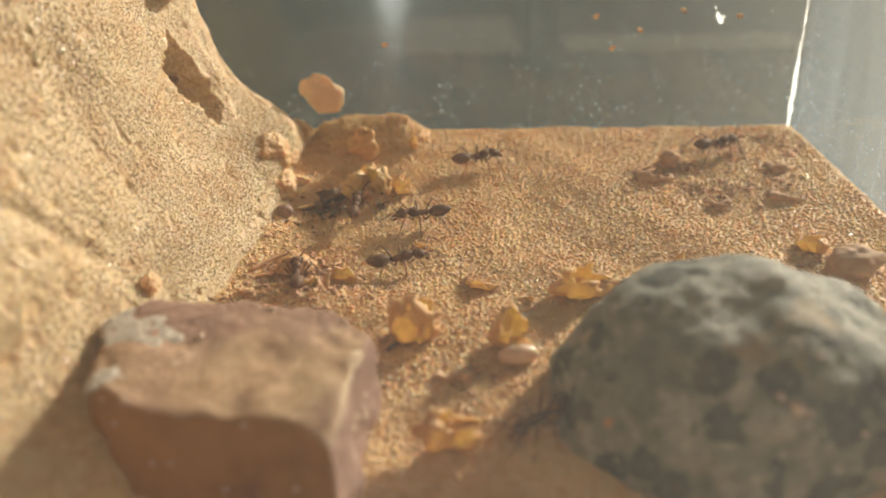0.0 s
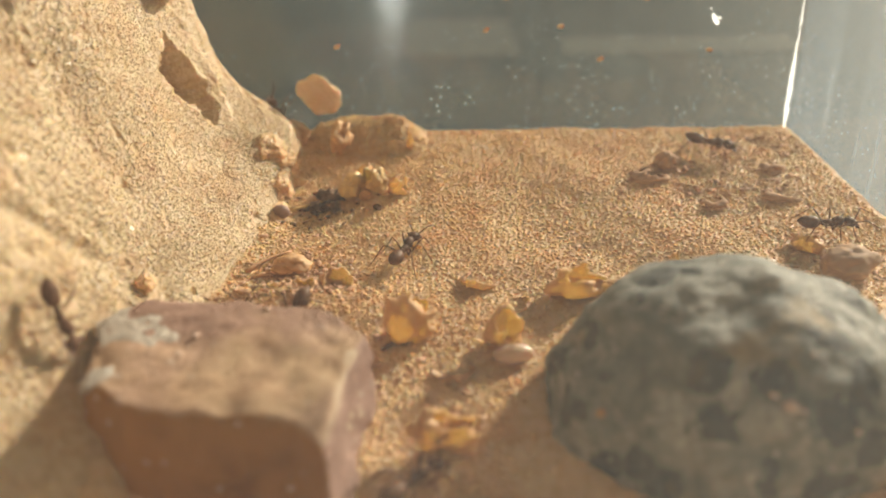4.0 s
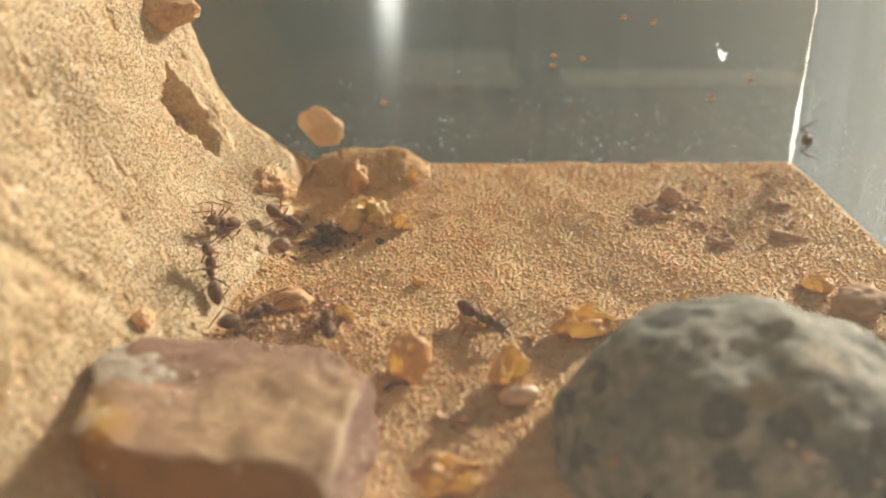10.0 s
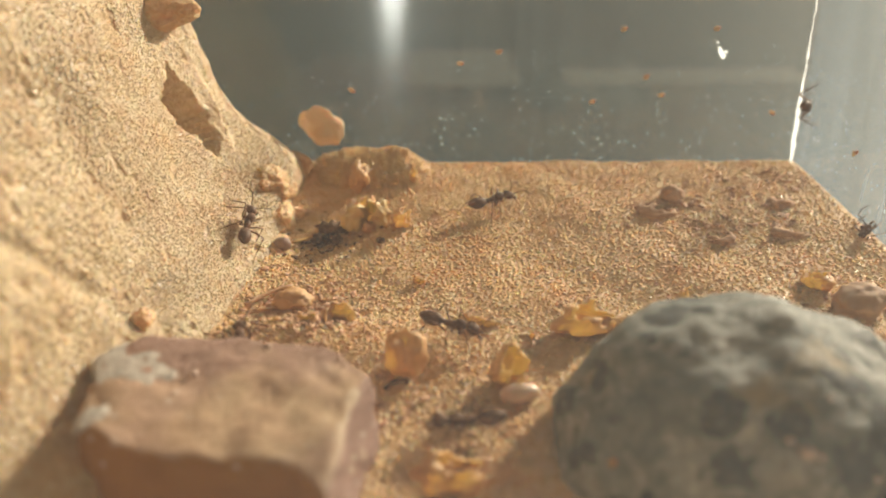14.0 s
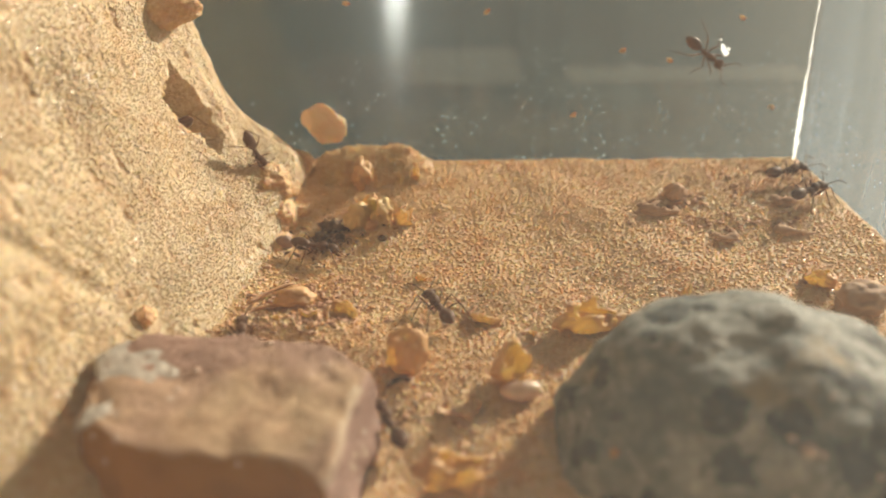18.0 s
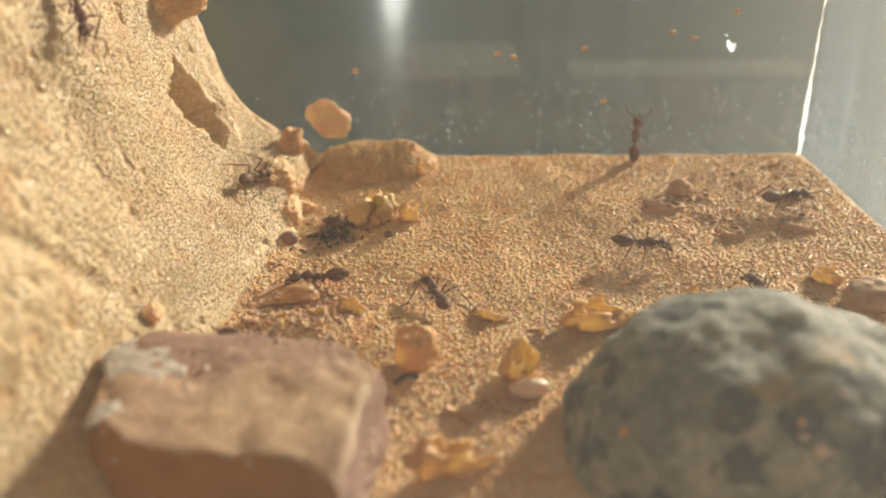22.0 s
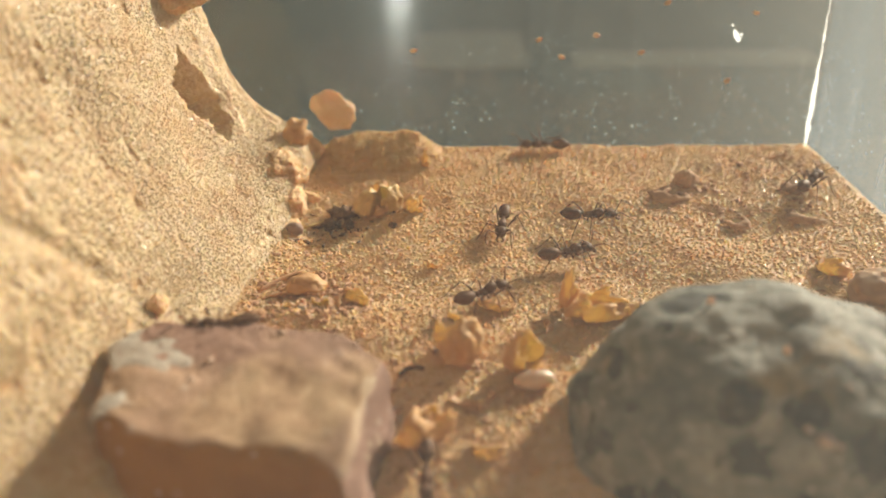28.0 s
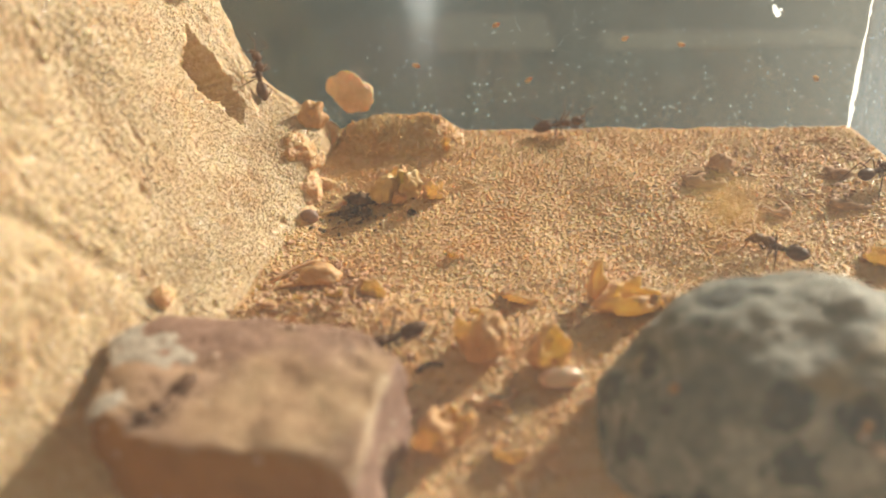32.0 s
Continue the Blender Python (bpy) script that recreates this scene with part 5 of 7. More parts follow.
        (28.3, pose(0.02726, 0.12411, 0.00257, 8.3, 2.6, -19.5)),
        (28.5, pose(0.03383, 0.12164, 0.00207, 6.4, 4.9, -14.4)),
        (28.8, pose(0.04156, 0.12299, 0.00211, 6.9, 1.5, -3.9)),
        (29, pose(0.04928, 0.12434, 0.00204, 6.8, -2.0, 6.6)),
        (29.3, pose(0.05715, 0.11982, 0.00144, 7.9, 2.4, -20.8)),
        (29.5, pose(0.05706, 0.11348, 0.00052, 4.3, 6.5, -58.6)),
        (30, pose(0.06404, 0.10790, 0.00006, 4.3, 3.5, -43.1)),
        (32, pose(0.06206, 0.10423, -0.00014, 4.3, 0.2, 0.3)),
    ]
    four = [
        (0, pose(-0.04215, 0.12675, 0.02358, -0.0, 21.1, 150.4)),
        (3.5, pose(-0.04193, 0.12716, 0.02288, 0.0, 19.6, 150.7)),
        (4.6, pose(-0.04814, 0.13135, 0.01991, 0.0, 18.0, 151.7)),
        (5.05, pose(-0.04503, 0.12976, 0.02324, 10.3, -24.9, 153.0)),
        (5.5, pose(-0.04192, 0.12817, 0.02656, 32.3, -66.8, 137.9)),
        (6, pose(-0.03901, 0.12245, 0.02649, -52.4, -67.1, -134.1)),
        (6.5, pose(-0.04019, 0.11876, 0.02731, -73.8, -5.2, -101.9)),
        (7, pose(-0.03985, 0.11688, 0.02628, -73.5, 12.7, -92.2)),
        (7.5, pose(-0.03753, 0.12224, 0.01950, 59.4, 55.2, 56.4)),
        (8, pose(-0.03351, 0.12366, 0.00967, 25.0, 58.5, 19.9)),
        (8.17, pose(-0.03406, 0.12436, 0.01137, -54.2, 41.1, -69.9)),
        (8.33, pose(-0.03479, 0.12507, 0.01308, -67.2, -8.1, -98.7)),
        (8.5, pose(-0.03566, 0.12577, 0.01478, -50.1, -56.9, -133.7)),
        (8.75, pose(-0.03570, 0.12606, 0.01555, 58.2, -53.9, 108.3)),
        (9, pose(-0.03609, 0.12636, 0.01632, 73.5, -0.6, 79.9)),
        (9.25, pose(-0.03725, 0.12467, 0.01989, 71.9, -42.1, 91.6)),
        (9.5, pose(-0.03843, 0.12298, 0.02346, 20.5, -78.6, 150.1)),
        (9.8, pose(-0.04139, 0.12823, 0.02480, -3.5, -76.5, 175.8)),
        (10, pose(-0.04480, 0.13041, 0.02292, 4.6, -26.5, 160.8)),
        (10.2, pose(-0.04821, 0.13258, 0.02104, -0.0, 23.4, 153.0)),
        (14.3, pose(-0.04813, 0.13223, 0.02036, 0.0, 20.6, 152.8)),
        (14.5, pose(-0.04138, 0.13021, 0.02167, 0.0, 17.0, 153.5)),
        (15, pose(-0.04812, 0.13210, 0.02037, -0.0, 20.6, 152.6)),
        (16.6, pose(-0.04812, 0.13180, 0.02036, -0.0, 20.5, 152.2)),
        (17, pose(-0.04147, 0.12922, 0.02125, -0.0, 15.4, 153.1)),
        (18, pose(-0.04148, 0.12910, 0.02137, 0.0, 15.7, 153.1)),
        (18.2, pose(-0.04157, 0.12820, 0.02340, -3.8, -29.5, 169.6)),
        (18.5, pose(-0.04166, 0.12730, 0.02543, -45.9, -67.4, -140.7)),
        (19, pose(-0.04115, 0.11884, 0.03135, -42.4, -62.7, -139.8)),
        (19.5, pose(-0.04302, 0.11997, 0.03683, 57.1, -56.9, 111.6)),
        (20, pose(-0.04363, 0.12255, 0.03987, 67.7, -37.7, 96.5)),
        (20.6, pose(-0.04544, 0.12657, 0.04596, 63.2, -43.4, 100.0)),
        (21, pose(-0.04616, 0.11994, 0.04661, -48.7, -58.4, -135.2)),
        (21.4, pose(-0.04749, 0.11330, 0.04726, -68.6, 3.2, -97.9)),
        (22, pose(-0.04607, 0.10590, 0.04289, -43.7, 45.8, -61.9)),
        (22.5, pose(-0.04401, 0.10424, 0.03779, 44.1, 59.3, 37.3)),
        (23, pose(-0.04218, 0.10339, 0.03189, 63.4, 51.7, 56.2)),
        (23.5, pose(-0.04269, 0.10260, 0.03207, -26.9, 71.2, -44.9)),
        (24, pose(-0.04364, 0.10055, 0.03200, -71.3, -1.0, -111.1)),
        (24.5, pose(-0.04574, 0.09213, 0.03411, -67.3, -15.8, -103.9)),
        (25, pose(-0.04788, 0.08520, 0.03646, -70.8, -3.4, -97.8)),
        (25.6, pose(-0.04877, 0.07671, 0.03744, -68.8, -9.2, -102.4)),
        (32, pose(-0.04820, 0.07526, 0.03398, -70.5, -9.8, -109.3)),
    ]
    five = [
        (0, pose(-0.04878, 0.10242, 0.04705, -60.6, 40.1, -77.0)),
        (4.8, pose(-0.04785, 0.10254, 0.04498, -50.8, 45.0, -67.9)),
        (5.5, pose(-0.04666, 0.10016, 0.04052, 9.6, 68.3, -6.6)),
        (6, pose(-0.04423, 0.10457, 0.03846, 61.9, 36.0, 61.5)),
        (6.5, pose(-0.04241, 0.10936, 0.03714, 70.4, -33.7, 103.8)),
        (7, pose(-0.04287, 0.10530, 0.03631, 60.9, 52.0, 62.4)),
        (7.5, pose(-0.04140, 0.10424, 0.03008, 51.8, 64.2, 43.9)),
        (8, pose(-0.03600, 0.10826, 0.01527, 64.8, 50.4, 67.2)),
        (8.25, pose(-0.03429, 0.11421, 0.01064, 56.5, 46.9, 55.5)),
        (8.5, pose(-0.03280, 0.12017, 0.00602, 49.8, 42.4, 45.4)),
        (9, pose(-0.03172, 0.12408, 0.00626, 59.7, 12.2, 73.0)),
        (9.5, pose(-0.03162, 0.12266, 0.00553, 48.5, -40.9, 108.5)),
        (9.75, pose(-0.03344, 0.12051, 0.00850, -23.8, -63.9, -164.1)),
        (10, pose(-0.03447, 0.11837, 0.01148, -66.8, -26.6, -105.0)),
        (10.2, pose(-0.03408, 0.12118, 0.01171, 5.1, -67.1, 166.7)),
        (10.5, pose(-0.03463, 0.12399, 0.01194, 61.2, -20.2, 93.4)),
        (11, pose(-0.03580, 0.12985, 0.01740, 25.1, -75.4, 140.4)),
        (11.5, pose(-0.03836, 0.12457, 0.02403, -64.1, -64.1, -123.4)),
        (11.8, pose(-0.04319, 0.12875, 0.02182, -8.0, -30.4, 173.3)),
        (12, pose(-0.04802, 0.13293, 0.01961, -0.0, 17.2, 153.4)),
        (12.4, pose(-0.04797, 0.13498, 0.02126, -0.0, 23.7, 152.8)),
        (14.8, pose(-0.04799, 0.13491, 0.02122, 0.0, 23.6, 152.8)),
        (15.1, pose(-0.04335, 0.13461, 0.02549, 30.6, -5.1, 126.2)),
        (15.4, pose(-0.03870, 0.13431, 0.02976, 72.0, -12.7, 87.7)),
        (15.9, pose(-0.03779, 0.13658, 0.02819, 58.2, 51.4, 55.5)),
        (16.5, pose(-0.03708, 0.13884, 0.02663, -55.8, 48.7, -70.8)),
        (17, pose(-0.03644, 0.13743, 0.02339, 60.7, 48.3, 55.1)),
        (17.5, pose(-0.03294, 0.14008, 0.01705, 62.0, 38.3, 62.8)),
        (18, pose(-0.03293, 0.13688, 0.01517, 14.7, 66.1, 4.0)),
        (18.2, pose(-0.02735, 0.13759, 0.00870, 6.3, 38.8, -21.5)),
        (18.5, pose(-0.02177, 0.13829, 0.00223, 11.6, 11.6, -37.7)),
        (18.8, pose(-0.01459, 0.13720, 0.00297, 10.3, -0.3, -0.4)),
        (19, pose(-0.00741, 0.13610, 0.00368, 2.0, -9.0, 37.6)),
        (19.5, pose(-0.00172, 0.13477, 0.00381, 6.9, -5.0, 24.6)),
        (19.8, pose(0.00063, 0.13150, 0.00330, 7.7, 2.0, -16.4)),
        (20, pose(0.00297, 0.12824, 0.00275, 3.6, 7.8, -57.8)),
        (20.2, pose(0.00171, 0.12718, 0.00272, -3.9, 7.5, -114.9)),
        (20.3, pose(0.00045, 0.12613, 0.00262, -7.8, 1.0, -171.2)),
        (20.5, pose(-0.00081, 0.12508, 0.00241, -4.5, -5.7, 132.6)),
        (21, pose(-0.00486, 0.11854, 0.00176, -0.6, -6.6, 91.6)),
        (21.5, pose(-0.00845, 0.12058, 0.00194, 7.2, -2.8, 16.6)),
        (21.7, pose(-0.01236, 0.11897, 0.00158, 2.8, -7.3, 74.7)),
        (21.8, pose(-0.01628, 0.11736, 0.00128, -3.3, -6.0, 133.2)),
        (22, pose(-0.02020, 0.11575, 0.00123, -5.3, -0.1, -169.0)),
        (22.2, pose(-0.02210, 0.10869, 0.00135, -0.2, -3.5, -132.2)),
        (22.5, pose(-0.02400, 0.10163, 0.00255, 1.9, -9.2, -95.4)),
        (23.5, pose(-0.02814, 0.09822, 0.00082, -10.4, 11.5, -159.4)),
        (26, pose(-0.03528, 0.09845, 0.00004, -10.5, 5.8, 170.0)),
        (26.7, pose(-0.02689, 0.09841, 0.00072, -15.7, 1.9, 175.8)),
        (27.4, pose(-0.01850, 0.09837, 0.00083, -21.2, -1.4, -178.1)),
        (27.5, pose(-0.01680, 0.09225, 0.00472, -10.5, -2.3, 164.2)),
        (27.7, pose(-0.01510, 0.08613, 0.00860, 0.0, -0.0, 146.6)),
        (27.9, pose(-0.02356, 0.08788, 0.00860, 0.0, -0.0, -170.1)),
        (28, pose(-0.02743, 0.08681, 0.00860, 0.0, -0.0, -170.2)),
        (28.2, pose(-0.03626, 0.08382, 0.00860, 0.0, -0.0, 179.7)),
        (28.4, pose(-0.04037, 0.07917, 0.01636, -51.4, -66.6, -136.1)),
        (28.6, pose(-0.04052, 0.08151, 0.01840, 60.1, -45.3, 106.8)),
        (28.8, pose(-0.03893, 0.08908, 0.01562, 75.8, 10.1, 80.9)),
        (29, pose(-0.03773, 0.09536, 0.01446, 71.8, -3.5, 78.2)),
        (29.3, pose(-0.03774, 0.10174, 0.01796, 67.7, -30.1, 92.4)),
        (29.5, pose(-0.03734, 0.10450, 0.01863, 71.5, -9.1, 87.3)),
        (29.8, pose(-0.03507, 0.11422, 0.01308, 66.8, 1.8, 80.8)),
        (30, pose(-0.03242, 0.12394, 0.00753, 60.8, 12.2, 73.3)),
        (30.5, pose(-0.03385, 0.13311, 0.01294, 63.2, -36.5, 86.8)),
        (31, pose(-0.03215, 0.13567, 0.01209, 71.7, -13.1, 81.0)),
        (31.5, pose(-0.03346, 0.13587, 0.01517, 62.4, -30.9, 89.1)),
        (32, pose(-0.03598, 0.13911, 0.02292, 51.9, -54.7, 109.8)),
    ]
    nine = [
        (0, pose(-0.02130, 0.10847, 0.00089, 1.9, -1.4, 98.5)),
        (0.167, pose(-0.01926, 0.10553, 0.00211, -3.8, 0.2, 46.7)),
        (0.333, pose(-0.01722, 0.10259, 0.00221, -8.7, -3.2, -5.1)),
        (0.5, pose(-0.01519, 0.09966, 0.00312, -9.0, -9.3, -56.9)),
        (1, pose(-0.01157, 0.09966, 0.00200, -6.2, 3.0, -31.7)),
        (1.25, pose(-0.01191, 0.09929, 0.00074, -10.7, 5.4, -89.5)),
        (1.5, pose(-0.01226, 0.09891, 0.00080, -15.2, 2.9, -147.4)),
        (2, pose(-0.01471, 0.09917, 0.00115, -11.0, -9.7, 158.0)),
        (3, pose(-0.01657, 0.09791, 0.00043, -21.1, 7.4, -154.0)),
        (3.5, pose(-0.02063, 0.09843, 0.00089, -18.4, 8.6, -155.4)),
        (4.17, pose(-0.01933, 0.09776, 0.00045, -1.2, 21.8, -94.4)),
        (4.83, pose(-0.01802, 0.09710, 0.00012, 19.1, 13.2, -31.8)),
        (5.5, pose(-0.01672, 0.09644, -0.00028, 21.6, -7.8, 24.7)),
        (6, pose(-0.01499, 0.09687, -0.00008, 21.3, -7.4, 25.3)),
        (6.5, pose(-0.01291, 0.09927, 0.00112, 11.8, 4.6, 6.8)),
        (6.67, pose(-0.01315, 0.09935, 0.00085, 4.8, 6.3, -52.7)),
        (6.83, pose(-0.01339, 0.09943, 0.00090, -0.3, 1.2, -111.8)),
        (7, pose(-0.01364, 0.09950, 0.00211, 1.5, -5.7, -170.6)),
        (7.5, pose(-0.01417, 0.09910, 0.00295, 2.5, -10.9, -123.9)),
        (8, pose(-0.01563, 0.09931, 0.00329, 12.5, -4.8, -171.2)),
        (8.5, pose(-0.01780, 0.09890, 0.00359, 13.2, -3.5, -173.5)),
        (9, pose(-0.02138, 0.10115, 0.00281, 11.0, -0.9, -178.4)),
        (9.5, pose(-0.02705, 0.10650, 0.00118, 0.9, 0.2, 160.5)),
        (9.75, pose(-0.02695, 0.10592, 0.00183, -0.3, 1.9, 102.6)),
        (10, pose(-0.02685, 0.10534, 0.00138, -2.3, 1.7, 44.7)),
        (10.5, pose(-0.02408, 0.10792, 0.00101, 1.5, -0.1, 73.4)),
        (11, pose(-0.02234, 0.11552, 0.00129, 1.1, -5.0, 98.6)),
        (11.2, pose(-0.02026, 0.11682, 0.00130, 3.5, -3.7, 47.8)),
        (11.5, pose(-0.01818, 0.11813, 0.00155, 4.0, -1.0, -2.7)),
        (12, pose(-0.00843, 0.12364, 0.00241, 5.6, -3.6, 26.4)),
        (12.5, pose(-0.00590, 0.13354, 0.00353, -3.5, -7.1, 84.4)),
        (13, pose(-0.00292, 0.14133, 0.00472, -1.3, -7.0, 83.7)),
        (13.5, pose(0.00122, 0.14172, 0.00483, 2.2, -5.9, 68.5)),
        (14, pose(0.00844, 0.14088, 0.00460, 7.0, -3.3, 28.5)),
        (14.5, pose(0.00923, 0.13965, 0.00442, 7.4, -2.0, 20.1)),
        (15.5, pose(0.01752, 0.14693, 0.00552, 4.9, -4.9, 48.6)),
        (16, pose(0.02232, 0.15366, 0.00736, 45.7, -19.5, 26.7)),
        (16.5, pose(0.02712, 0.16040, 0.00919, 90.0, -15.5, 0.0)),
        (17, pose(0.03110, 0.16040, 0.01960, 90.0, -47.5, 0.0)),
        (17.2, pose(0.03531, 0.16040, 0.02483, 90.0, -36.5, -0.0)),
        (17.5, pose(0.03953, 0.16040, 0.03005, 90.0, -25.5, -0.0)),
        (18, pose(0.04724, 0.16040, 0.02770, 90.0, 37.6, 0.0)),
        (18.2, pose(0.04730, 0.16040, 0.02761, -90.0, 85.3, 180.0)),
        (18.3, pose(0.04735, 0.16040, 0.02751, -90.0, 28.3, 180.0)),
        (18.5, pose(0.04741, 0.16040, 0.02742, -90.0, -28.7, 180.0)),
        (18.8, pose(0.04809, 0.16040, 0.03112, -90.0, -66.4, 180.0)),
        (19, pose(0.04878, 0.16040, 0.03483, 90.0, -76.0, 0.0)),
        (19.6, pose(0.05019, 0.16040, 0.04258, 90.0, -86.9, 0.0)),
        (19.8, pose(0.04433, 0.16040, 0.04197, 90.0, -29.5, 0.0)),
        (19.9, pose(0.03848, 0.16040, 0.04136, 90.0, 27.9, 0.0)),
        (20.1, pose(0.03262, 0.16040, 0.04074, 90.0, 85.3, 0.0)),
        (20.5, pose(0.03018, 0.16040, 0.03412, 90.0, 75.7, 0.0)),
        (20.8, pose(0.03519, 0.16040, 0.02967, 90.0, 63.6, 0.0)),
        (21, pose(0.04020, 0.16040, 0.02522, 90.0, 51.5, 0.0)),
        (21.5, pose(0.03813, 0.16040, 0.01934, -90.0, 64.8, 180.0)),
        (21.7, pose(0.03705, 0.16040, 0.01657, -90.0, 13.2, 180.0)),
        (21.8, pose(0.03597, 0.16040, 0.01381, -90.0, -38.3, 180.0)),
        (22, pose(0.03489, 0.16040, 0.01104, -90.0, -89.8, 180.0)),
        (22.2, pose(0.03589, 0.15642, 0.00845, 32.0, -42.3, 24.5)),
        (22.5, pose(0.03689, 0.15244, 0.00586, 7.9, 0.4, 0.3)),
        (23, pose(0.04077, 0.15335, 0.00596, 8.2, -1.3, 9.8)),
        (23.5, pose(0.05100, 0.15355, 0.00602, 7.9, 0.0, -0.8)),
        (24, pose(0.05357, 0.15068, 0.00566, 7.5, 1.5, -12.2)),
        (24.2, pose(0.05236, 0.15048, 0.00568, 5.9, -4.9, 38.2)),
        (24.5, pose(0.05116, 0.15029, 0.00560, -0.1, -7.7, 89.2)),
        (25, pose(0.04829, 0.14932, 0.00542, 1.7, -7.5, 75.1)),
        (25.5, pose(0.05035, 0.14846, 0.00536, 6.8, -2.6, 18.1)),
        (25.9, pose(0.04588, 0.15244, 0.00620, -16.8, -37.3, 64.6)),
        (26.2, pose(0.04140, 0.15642, 0.00705, -68.4, -36.0, 134.9)),
        (26.6, pose(0.03693, 0.16040, 0.00789, -90.0, -0.3, 180.0)),
        (27.1, pose(0.03034, 0.16040, 0.00978, -90.0, -24.7, 180.0)),
        (27.5, pose(0.02375, 0.16040, 0.01168, -90.0, -49.2, 180.0)),
        (28, pose(0.01668, 0.16040, 0.00819, -90.0, -0.3, 180.0)),
        (28.2, pose(0.01443, 0.15618, 0.00721, -47.3, 9.2, -161.4)),
        (28.5, pose(0.01219, 0.15195, 0.00623, -3.9, 3.4, -141.2)),
        (28.7, pose(0.01032, 0.14845, 0.00570, -4.8, 4.5, -143.7)),
        (29, pose(0.00395, 0.14309, 0.00497, -6.3, 2.4, -160.3)),
        (29.3, pose(-0.00126, 0.14165, 0.00480, -6.4, 0.7, 177.4)),
        (29.5, pose(-0.00241, 0.14524, 0.00519, -3.0, -5.9, 119.1)),
        (30, pose(-0.00113, 0.15308, 0.00612, 5.1, -6.7, 87.9)),
        (30.2, pose(-0.00150, 0.15674, 0.00803, 6.1, -48.3, 85.2)),
        (30.5, pose(-0.00186, 0.16040, 0.00994, 90.0, -87.6, 0.0)),
        (31, pose(-0.00352, 0.16040, 0.01363, 90.0, -87.3, 0.0)),
        (31.2, pose(0.00136, 0.16040, 0.01326, 90.0, -46.0, 0.0)),
        (31.5, pose(0.00624, 0.16040, 0.01289, 90.0, -4.6, 0.0)),
        (32, pose(0.01467, 0.16040, 0.00871, 90.0, -10.0, -0.0)),
    ]
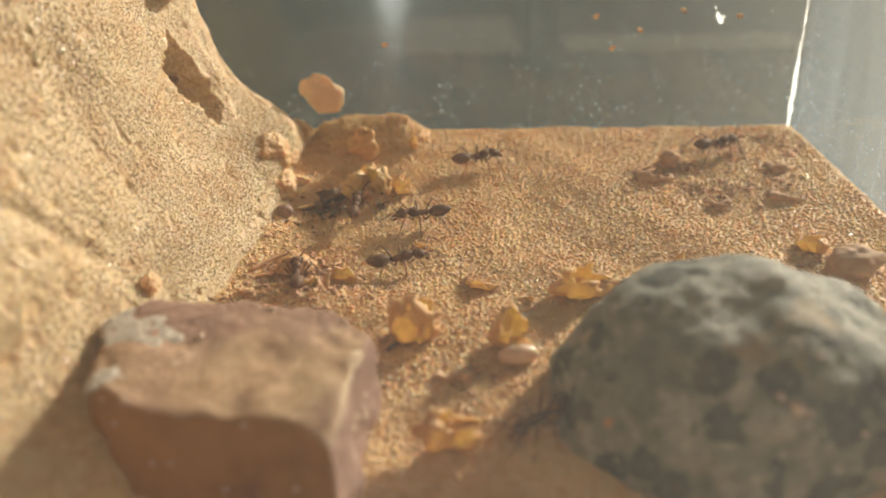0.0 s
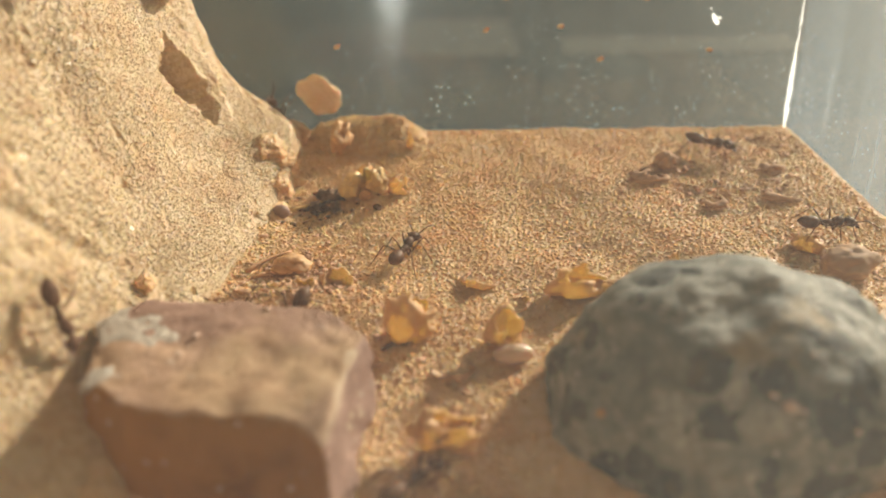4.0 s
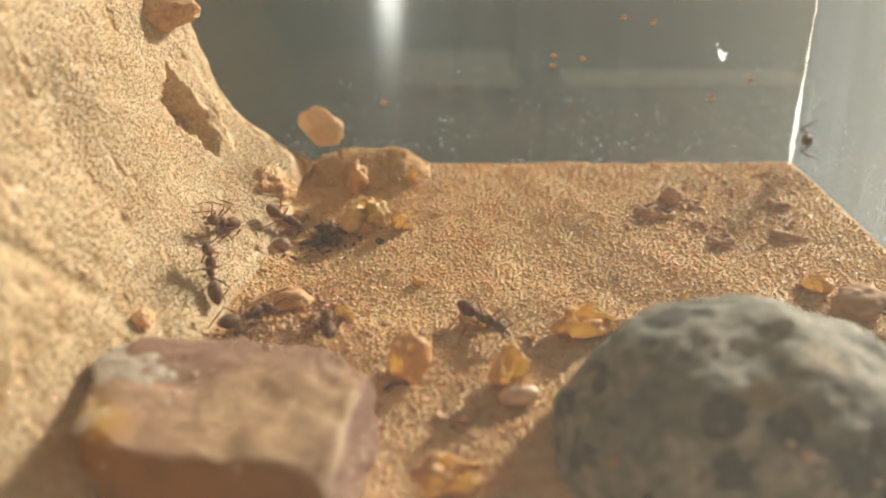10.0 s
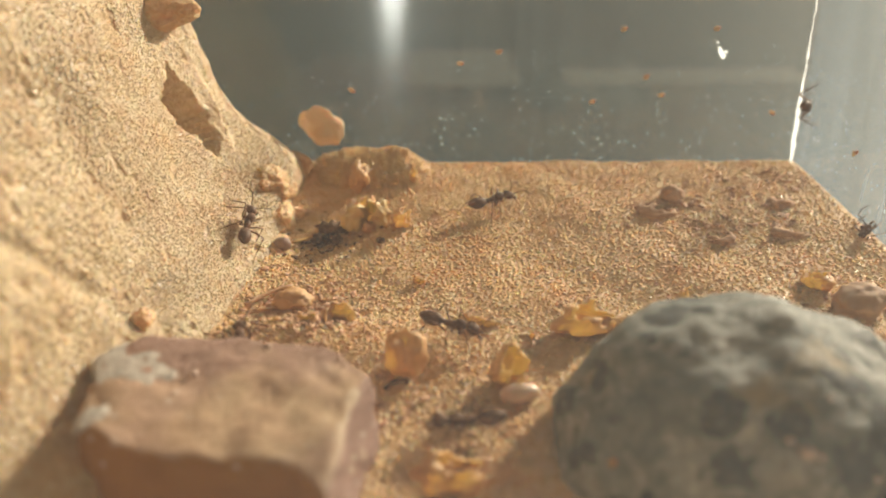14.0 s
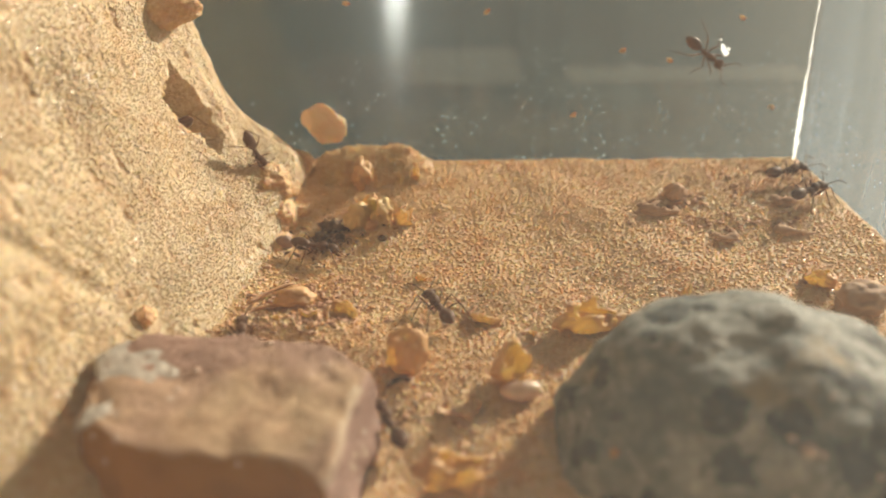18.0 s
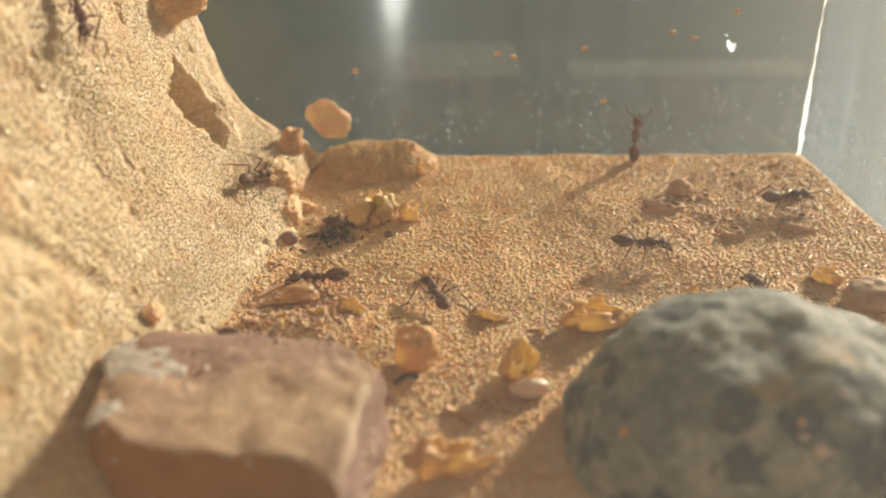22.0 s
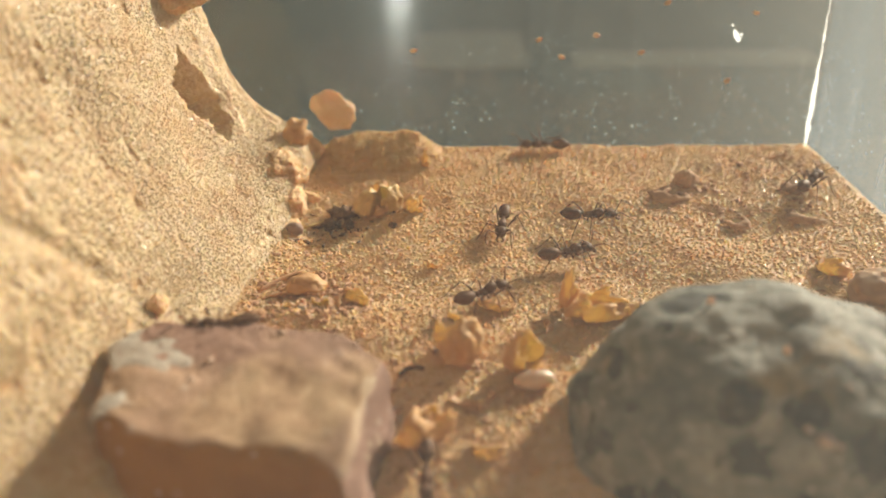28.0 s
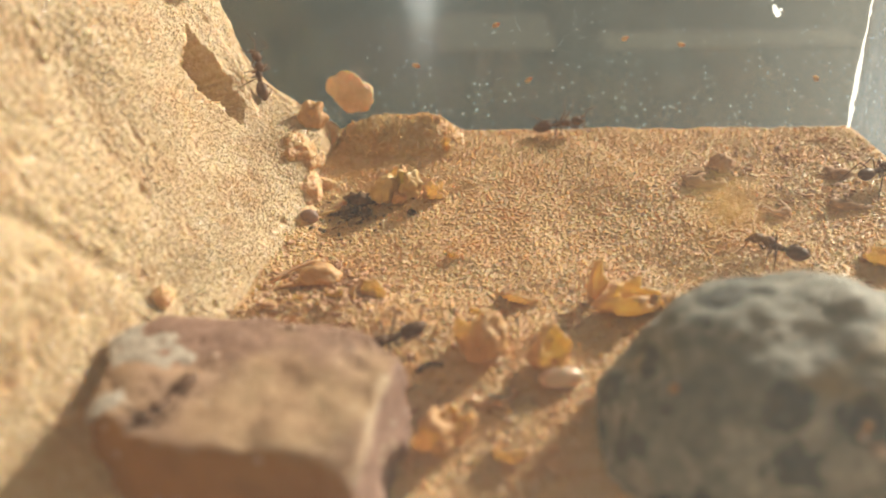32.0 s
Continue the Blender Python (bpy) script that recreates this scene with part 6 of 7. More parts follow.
    mid = [
        (0, pose(-0.00662, 0.11272, 0.00098, 6.3, -4.4, 12.0)),
        (0.5, pose(-0.00639, 0.11277, 0.00102, 6.3, -4.4, 12.1)),
        (1, pose(-0.00650, 0.11291, 0.00102, 6.3, -4.4, 12.2)),
        (1.5, pose(-0.00615, 0.11401, 0.00117, 4.9, -5.8, 29.8)),
        (2, pose(-0.00392, 0.11430, 0.00132, 3.8, -5.5, 38.6)),
        (2.5, pose(-0.00456, 0.11573, 0.00147, 2.8, -6.2, 51.9)),
        (3, pose(-0.00490, 0.11590, 0.00147, 1.4, -6.7, 64.7)),
        (3.5, pose(-0.00479, 0.11554, 0.00143, 1.6, -6.7, 62.1)),
        (5.5, pose(-0.00832, 0.11506, 0.00112, -1.9, -8.2, 87.3)),
        (6, pose(-0.00899, 0.10935, 0.00064, -2.5, -4.3, 88.3)),
        (6.25, pose(-0.00840, 0.10878, 0.00096, 2.3, -4.0, 19.6)),
        (6.5, pose(-0.00782, 0.10821, 0.00074, 3.9, 0.6, -48.9)),
        (7, pose(-0.00630, 0.10821, 0.00076, 4.2, 1.3, -53.2)),
        (7.5, pose(-0.00608, 0.10668, 0.00082, 2.5, 0.1, -48.9)),
        (8, pose(-0.00418, 0.10777, 0.00076, 4.3, -1.0, -12.1)),
        (8.5, pose(0.00180, 0.11050, 0.00100, 5.4, -3.6, 32.4)),
        (9, pose(0.00168, 0.11086, 0.00104, 4.0, -5.1, 50.5)),
        (9.5, pose(0.00269, 0.11089, 0.00106, 6.6, -0.1, -0.4)),
        (10, pose(0.00543, 0.10640, 0.00043, 4.4, 5.6, -44.9)),
        (10.2, pose(0.00476, 0.10507, 0.00038, 7.3, -0.9, 21.5)),
        (10.5, pose(0.00408, 0.10374, 0.00025, 2.5, -6.1, 88.2)),
        (11, pose(0.00238, 0.10039, -0.00003, 4.9, -6.0, 82.8)),
        (11.5, pose(0.00345, 0.10386, 0.00028, 5.7, -2.6, 45.4)),
        (12, pose(0.00404, 0.10336, 0.00019, 6.2, -2.6, 45.1)),
        (12.5, pose(0.00403, 0.10303, 0.00018, 5.8, -3.5, 54.8)),
        (13, pose(0.00256, 0.10064, -0.00002, 5.9, -4.7, 70.3)),
        (13.5, pose(0.00207, 0.10323, 0.00034, 5.6, 0.7, 20.2)),
        (14, pose(0.00104, 0.10413, 0.00050, 3.3, 3.5, -23.7)),
        (14.5, pose(0.00105, 0.10432, 0.00052, 3.4, 3.4, -24.0)),
        (16.5, pose(0.00131, 0.10710, 0.00070, 1.9, 5.2, -65.1)),
        (17, pose(0.00054, 0.10685, 0.00070, 1.9, 4.9, -65.0)),
        (17.5, pose(0.00028, 0.10787, 0.00076, 2.8, 4.9, -60.9)),
        (17.7, pose(-0.00017, 0.10799, 0.00086, 5.4, 0.1, -2.3)),
        (17.8, pose(-0.00063, 0.10811, 0.00088, 2.6, -4.6, 56.3)),
        (18, pose(-0.00108, 0.10823, 0.00080, -2.9, -4.7, 115.2)),
        (18.5, pose(-0.00201, 0.11045, 0.00096, -4.4, -4.7, 119.2)),
        (19, pose(-0.00522, 0.11211, 0.00100, -6.7, -2.9, 132.9)),
        (19.5, pose(-0.00039, 0.10876, 0.00083, 0.1, -6.0, 84.5)),
        (20, pose(0.00060, 0.10675, 0.00067, 0.5, -5.2, 89.6)),
        (20.5, pose(0.00000, 0.10591, 0.00062, 2.0, -4.1, 72.2)),
        (21, pose(-0.00103, 0.10590, 0.00067, 4.1, -0.3, 9.1)),
        (21.5, pose(-0.00142, 0.10714, 0.00072, 4.7, -0.3, -1.1)),
        (21.8, pose(-0.00193, 0.10913, 0.00095, 1.7, -5.1, 55.1)),
        (22, pose(-0.00244, 0.11112, 0.00105, -4.0, -5.2, 111.6)),
        (22.5, pose(-0.00225, 0.11098, 0.00102, -3.9, -5.3, 111.5)),
        (23, pose(-0.00230, 0.11083, 0.00100, -4.1, -5.1, 113.7)),
        (23.5, pose(-0.00232, 0.11150, 0.00109, -3.6, -5.5, 108.1)),
        (24, pose(-0.00115, 0.11042, 0.00098, 2.8, -5.8, 55.4)),
        (24.5, pose(0.00243, 0.10919, 0.00080, 5.6, -3.5, 31.7)),
        (25, pose(0.00476, 0.10878, 0.00075, 7.0, 0.0, -0.4)),
        (25.5, pose(0.00509, 0.10888, 0.00076, 6.8, -2.0, 16.2)),
        (27.5, pose(0.00443, 0.11010, 0.00093, 4.8, -4.9, 43.7)),
        (28, pose(0.00361, 0.10892, 0.00080, 5.7, -3.5, 31.4)),
        (28.5, pose(0.00393, 0.10958, 0.00088, 6.2, -2.9, 24.1)),
        (29, pose(0.00316, 0.10858, 0.00075, 6.0, -2.7, 24.4)),
        (29.5, pose(0.00307, 0.10624, 0.00056, 1.7, -5.8, 82.7)),
        (30, pose(0.00403, 0.10351, 0.00024, 0.5, -6.7, 107.6)),
        (30.5, pose(0.00088, 0.10765, 0.00075, 4.9, -2.9, 32.5)),
        (30.7, pose(-0.00050, 0.10606, 0.00076, 2.8, -5.1, 86.1)),
        (30.8, pose(-0.00188, 0.10447, 0.00075, -0.3, -4.7, 139.8)),
        (31, pose(-0.00326, 0.10289, 0.00078, -1.8, -2.1, -166.7)),
        (31.5, pose(-0.01072, 0.09945, 0.00102, -11.2, -0.2, -142.9)),
        (32, pose(-0.01105, 0.09719, -0.00008, -18.8, 5.7, -152.2)),
    ]
    near = [
        (0, pose(0.01123, 0.07946, -0.00276, -6.9, 8.4, -141.6)),
        (0.5, pose(0.00334, 0.07494, -0.00406, -10.8, 1.8, 176.9)),
        (1, pose(0.00384, 0.07483, -0.00407, -10.8, 2.0, 176.7)),
        (1.5, pose(0.00011, 0.07600, -0.00397, -10.8, -0.1, 179.3)),
        (2, pose(-0.00408, 0.07204, -0.00437, -8.8, -4.3, -175.8)),
        (2.33, pose(-0.00337, 0.07210, -0.00440, -7.1, 5.1, -117.1)),
        (2.67, pose(-0.00266, 0.07215, -0.00445, 1.8, 8.4, -57.3)),
        (3, pose(-0.00195, 0.07221, -0.00458, 9.3, 2.4, 2.0)),
        (3.5, pose(-0.00239, 0.07144, -0.00461, 9.2, -0.9, 27.1)),
        (5.5, pose(-0.00388, 0.07032, -0.00461, 4.9, -8.1, 91.9)),
        (6, pose(-0.00445, 0.07397, -0.00404, 4.5, -8.8, 88.2)),
        (6.5, pose(-0.00319, 0.08135, -0.00287, -2.4, -8.1, 106.2)),
        (7, pose(-0.00551, 0.08868, -0.00188, -1.7, -8.7, 99.5)),
        (7.5, pose(-0.00644, 0.09709, -0.00032, -2.5, -15.0, 116.1)),
        (8, pose(-0.00732, 0.09979, 0.00087, -4.3, -7.4, 173.1)),
        (9, pose(-0.01432, 0.10465, 0.00140, 5.7, -1.4, -177.5)),
        (9.7, pose(-0.01512, 0.10268, 0.00206, 3.3, 7.8, 124.7)),
        (10.4, pose(-0.01593, 0.10071, 0.00161, -5.8, 10.5, 65.6)),
        (11.1, pose(-0.01674, 0.09874, 0.00355, -12.9, 4.2, 7.1)),
        (11.3, pose(-0.00652, 0.09994, 0.00048, -8.5, 3.4, 6.0)),
        (11.5, pose(0.00369, 0.10114, -0.00004, -4.0, 2.7, 4.8)),
        (11.7, pose(0.01390, 0.10235, -0.00044, 0.5, 2.1, 3.6)),
        (11.9, pose(0.02412, 0.10355, -0.00031, 4.9, 1.6, 2.3)),
        (12.1, pose(0.02376, 0.10289, -0.00038, 3.3, -3.6, 61.7)),
        (12.2, pose(0.02340, 0.10223, -0.00045, -2.0, -4.8, 121.4)),
        (12.4, pose(0.02304, 0.10158, -0.00050, -5.7, -0.9, -179.0)),
        (12.6, pose(0.01644, 0.09697, -0.00114, -6.6, 0.2, 179.2)),
        (13, pose(0.01518, 0.09886, -0.00097, -6.9, -4.4, 148.7)),
        (13.2, pose(0.01411, 0.09946, -0.00089, -8.5, 1.8, -165.0)),
        (13.5, pose(0.01093, 0.09424, -0.00121, -4.6, 0.7, -148.9)),
        (14, pose(0.00272, 0.08577, -0.00217, -7.2, 2.5, -175.5)),
        (14.5, pose(-0.00267, 0.08433, -0.00247, -6.7, 3.7, -153.1)),
        (15.5, pose(-0.00546, 0.07714, -0.00348, -7.3, 4.9, -129.8)),
        (16.5, pose(-0.00645, 0.06934, -0.00449, -8.2, 6.1, -102.8)),
        (16.8, pose(-0.00636, 0.07135, -0.00417, -10.5, -2.1, -157.0)),
        (17.2, pose(-0.00626, 0.07336, -0.00392, -5.1, -8.7, 148.5)),
        (17.5, pose(-0.00616, 0.07537, -0.00373, 3.4, -8.1, 93.2)),
        (18, pose(-0.00657, 0.08532, -0.00237, -3.6, -6.9, 114.8)),
        (18.2, pose(-0.00925, 0.08165, 0.00311, -2.0, -3.4, 121.1)),
        (18.5, pose(-0.01193, 0.07798, 0.00860, 0.0, -0.0, 127.5)),
        (19, pose(-0.01225, 0.08133, 0.00860, 0.0, -0.0, 110.1)),
        (19.4, pose(-0.01984, 0.08526, 0.00860, 0.0, -0.0, 147.4)),
        (19.8, pose(-0.02491, 0.09056, 0.00860, 0.0, -0.0, 146.9)),
        (20.1, pose(-0.02830, 0.09478, 0.00469, -5.8, -1.7, 125.1)),
        (20.3, pose(-0.03169, 0.09901, 0.00078, -10.5, -5.5, 103.6)),
        (21.1, pose(-0.02937, 0.09875, 0.00068, 2.2, -11.5, 47.7)),
        (21.9, pose(-0.02705, 0.09849, 0.00097, 14.4, -4.5, -8.0)),
        (22.1, pose(-0.02355, 0.09357, 0.00479, 7.6, -1.1, -26.0)),
        (22.3, pose(-0.02006, 0.08864, 0.00860, -0.0, -0.0, -44.3)),
        (22.6, pose(-0.01194, 0.07994, 0.00860, 0.0, 0.0, -53.3)),
        (22.8, pose(-0.00941, 0.08342, 0.00323, 3.7, 1.9, -37.2)),
        (23, pose(-0.00688, 0.08690, -0.00215, 7.9, 2.6, -21.0)),
        (23.5, pose(-0.00490, 0.08564, -0.00228, 7.8, -0.3, -0.7)),
        (24, pose(-0.00470, 0.09810, -0.00060, 5.6, -9.5, 68.2)),
        (24.5, pose(0.00142, 0.10338, 0.00039, 4.6, -2.6, 56.2)),
        (24.8, pose(0.00387, 0.10318, 0.00022, 5.5, 4.2, -8.1)),
        (25, pose(0.00632, 0.10297, -0.00003, -0.3, 7.9, -73.0)),
        (25.2, pose(0.01059, 0.10537, 0.00013, 6.9, 4.5, -21.0)),
        (25.5, pose(0.01486, 0.10777, 0.00048, 8.6, -3.3, 30.2)),
        (26.5, pose(0.02023, 0.11217, 0.00085, 8.8, -1.4, 44.7)),
        (27, pose(0.01934, 0.11290, 0.00105, 5.0, -6.4, 88.4)),
        (27.5, pose(0.01845, 0.11363, 0.00123, -1.3, -7.3, 132.6)),
        (27.8, pose(0.01766, 0.11672, 0.00164, 2.8, -6.3, 74.4)),
        (28, pose(0.01686, 0.11982, 0.00184, 4.2, -2.3, 16.6)),
        (28.1, pose(0.02496, 0.11660, 0.00103, 7.2, -1.7, -8.9)),
        (28.3, pose(0.03307, 0.11339, 0.00067, 9.7, 0.1, -34.4)),
        (28.5, pose(0.04385, 0.11121, 0.00124, 7.2, 1.3, -26.2)),
        (28.7, pose(0.05464, 0.10903, 0.00017, 4.9, 2.8, -18.2)),
        (29.2, pose(0.06386, 0.10542, -0.00006, 4.5, 1.7, -20.5)),
        (29.8, pose(0.06384, 0.10789, 0.00017, 3.2, -4.5, 39.1)),
        (30.4, pose(0.06382, 0.11036, 0.00035, -2.9, -6.4, 99.3)),
        (31, pose(0.06380, 0.11284, 0.00052, -7.6, -2.2, 159.2)),
        (31.5, pose(0.05356, 0.11417, 0.00076, -6.1, -5.2, 153.1)),
        (31.8, pose(0.04481, 0.11587, 0.00181, -1.2, -3.5, 149.5)),
        (32, pose(0.04143, 0.11694, 0.00197, -0.7, -1.2, 133.7)),
    ]
    grub = [
        (0, pose(-0.02540, 0.09486, -0.00053, -3.6, -18.1, 99.3)),
        (19.5, pose(-0.02641, 0.09915, 0.00158, -8.2, -6.3, 101.4)),
        (20.15, pose(-0.02800, 0.10000, 0.00130, 4.1, -12.6, 122.0)),
        (20.5, pose(-0.03310, 0.10903, 0.00430, 32.9, -64.0, 135.6)),
        (21, pose(-0.03266, 0.11794, 0.00507, 55.6, -21.2, 92.0)),
        (21.5, pose(-0.03525, 0.12063, 0.01352, 64.1, -20.0, 97.1)),
        (21.8, pose(-0.03465, 0.12698, 0.01295, 67.9, -6.8, 82.1)),
        (22, pose(-0.03350, 0.13333, 0.01238, 68.1, 6.8, 67.9)),
        (22.5, pose(-0.03022, 0.14297, 0.00834, 66.8, 24.0, 70.1)),
        (22.8, pose(-0.02713, 0.14566, 0.00680, 29.9, 3.5, 78.3)),
        (23, pose(-0.02403, 0.14835, 0.00527, -9.7, -7.7, 97.2)),
        (23.2, pose(-0.02682, 0.14914, 0.00748, 13.8, -30.1, 117.2)),
        (23.5, pose(-0.02961, 0.14993, 0.00969, 34.8, -58.0, 129.8)),
        (23.8, pose(-0.02678, 0.14937, 0.00755, 12.4, -29.8, 117.5)),
        (24, pose(-0.02395, 0.14882, 0.00541, -12.1, -7.4, 97.2)),
        (24.2, pose(-0.02218, 0.14760, 0.00490, 4.0, -10.4, 47.1)),
        (24.5, pose(-0.02040, 0.14638, 0.00439, 16.7, -0.3, -1.6)),
        (25, pose(-0.00870, 0.14587, 0.00468, 11.6, -8.8, 29.6)),
        (25.5, pose(-0.00798, 0.14452, 0.00463, 10.7, -5.0, 14.0)),
        (26.5, pose(-0.00768, 0.14364, 0.00468, 1.2, -10.5, 72.1)),
        (27.5, pose(-0.00739, 0.14275, 0.00447, -8.4, -5.3, 130.4)),
        (27.8, pose(-0.00001, 0.13589, 0.00399, -10.2, 3.5, -164.4)),
        (28, pose(0.00737, 0.12902, 0.00272, -2.9, 8.7, -98.4)),
        (28.3, pose(-0.00200, 0.12190, 0.00213, -6.0, 1.5, -160.9)),
        (28.5, pose(-0.01095, 0.11548, 0.00105, -8.0, 4.0, -166.2)),
        (28.7, pose(-0.01687, 0.11424, 0.00086, -7.0, 1.7, -161.7)),
        (28.8, pose(-0.02007, 0.11138, 0.00094, -5.6, -0.0, 146.9)),
        (28.9, pose(-0.02327, 0.10852, 0.00140, -3.4, -0.0, 95.4)),
        (29, pose(-0.02648, 0.10565, 0.00134, -2.1, 1.7, 43.9)),
        (29.5, pose(-0.02553, 0.10234, 0.00224, -7.6, -2.3, -4.5)),
        (29.7, pose(-0.02618, 0.10159, 0.00188, -8.5, 4.4, 52.3)),
        (29.8, pose(-0.02682, 0.10084, 0.00161, -3.3, 8.9, 109.7)),
        (30, pose(-0.02746, 0.10009, 0.00229, 3.3, 7.0, 167.5)),
        (30.2, pose(-0.02556, 0.09984, 0.00135, 2.2, 1.5, 110.9)),
        (30.3, pose(-0.02366, 0.09959, 0.00133, 6.2, -2.5, 54.3)),
        (30.5, pose(-0.02176, 0.09935, 0.00167, 11.7, -1.3, -2.4)),
        (31, pose(-0.01445, 0.09961, 0.00219, -1.8, 5.3, 9.1)),
        (31.2, pose(-0.01620, 0.09960, 0.00116, 0.4, 3.7, 66.4)),
        (31.3, pose(-0.01890, 0.09620, 0.00480, 0.0, -55.0, -100.0)),
        (31.4, pose(-0.01830, 0.09350, 0.00860, 0.0, -20.0, -105.0)),
        (31.6, pose(-0.01806, 0.09050, 0.00860, 0.0, 0.0, -112.0)),
        (31.8, pose(-0.02342, 0.08400, 0.00930, 0.0, 0.0, -124.0)),
        (32, pose(-0.02880, 0.07050, 0.00930, 0.0, 0.0, -112.0)),
    ]
    last = [
        (0, pose(-0.01070, 0.06276, -0.00536, 2.0, -12.4, 95.3)),
        (23.8, pose(-0.01030, 0.07104, -0.00375, 4.5, -6.7, 94.9)),
        (24.1, pose(-0.00923, 0.07912, -0.00298, 1.4, -7.5, 97.5)),
        (24.5, pose(-0.00815, 0.08721, -0.00210, -1.8, -8.3, 100.3)),
        (24.7, pose(-0.00804, 0.08452, -0.00240, -7.7, -3.9, 158.2)),
        (24.8, pose(-0.00792, 0.08184, -0.00273, -7.1, 3.4, -144.6)),
        (25, pose(-0.00780, 0.07916, -0.00308, -0.6, 6.7, -86.7)),
        (25.5, pose(-0.00831, 0.07247, -0.00382, -6.9, 5.3, -102.0)),
        (25.9, pose(-0.00796, 0.07459, -0.00357, -9.6, -1.4, -159.1)),
        (26.4, pose(-0.00760, 0.07672, -0.00335, -5.4, -7.3, 143.5)),
        (26.8, pose(-0.00725, 0.07884, -0.00313, 1.8, -6.9, 85.6)),
        (27.5, pose(-0.00843, 0.08954, -0.00178, -0.7, -9.7, 93.2)),
        (27.7, pose(-0.00686, 0.08512, -0.00232, -9.4, -5.4, 153.0)),
        (27.8, pose(-0.00530, 0.08070, -0.00294, -10.2, 4.1, -148.3)),
        (28, pose(-0.00373, 0.07627, -0.00373, -2.3, 9.7, -88.7)),
        (28.1, pose(-0.00349, 0.07830, -0.00340, -9.0, 5.1, -144.3)),
        (28.2, pose(-0.00326, 0.08032, -0.00305, -9.0, -3.0, 161.1)),
        (28.3, pose(-0.00303, 0.08234, -0.00274, -2.4, -7.7, 105.8)),
        (28.5, pose(-0.00521, 0.09102, -0.00156, -2.1, -9.9, 102.6)),
        (28.7, pose(-0.00778, 0.09737, -0.00017, -2.8, -16.0, 116.9)),
        (29, pose(-0.01137, 0.09898, 0.00077, -7.9, -12.5, 147.4)),
        (29.2, pose(-0.01061, 0.09848, 0.00033, 8.3, -14.4, 85.8)),
        (29.3, pose(-0.00985, 0.09797, 0.00011, 17.8, -1.6, 26.7)),
        (29.5, pose(-0.00909, 0.09746, -0.00007, 11.7, 13.1, -31.7)),
        (29.7, pose(-0.00753, 0.09674, -0.00037, -0.9, 16.8, -83.9)),
        (29.8, pose(-0.00597, 0.09601, -0.00060, -11.7, 9.5, -135.3)),
        (30, pose(-0.00442, 0.09528, -0.00085, -12.7, -3.2, 175.7)),
        (30.1, pose(-0.00146, 0.09233, -0.00129, -5.1, 8.6, -103.3)),
        (30.2, pose(0.00151, 0.08938, -0.00177, 7.8, 2.7, -21.5)),
        (30.4, pose(0.00814, 0.09064, -0.00136, 2.7, -2.9, 51.0)),
        (30.6, pose(0.01222, 0.09551, -0.00119, 3.8, -3.8, 58.6)),
        (30.9, pose(0.01975, 0.09891, -0.00091, 6.3, -3.6, 27.5)),
        (31, pose(0.02288, 0.09766, -0.00102, 6.6, -0.4, -0.7)),
        (32, pose(0.02410, 0.09766, -0.00097, 6.4, -0.3, -0.5)),
    ]
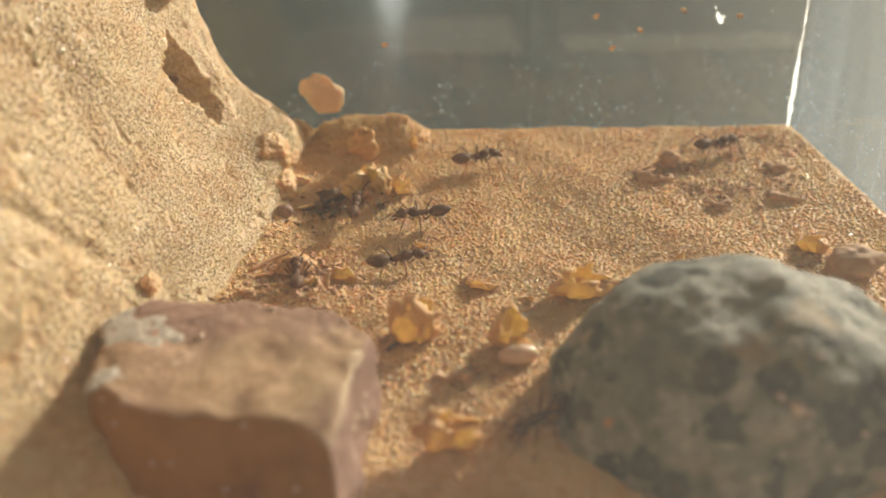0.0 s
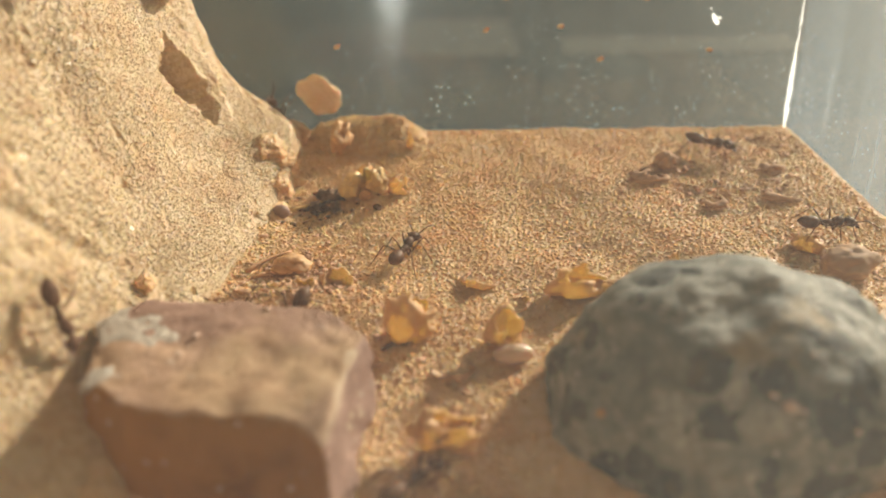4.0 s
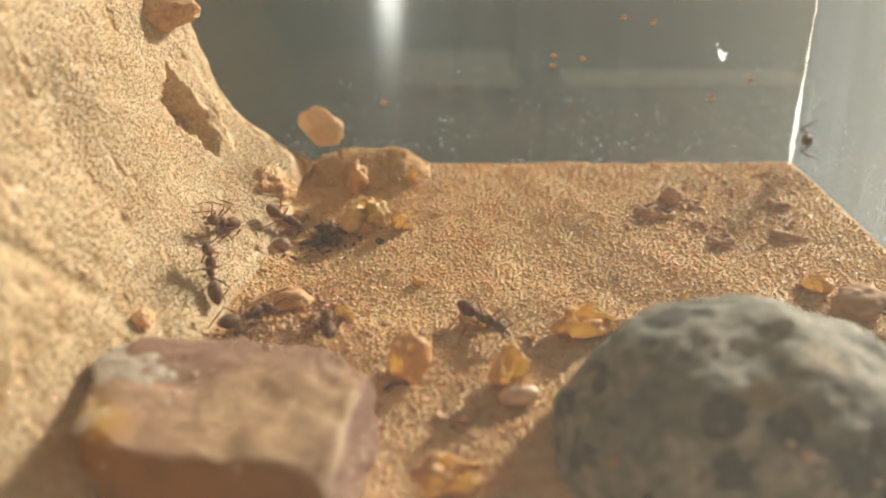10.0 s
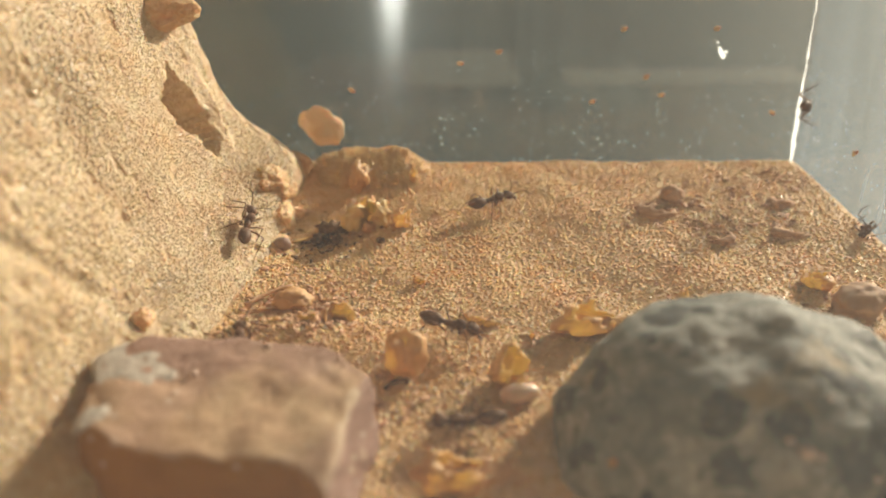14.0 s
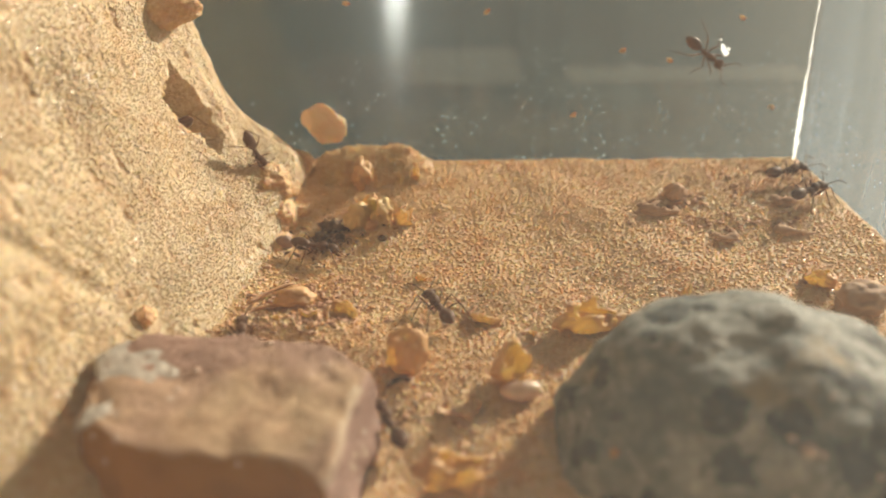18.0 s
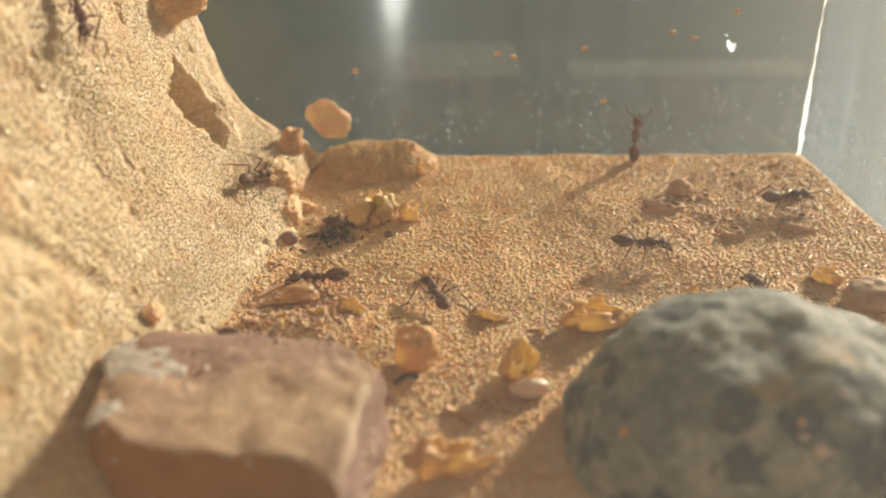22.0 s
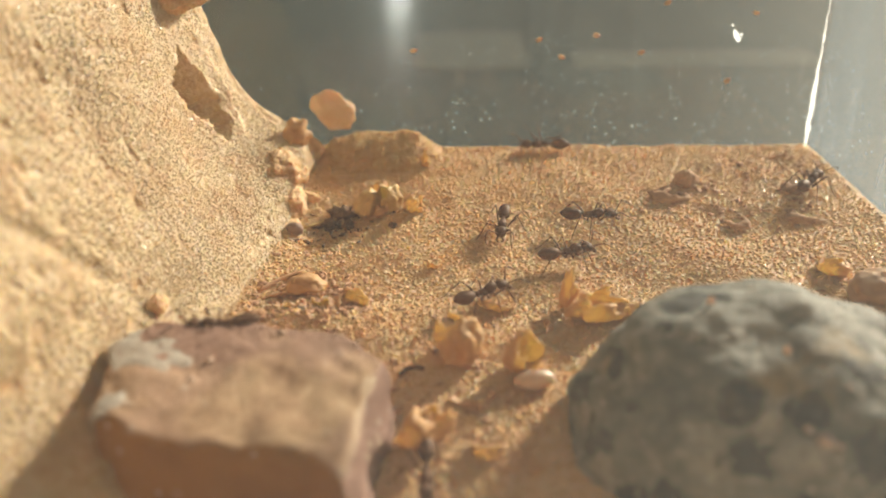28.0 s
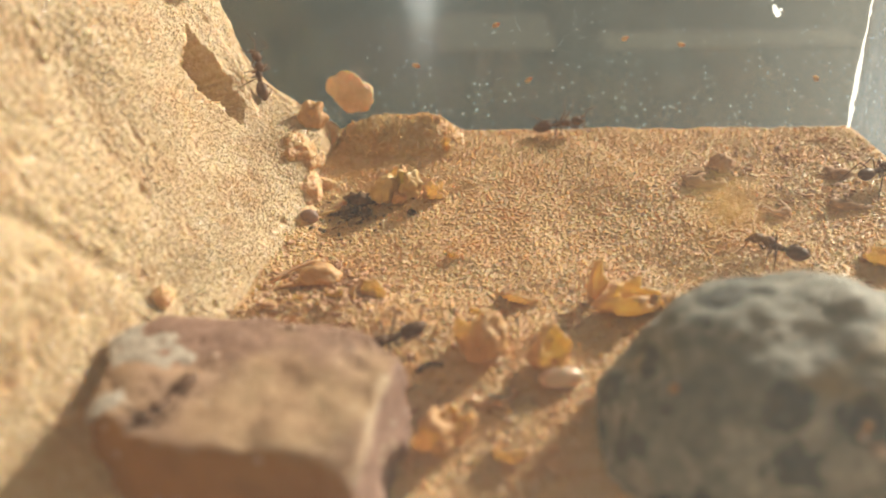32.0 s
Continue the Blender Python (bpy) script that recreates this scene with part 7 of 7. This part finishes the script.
    corner = [
        (0, pose(0.05020, 0.14943, 0.00547, 7.1, -2.6, 17.6)),
        (1, pose(0.05006, 0.14988, 0.00554, 7.5, -1.4, 8.6)),
        (2, pose(0.05062, 0.15069, 0.00560, 6.9, -3.6, 25.6)),
        (3, pose(0.05036, 0.15136, 0.00569, 5.7, -5.5, 42.8)),
        (3.5, pose(0.05119, 0.15230, 0.00583, 6.2, -5.0, 38.0)),
        (4, pose(0.04987, 0.14972, 0.00556, 6.9, 3.4, -30.7)),
        (4.5, pose(0.04856, 0.14714, 0.00519, -0.8, 7.1, -100.1)),
        (5, pose(0.04714, 0.14442, 0.00489, 4.8, 5.0, -51.6)),
        (5.5, pose(0.04572, 0.14171, 0.00451, 6.9, -0.6, -3.5)),
        (6, pose(0.05118, 0.13547, 0.00370, 7.4, 5.1, -44.5)),
        (6.25, pose(0.05695, 0.13323, 0.00338, 8.6, 1.3, -14.6)),
        (6.5, pose(0.06271, 0.13099, 0.00311, 7.8, -2.6, 15.3)),
        (7, pose(0.06499, 0.13335, 0.00351, 6.6, -3.4, 29.6)),
        (7.25, pose(0.06415, 0.13914, 0.00432, 2.6, -6.7, 71.5)),
        (7.5, pose(0.06332, 0.14492, 0.00498, -2.5, -6.4, 113.7)),
        (8, pose(0.06194, 0.15450, 0.00617, 2.3, -7.3, 72.6)),
        (8.25, pose(0.06516, 0.15745, 0.01179, 6.5, -48.6, 77.0)),
        (8.5, pose(0.06838, 0.16040, 0.01741, -90.0, -89.8, 180.0)),
        (8.75, pose(0.06885, 0.15844, 0.01461, -60.6, -30.2, 105.9)),
        (9, pose(0.06931, 0.15648, 0.01182, -99.8, 16.1, 66.6)),
        (9.5, pose(0.06971, 0.15647, 0.01277, -99.6, 15.8, 66.6)),
        (10, pose(0.07048, 0.15647, 0.01284, -99.7, 15.8, 66.4)),
        (10.5, pose(0.06989, 0.15645, 0.01469, -99.3, 15.3, 66.6)),
        (11, pose(0.06970, 0.15645, 0.01544, -99.1, 15.0, 66.7)),
        (12, pose(0.06906, 0.15643, 0.01792, -98.6, 14.3, 66.9)),
        (13, pose(0.06932, 0.15643, 0.01819, -98.5, 14.2, 66.9)),
        (14, pose(0.06909, 0.15642, 0.01890, -98.4, 13.9, 67.0)),
        (14.2, pose(0.06694, 0.15841, 0.01512, -120.6, 44.7, 103.6)),
        (14.5, pose(0.06478, 0.16040, 0.01134, -90.0, 79.0, 180.0)),
        (15, pose(0.06241, 0.15693, 0.00868, -27.8, 42.8, -139.4)),
        (15.5, pose(0.06003, 0.15345, 0.00602, -6.6, 4.2, -147.9)),
        (16, pose(0.05843, 0.15357, 0.00607, -6.1, -4.9, 141.1)),
        (16.5, pose(0.05684, 0.15369, 0.00604, 2.8, -7.3, 69.2)),
        (16.8, pose(0.05888, 0.15403, 0.00612, 7.2, -2.9, 21.9)),
        (17, pose(0.06091, 0.15437, 0.00615, 7.0, 3.3, -25.0)),
        (17.5, pose(0.06143, 0.15171, 0.00580, 7.4, -2.5, 18.2)),
        (18, pose(0.06246, 0.15089, 0.00568, 7.4, -2.4, 18.1)),
        (18.5, pose(0.05511, 0.14732, 0.00529, 6.7, 0.1, -1.0)),
        (19, pose(0.06036, 0.15134, 0.00573, 7.6, 1.7, -12.5)),
        (19.5, pose(0.05634, 0.14980, 0.00556, 6.8, 3.1, -24.6)),
        (20, pose(0.05787, 0.15193, 0.00582, 3.4, 7.1, -64.5)),
        (20.5, pose(0.05559, 0.14714, 0.00527, 6.7, 0.1, -0.8)),
        (21, pose(0.05436, 0.14126, 0.00474, 2.7, 5.2, -65.5)),
        (21.2, pose(0.05605, 0.14062, 0.00461, 5.4, 2.9, -27.4)),
        (21.5, pose(0.05773, 0.13998, 0.00460, 6.2, -0.6, 10.5)),
        (22, pose(0.05751, 0.13934, 0.00450, 6.4, -0.6, 10.4)),
        (22.5, pose(0.05666, 0.13873, 0.00443, 6.1, 3.0, -22.8)),
        (23, pose(0.05704, 0.13896, 0.00443, 5.9, -3.1, 31.6)),
        (23.5, pose(0.05611, 0.13909, 0.00446, 6.5, 0.2, -0.2)),
        (23.8, pose(0.05605, 0.13925, 0.00440, 3.7, -5.3, 57.4)),
        (24, pose(0.05600, 0.13941, 0.00451, -2.6, -5.8, 115.5)),
        (24.5, pose(0.05695, 0.14102, 0.00470, -5.3, -2.7, 156.1)),
        (24.7, pose(0.05924, 0.14028, 0.00456, -0.2, -6.0, 100.8)),
        (24.8, pose(0.06153, 0.13954, 0.00442, 5.5, -3.7, 45.3)),
        (25, pose(0.06381, 0.13880, 0.00431, 6.8, 2.2, -9.6)),
        (25.5, pose(0.06409, 0.13961, 0.00439, 6.4, -2.9, 31.3)),
        (27.5, pose(0.06182, 0.14118, 0.00467, 5.8, -2.7, 32.1)),
        (28, pose(0.06108, 0.14163, 0.00472, 4.7, -4.2, 48.2)),
        (28.5, pose(0.05967, 0.13940, 0.00450, 5.5, -3.7, 41.1)),
        (28.8, pose(0.06084, 0.13949, 0.00442, -1.6, -6.5, 111.4)),
        (29, pose(0.06200, 0.13958, 0.00446, -6.7, -0.8, -178.6)),
        (29.2, pose(0.06229, 0.13928, 0.00437, -3.2, -6.1, 127.5)),
        (29.3, pose(0.06258, 0.13897, 0.00432, 3.1, -6.3, 73.1)),
        (29.5, pose(0.06287, 0.13866, 0.00430, 7.0, -1.3, 19.1)),
        (30, pose(0.06408, 0.13967, 0.00441, 6.9, -0.4, 10.8)),
        (30.5, pose(0.06401, 0.14012, 0.00445, 6.8, -1.4, 18.8)),
        (31, pose(0.06382, 0.14147, 0.00456, 6.9, 0.5, 0.2)),
        (31.5, pose(0.06419, 0.13811, 0.00421, 7.2, 0.9, 1.2)),
        (32, pose(0.06407, 0.13970, 0.00443, 6.3, -2.8, 31.4)),
    ]
    for ant, rows in zip(ants, (one, two, three, four, five, nine, mid, near, grub, last, corner)):
        rows = eased([(t, on_slope(m)) for t, m in rows])
        walk(ant, rows)
        gait(ant, rows)
    walk(carried_husk, [(0, sand_pose(-1.44, 14.82, (0, 0, 0))), (1, sand_pose(-1.48, 14.82, (0, 0, 5))), (2, sand_pose(-1.85, 14.98, (0, 0, 30))), (3, sand_pose(-2.0, 15.2, (0, 0, 50))),
                        (5.5, sand_pose(-1.59, 14.78, (0, 30, 80))), (6, sand_pose(-1.59, 14.78, (0, 35, 85))), (20.2, sand_pose(-1.56, 14.86, (0, 35, 85))),
                        (20.6, sand_pose(-2.1, 15.2, (0, 20, 60))), (21, pose(-0.0285, 0.1505, 0.0088, 0, 0, 40)), (32, pose(-0.0285, 0.1505, 0.0088, 0, 0, 40))])
    walk(upright_husk, [(0, sand_pose(3.3, 10.75, (0, 12, 20))), (25.5, sand_pose(3.3, 10.75, (0, 12, 20))), (26.6, sand_pose(2.2, 11.15, (0, 12, 20))), (27.4, sand_pose(1.52, 10.86, (0, 12, 20))), (32, sand_pose(1.52, 10.86, (0, 12, 20)))])
    walk(amber_husk, [(0, sand_pose(-0.51, 9.62, (0, 20, 20))), (8, sand_pose(-0.51, 9.62, (0, 20, 20))), (10, sand_pose(-0.50, 9.64, (5, 15, 60))), (16.5, sand_pose(-0.52, 9.66, (0, 15, 70))),
                      (22.6, sand_pose(-0.50, 9.66, (0, 15, 70))), (23, sand_pose(-0.55, 9.70, (0, 20, 90))), (23.5, sand_pose(-0.68, 9.66, (0, 10, 110))), (24, sand_pose(-0.60, 9.74, (0, 0, 120))), (24.4, sand_pose(0.0, 10.90, (0, 20, 100))), (25, sand_pose(0.05, 10.35, (0, 30, 110))), (25.5, sand_pose(0.0, 9.80, (0, 0, 130))), (32, sand_pose(0.01, 9.68, (0, 0, 130)))])
    walk(front_husk, [(0, sand_pose(0.12, 7.72, (0, 0, 10))), (21, sand_pose(0.12, 7.72, (0, 0, 10))), (22, sand_pose(-0.08, 7.9, (0, 0, 20))), (23, sand_pose(-0.2, 8.05, (0, 0, 40))),
                      (24, sand_pose(-0.37, 8.25, (0, 0, 60))), (32, sand_pose(-0.37, 8.25, (0, 0, 60)))])
    for k, fly in enumerate(flies[:9]):
        r = random.Random(300 + k)
        x0 = (-1.2, 0.9, 2.2, 3.4, 4.2, 4.9, 5.6, 3.0, 1.5)[k]
        crawl(fly, k, [((x0 + r.uniform(-0.7, 0.7)) * CM, 0.16085, r.uniform(1.5, 4.0) * CM) for _ in range(7)], (90, 0, 0))
    for k, fly in enumerate(flies[9:12]):
        r = random.Random(340 + k)
        spots = []
        for _ in range(6):
            y = r.uniform(8.5, 14.0)
            spots.append(((6.60 + (16.1 - y) * 0.1443) * CM, y * CM, r.uniform(1.2, 2.6) * CM))
        crawl(fly, 20 + k, spots, (0, -90, 8))

    walk(flies[12], [(0, on_rock(0.0400, 0.1040, 0.0060)), (20, on_rock(0.0400, 0.1040, 0.0060)), (20.5, on_rock(0.0340, 0.0880, 0.0142)), (20.9, on_rock(0.0296, 0.0771, 0.0118)), (21.1, on_rock(0.0289, 0.0772, 0.0118)), (21.8, on_rock(0.0341, 0.0715, 0.0091)), (24.2, on_rock(0.0340, 0.0712, 0.0090)), (26, on_rock(0.0353, 0.0729, 0.0108)), (27.8, on_rock(0.0337, 0.0778, 0.0125)), (28.3, on_rock(0.0338, 0.0775, 0.0125)), (28.9, on_rock(0.0357, 0.0696, 0.0074)), (31.1, on_rock(0.0346, 0.0705, 0.0081)), (31.5, on_rock(0.0315, 0.0784, 0.0121)), (32, on_rock(0.0345, 0.0710, 0.0089))])
    walk(flies[13], [(0, on_rock(0.0177, 0.0743, 0.0021)), (7, on_rock(0.0175, 0.0749, 0.0035)), (7.6, on_rock(0.0175, 0.0749, 0.0036)), (8, on_rock(0.0176, 0.0746, 0.0028)), (16, on_rock(0.0177, 0.0744, 0.0024)), (21.8, on_rock(0.0176, 0.0756, 0.0050)), (24, on_rock(0.0174, 0.0756, 0.0050)), (26, on_rock(0.0211, 0.0798, 0.0098)), (27.8, on_rock(0.0279, 0.0864, 0.0134)), (28.2, on_rock(0.0280, 0.0854, 0.0138)), (28.9, on_rock(0.0255, 0.0733, 0.0062)), (29.2, on_rock(0.0252, 0.0732, 0.0060)), (29.9, on_rock(0.0242, 0.0837, 0.0128)), (30.1, on_rock(0.0242, 0.0836, 0.0128)), (31.4, on_rock(0.0198, 0.0796, 0.0085)), (32, on_rock(0.0189, 0.0783, 0.0077))])
    walk(flies[14], [(0, on_front(-0.02848, 0.03227)), (9.3, on_front(-0.02643, 0.03557)), (9.8, on_front(-0.01774, 0.03500)), (10.2, on_front(-0.01670, 0.03580)), (10.9, on_front(-0.02528, 0.03936)), (32, on_front(-0.02301, 0.03956))])
    walk(flies[15], [(0, on_front(0.00726, 0.02191)), (30.9, on_front(0.00505, 0.02725)), (31.1, on_front(0.00504, 0.02967)), (31.4, on_front(0.00500, 0.03625)), (31.7, on_front(0.00672, 0.04105)), (31.8, on_front(0.00749, 0.04283)), (31.9, on_front(0.00832, 0.04449)), (32, on_front(0.00930, 0.04561))])


motions()
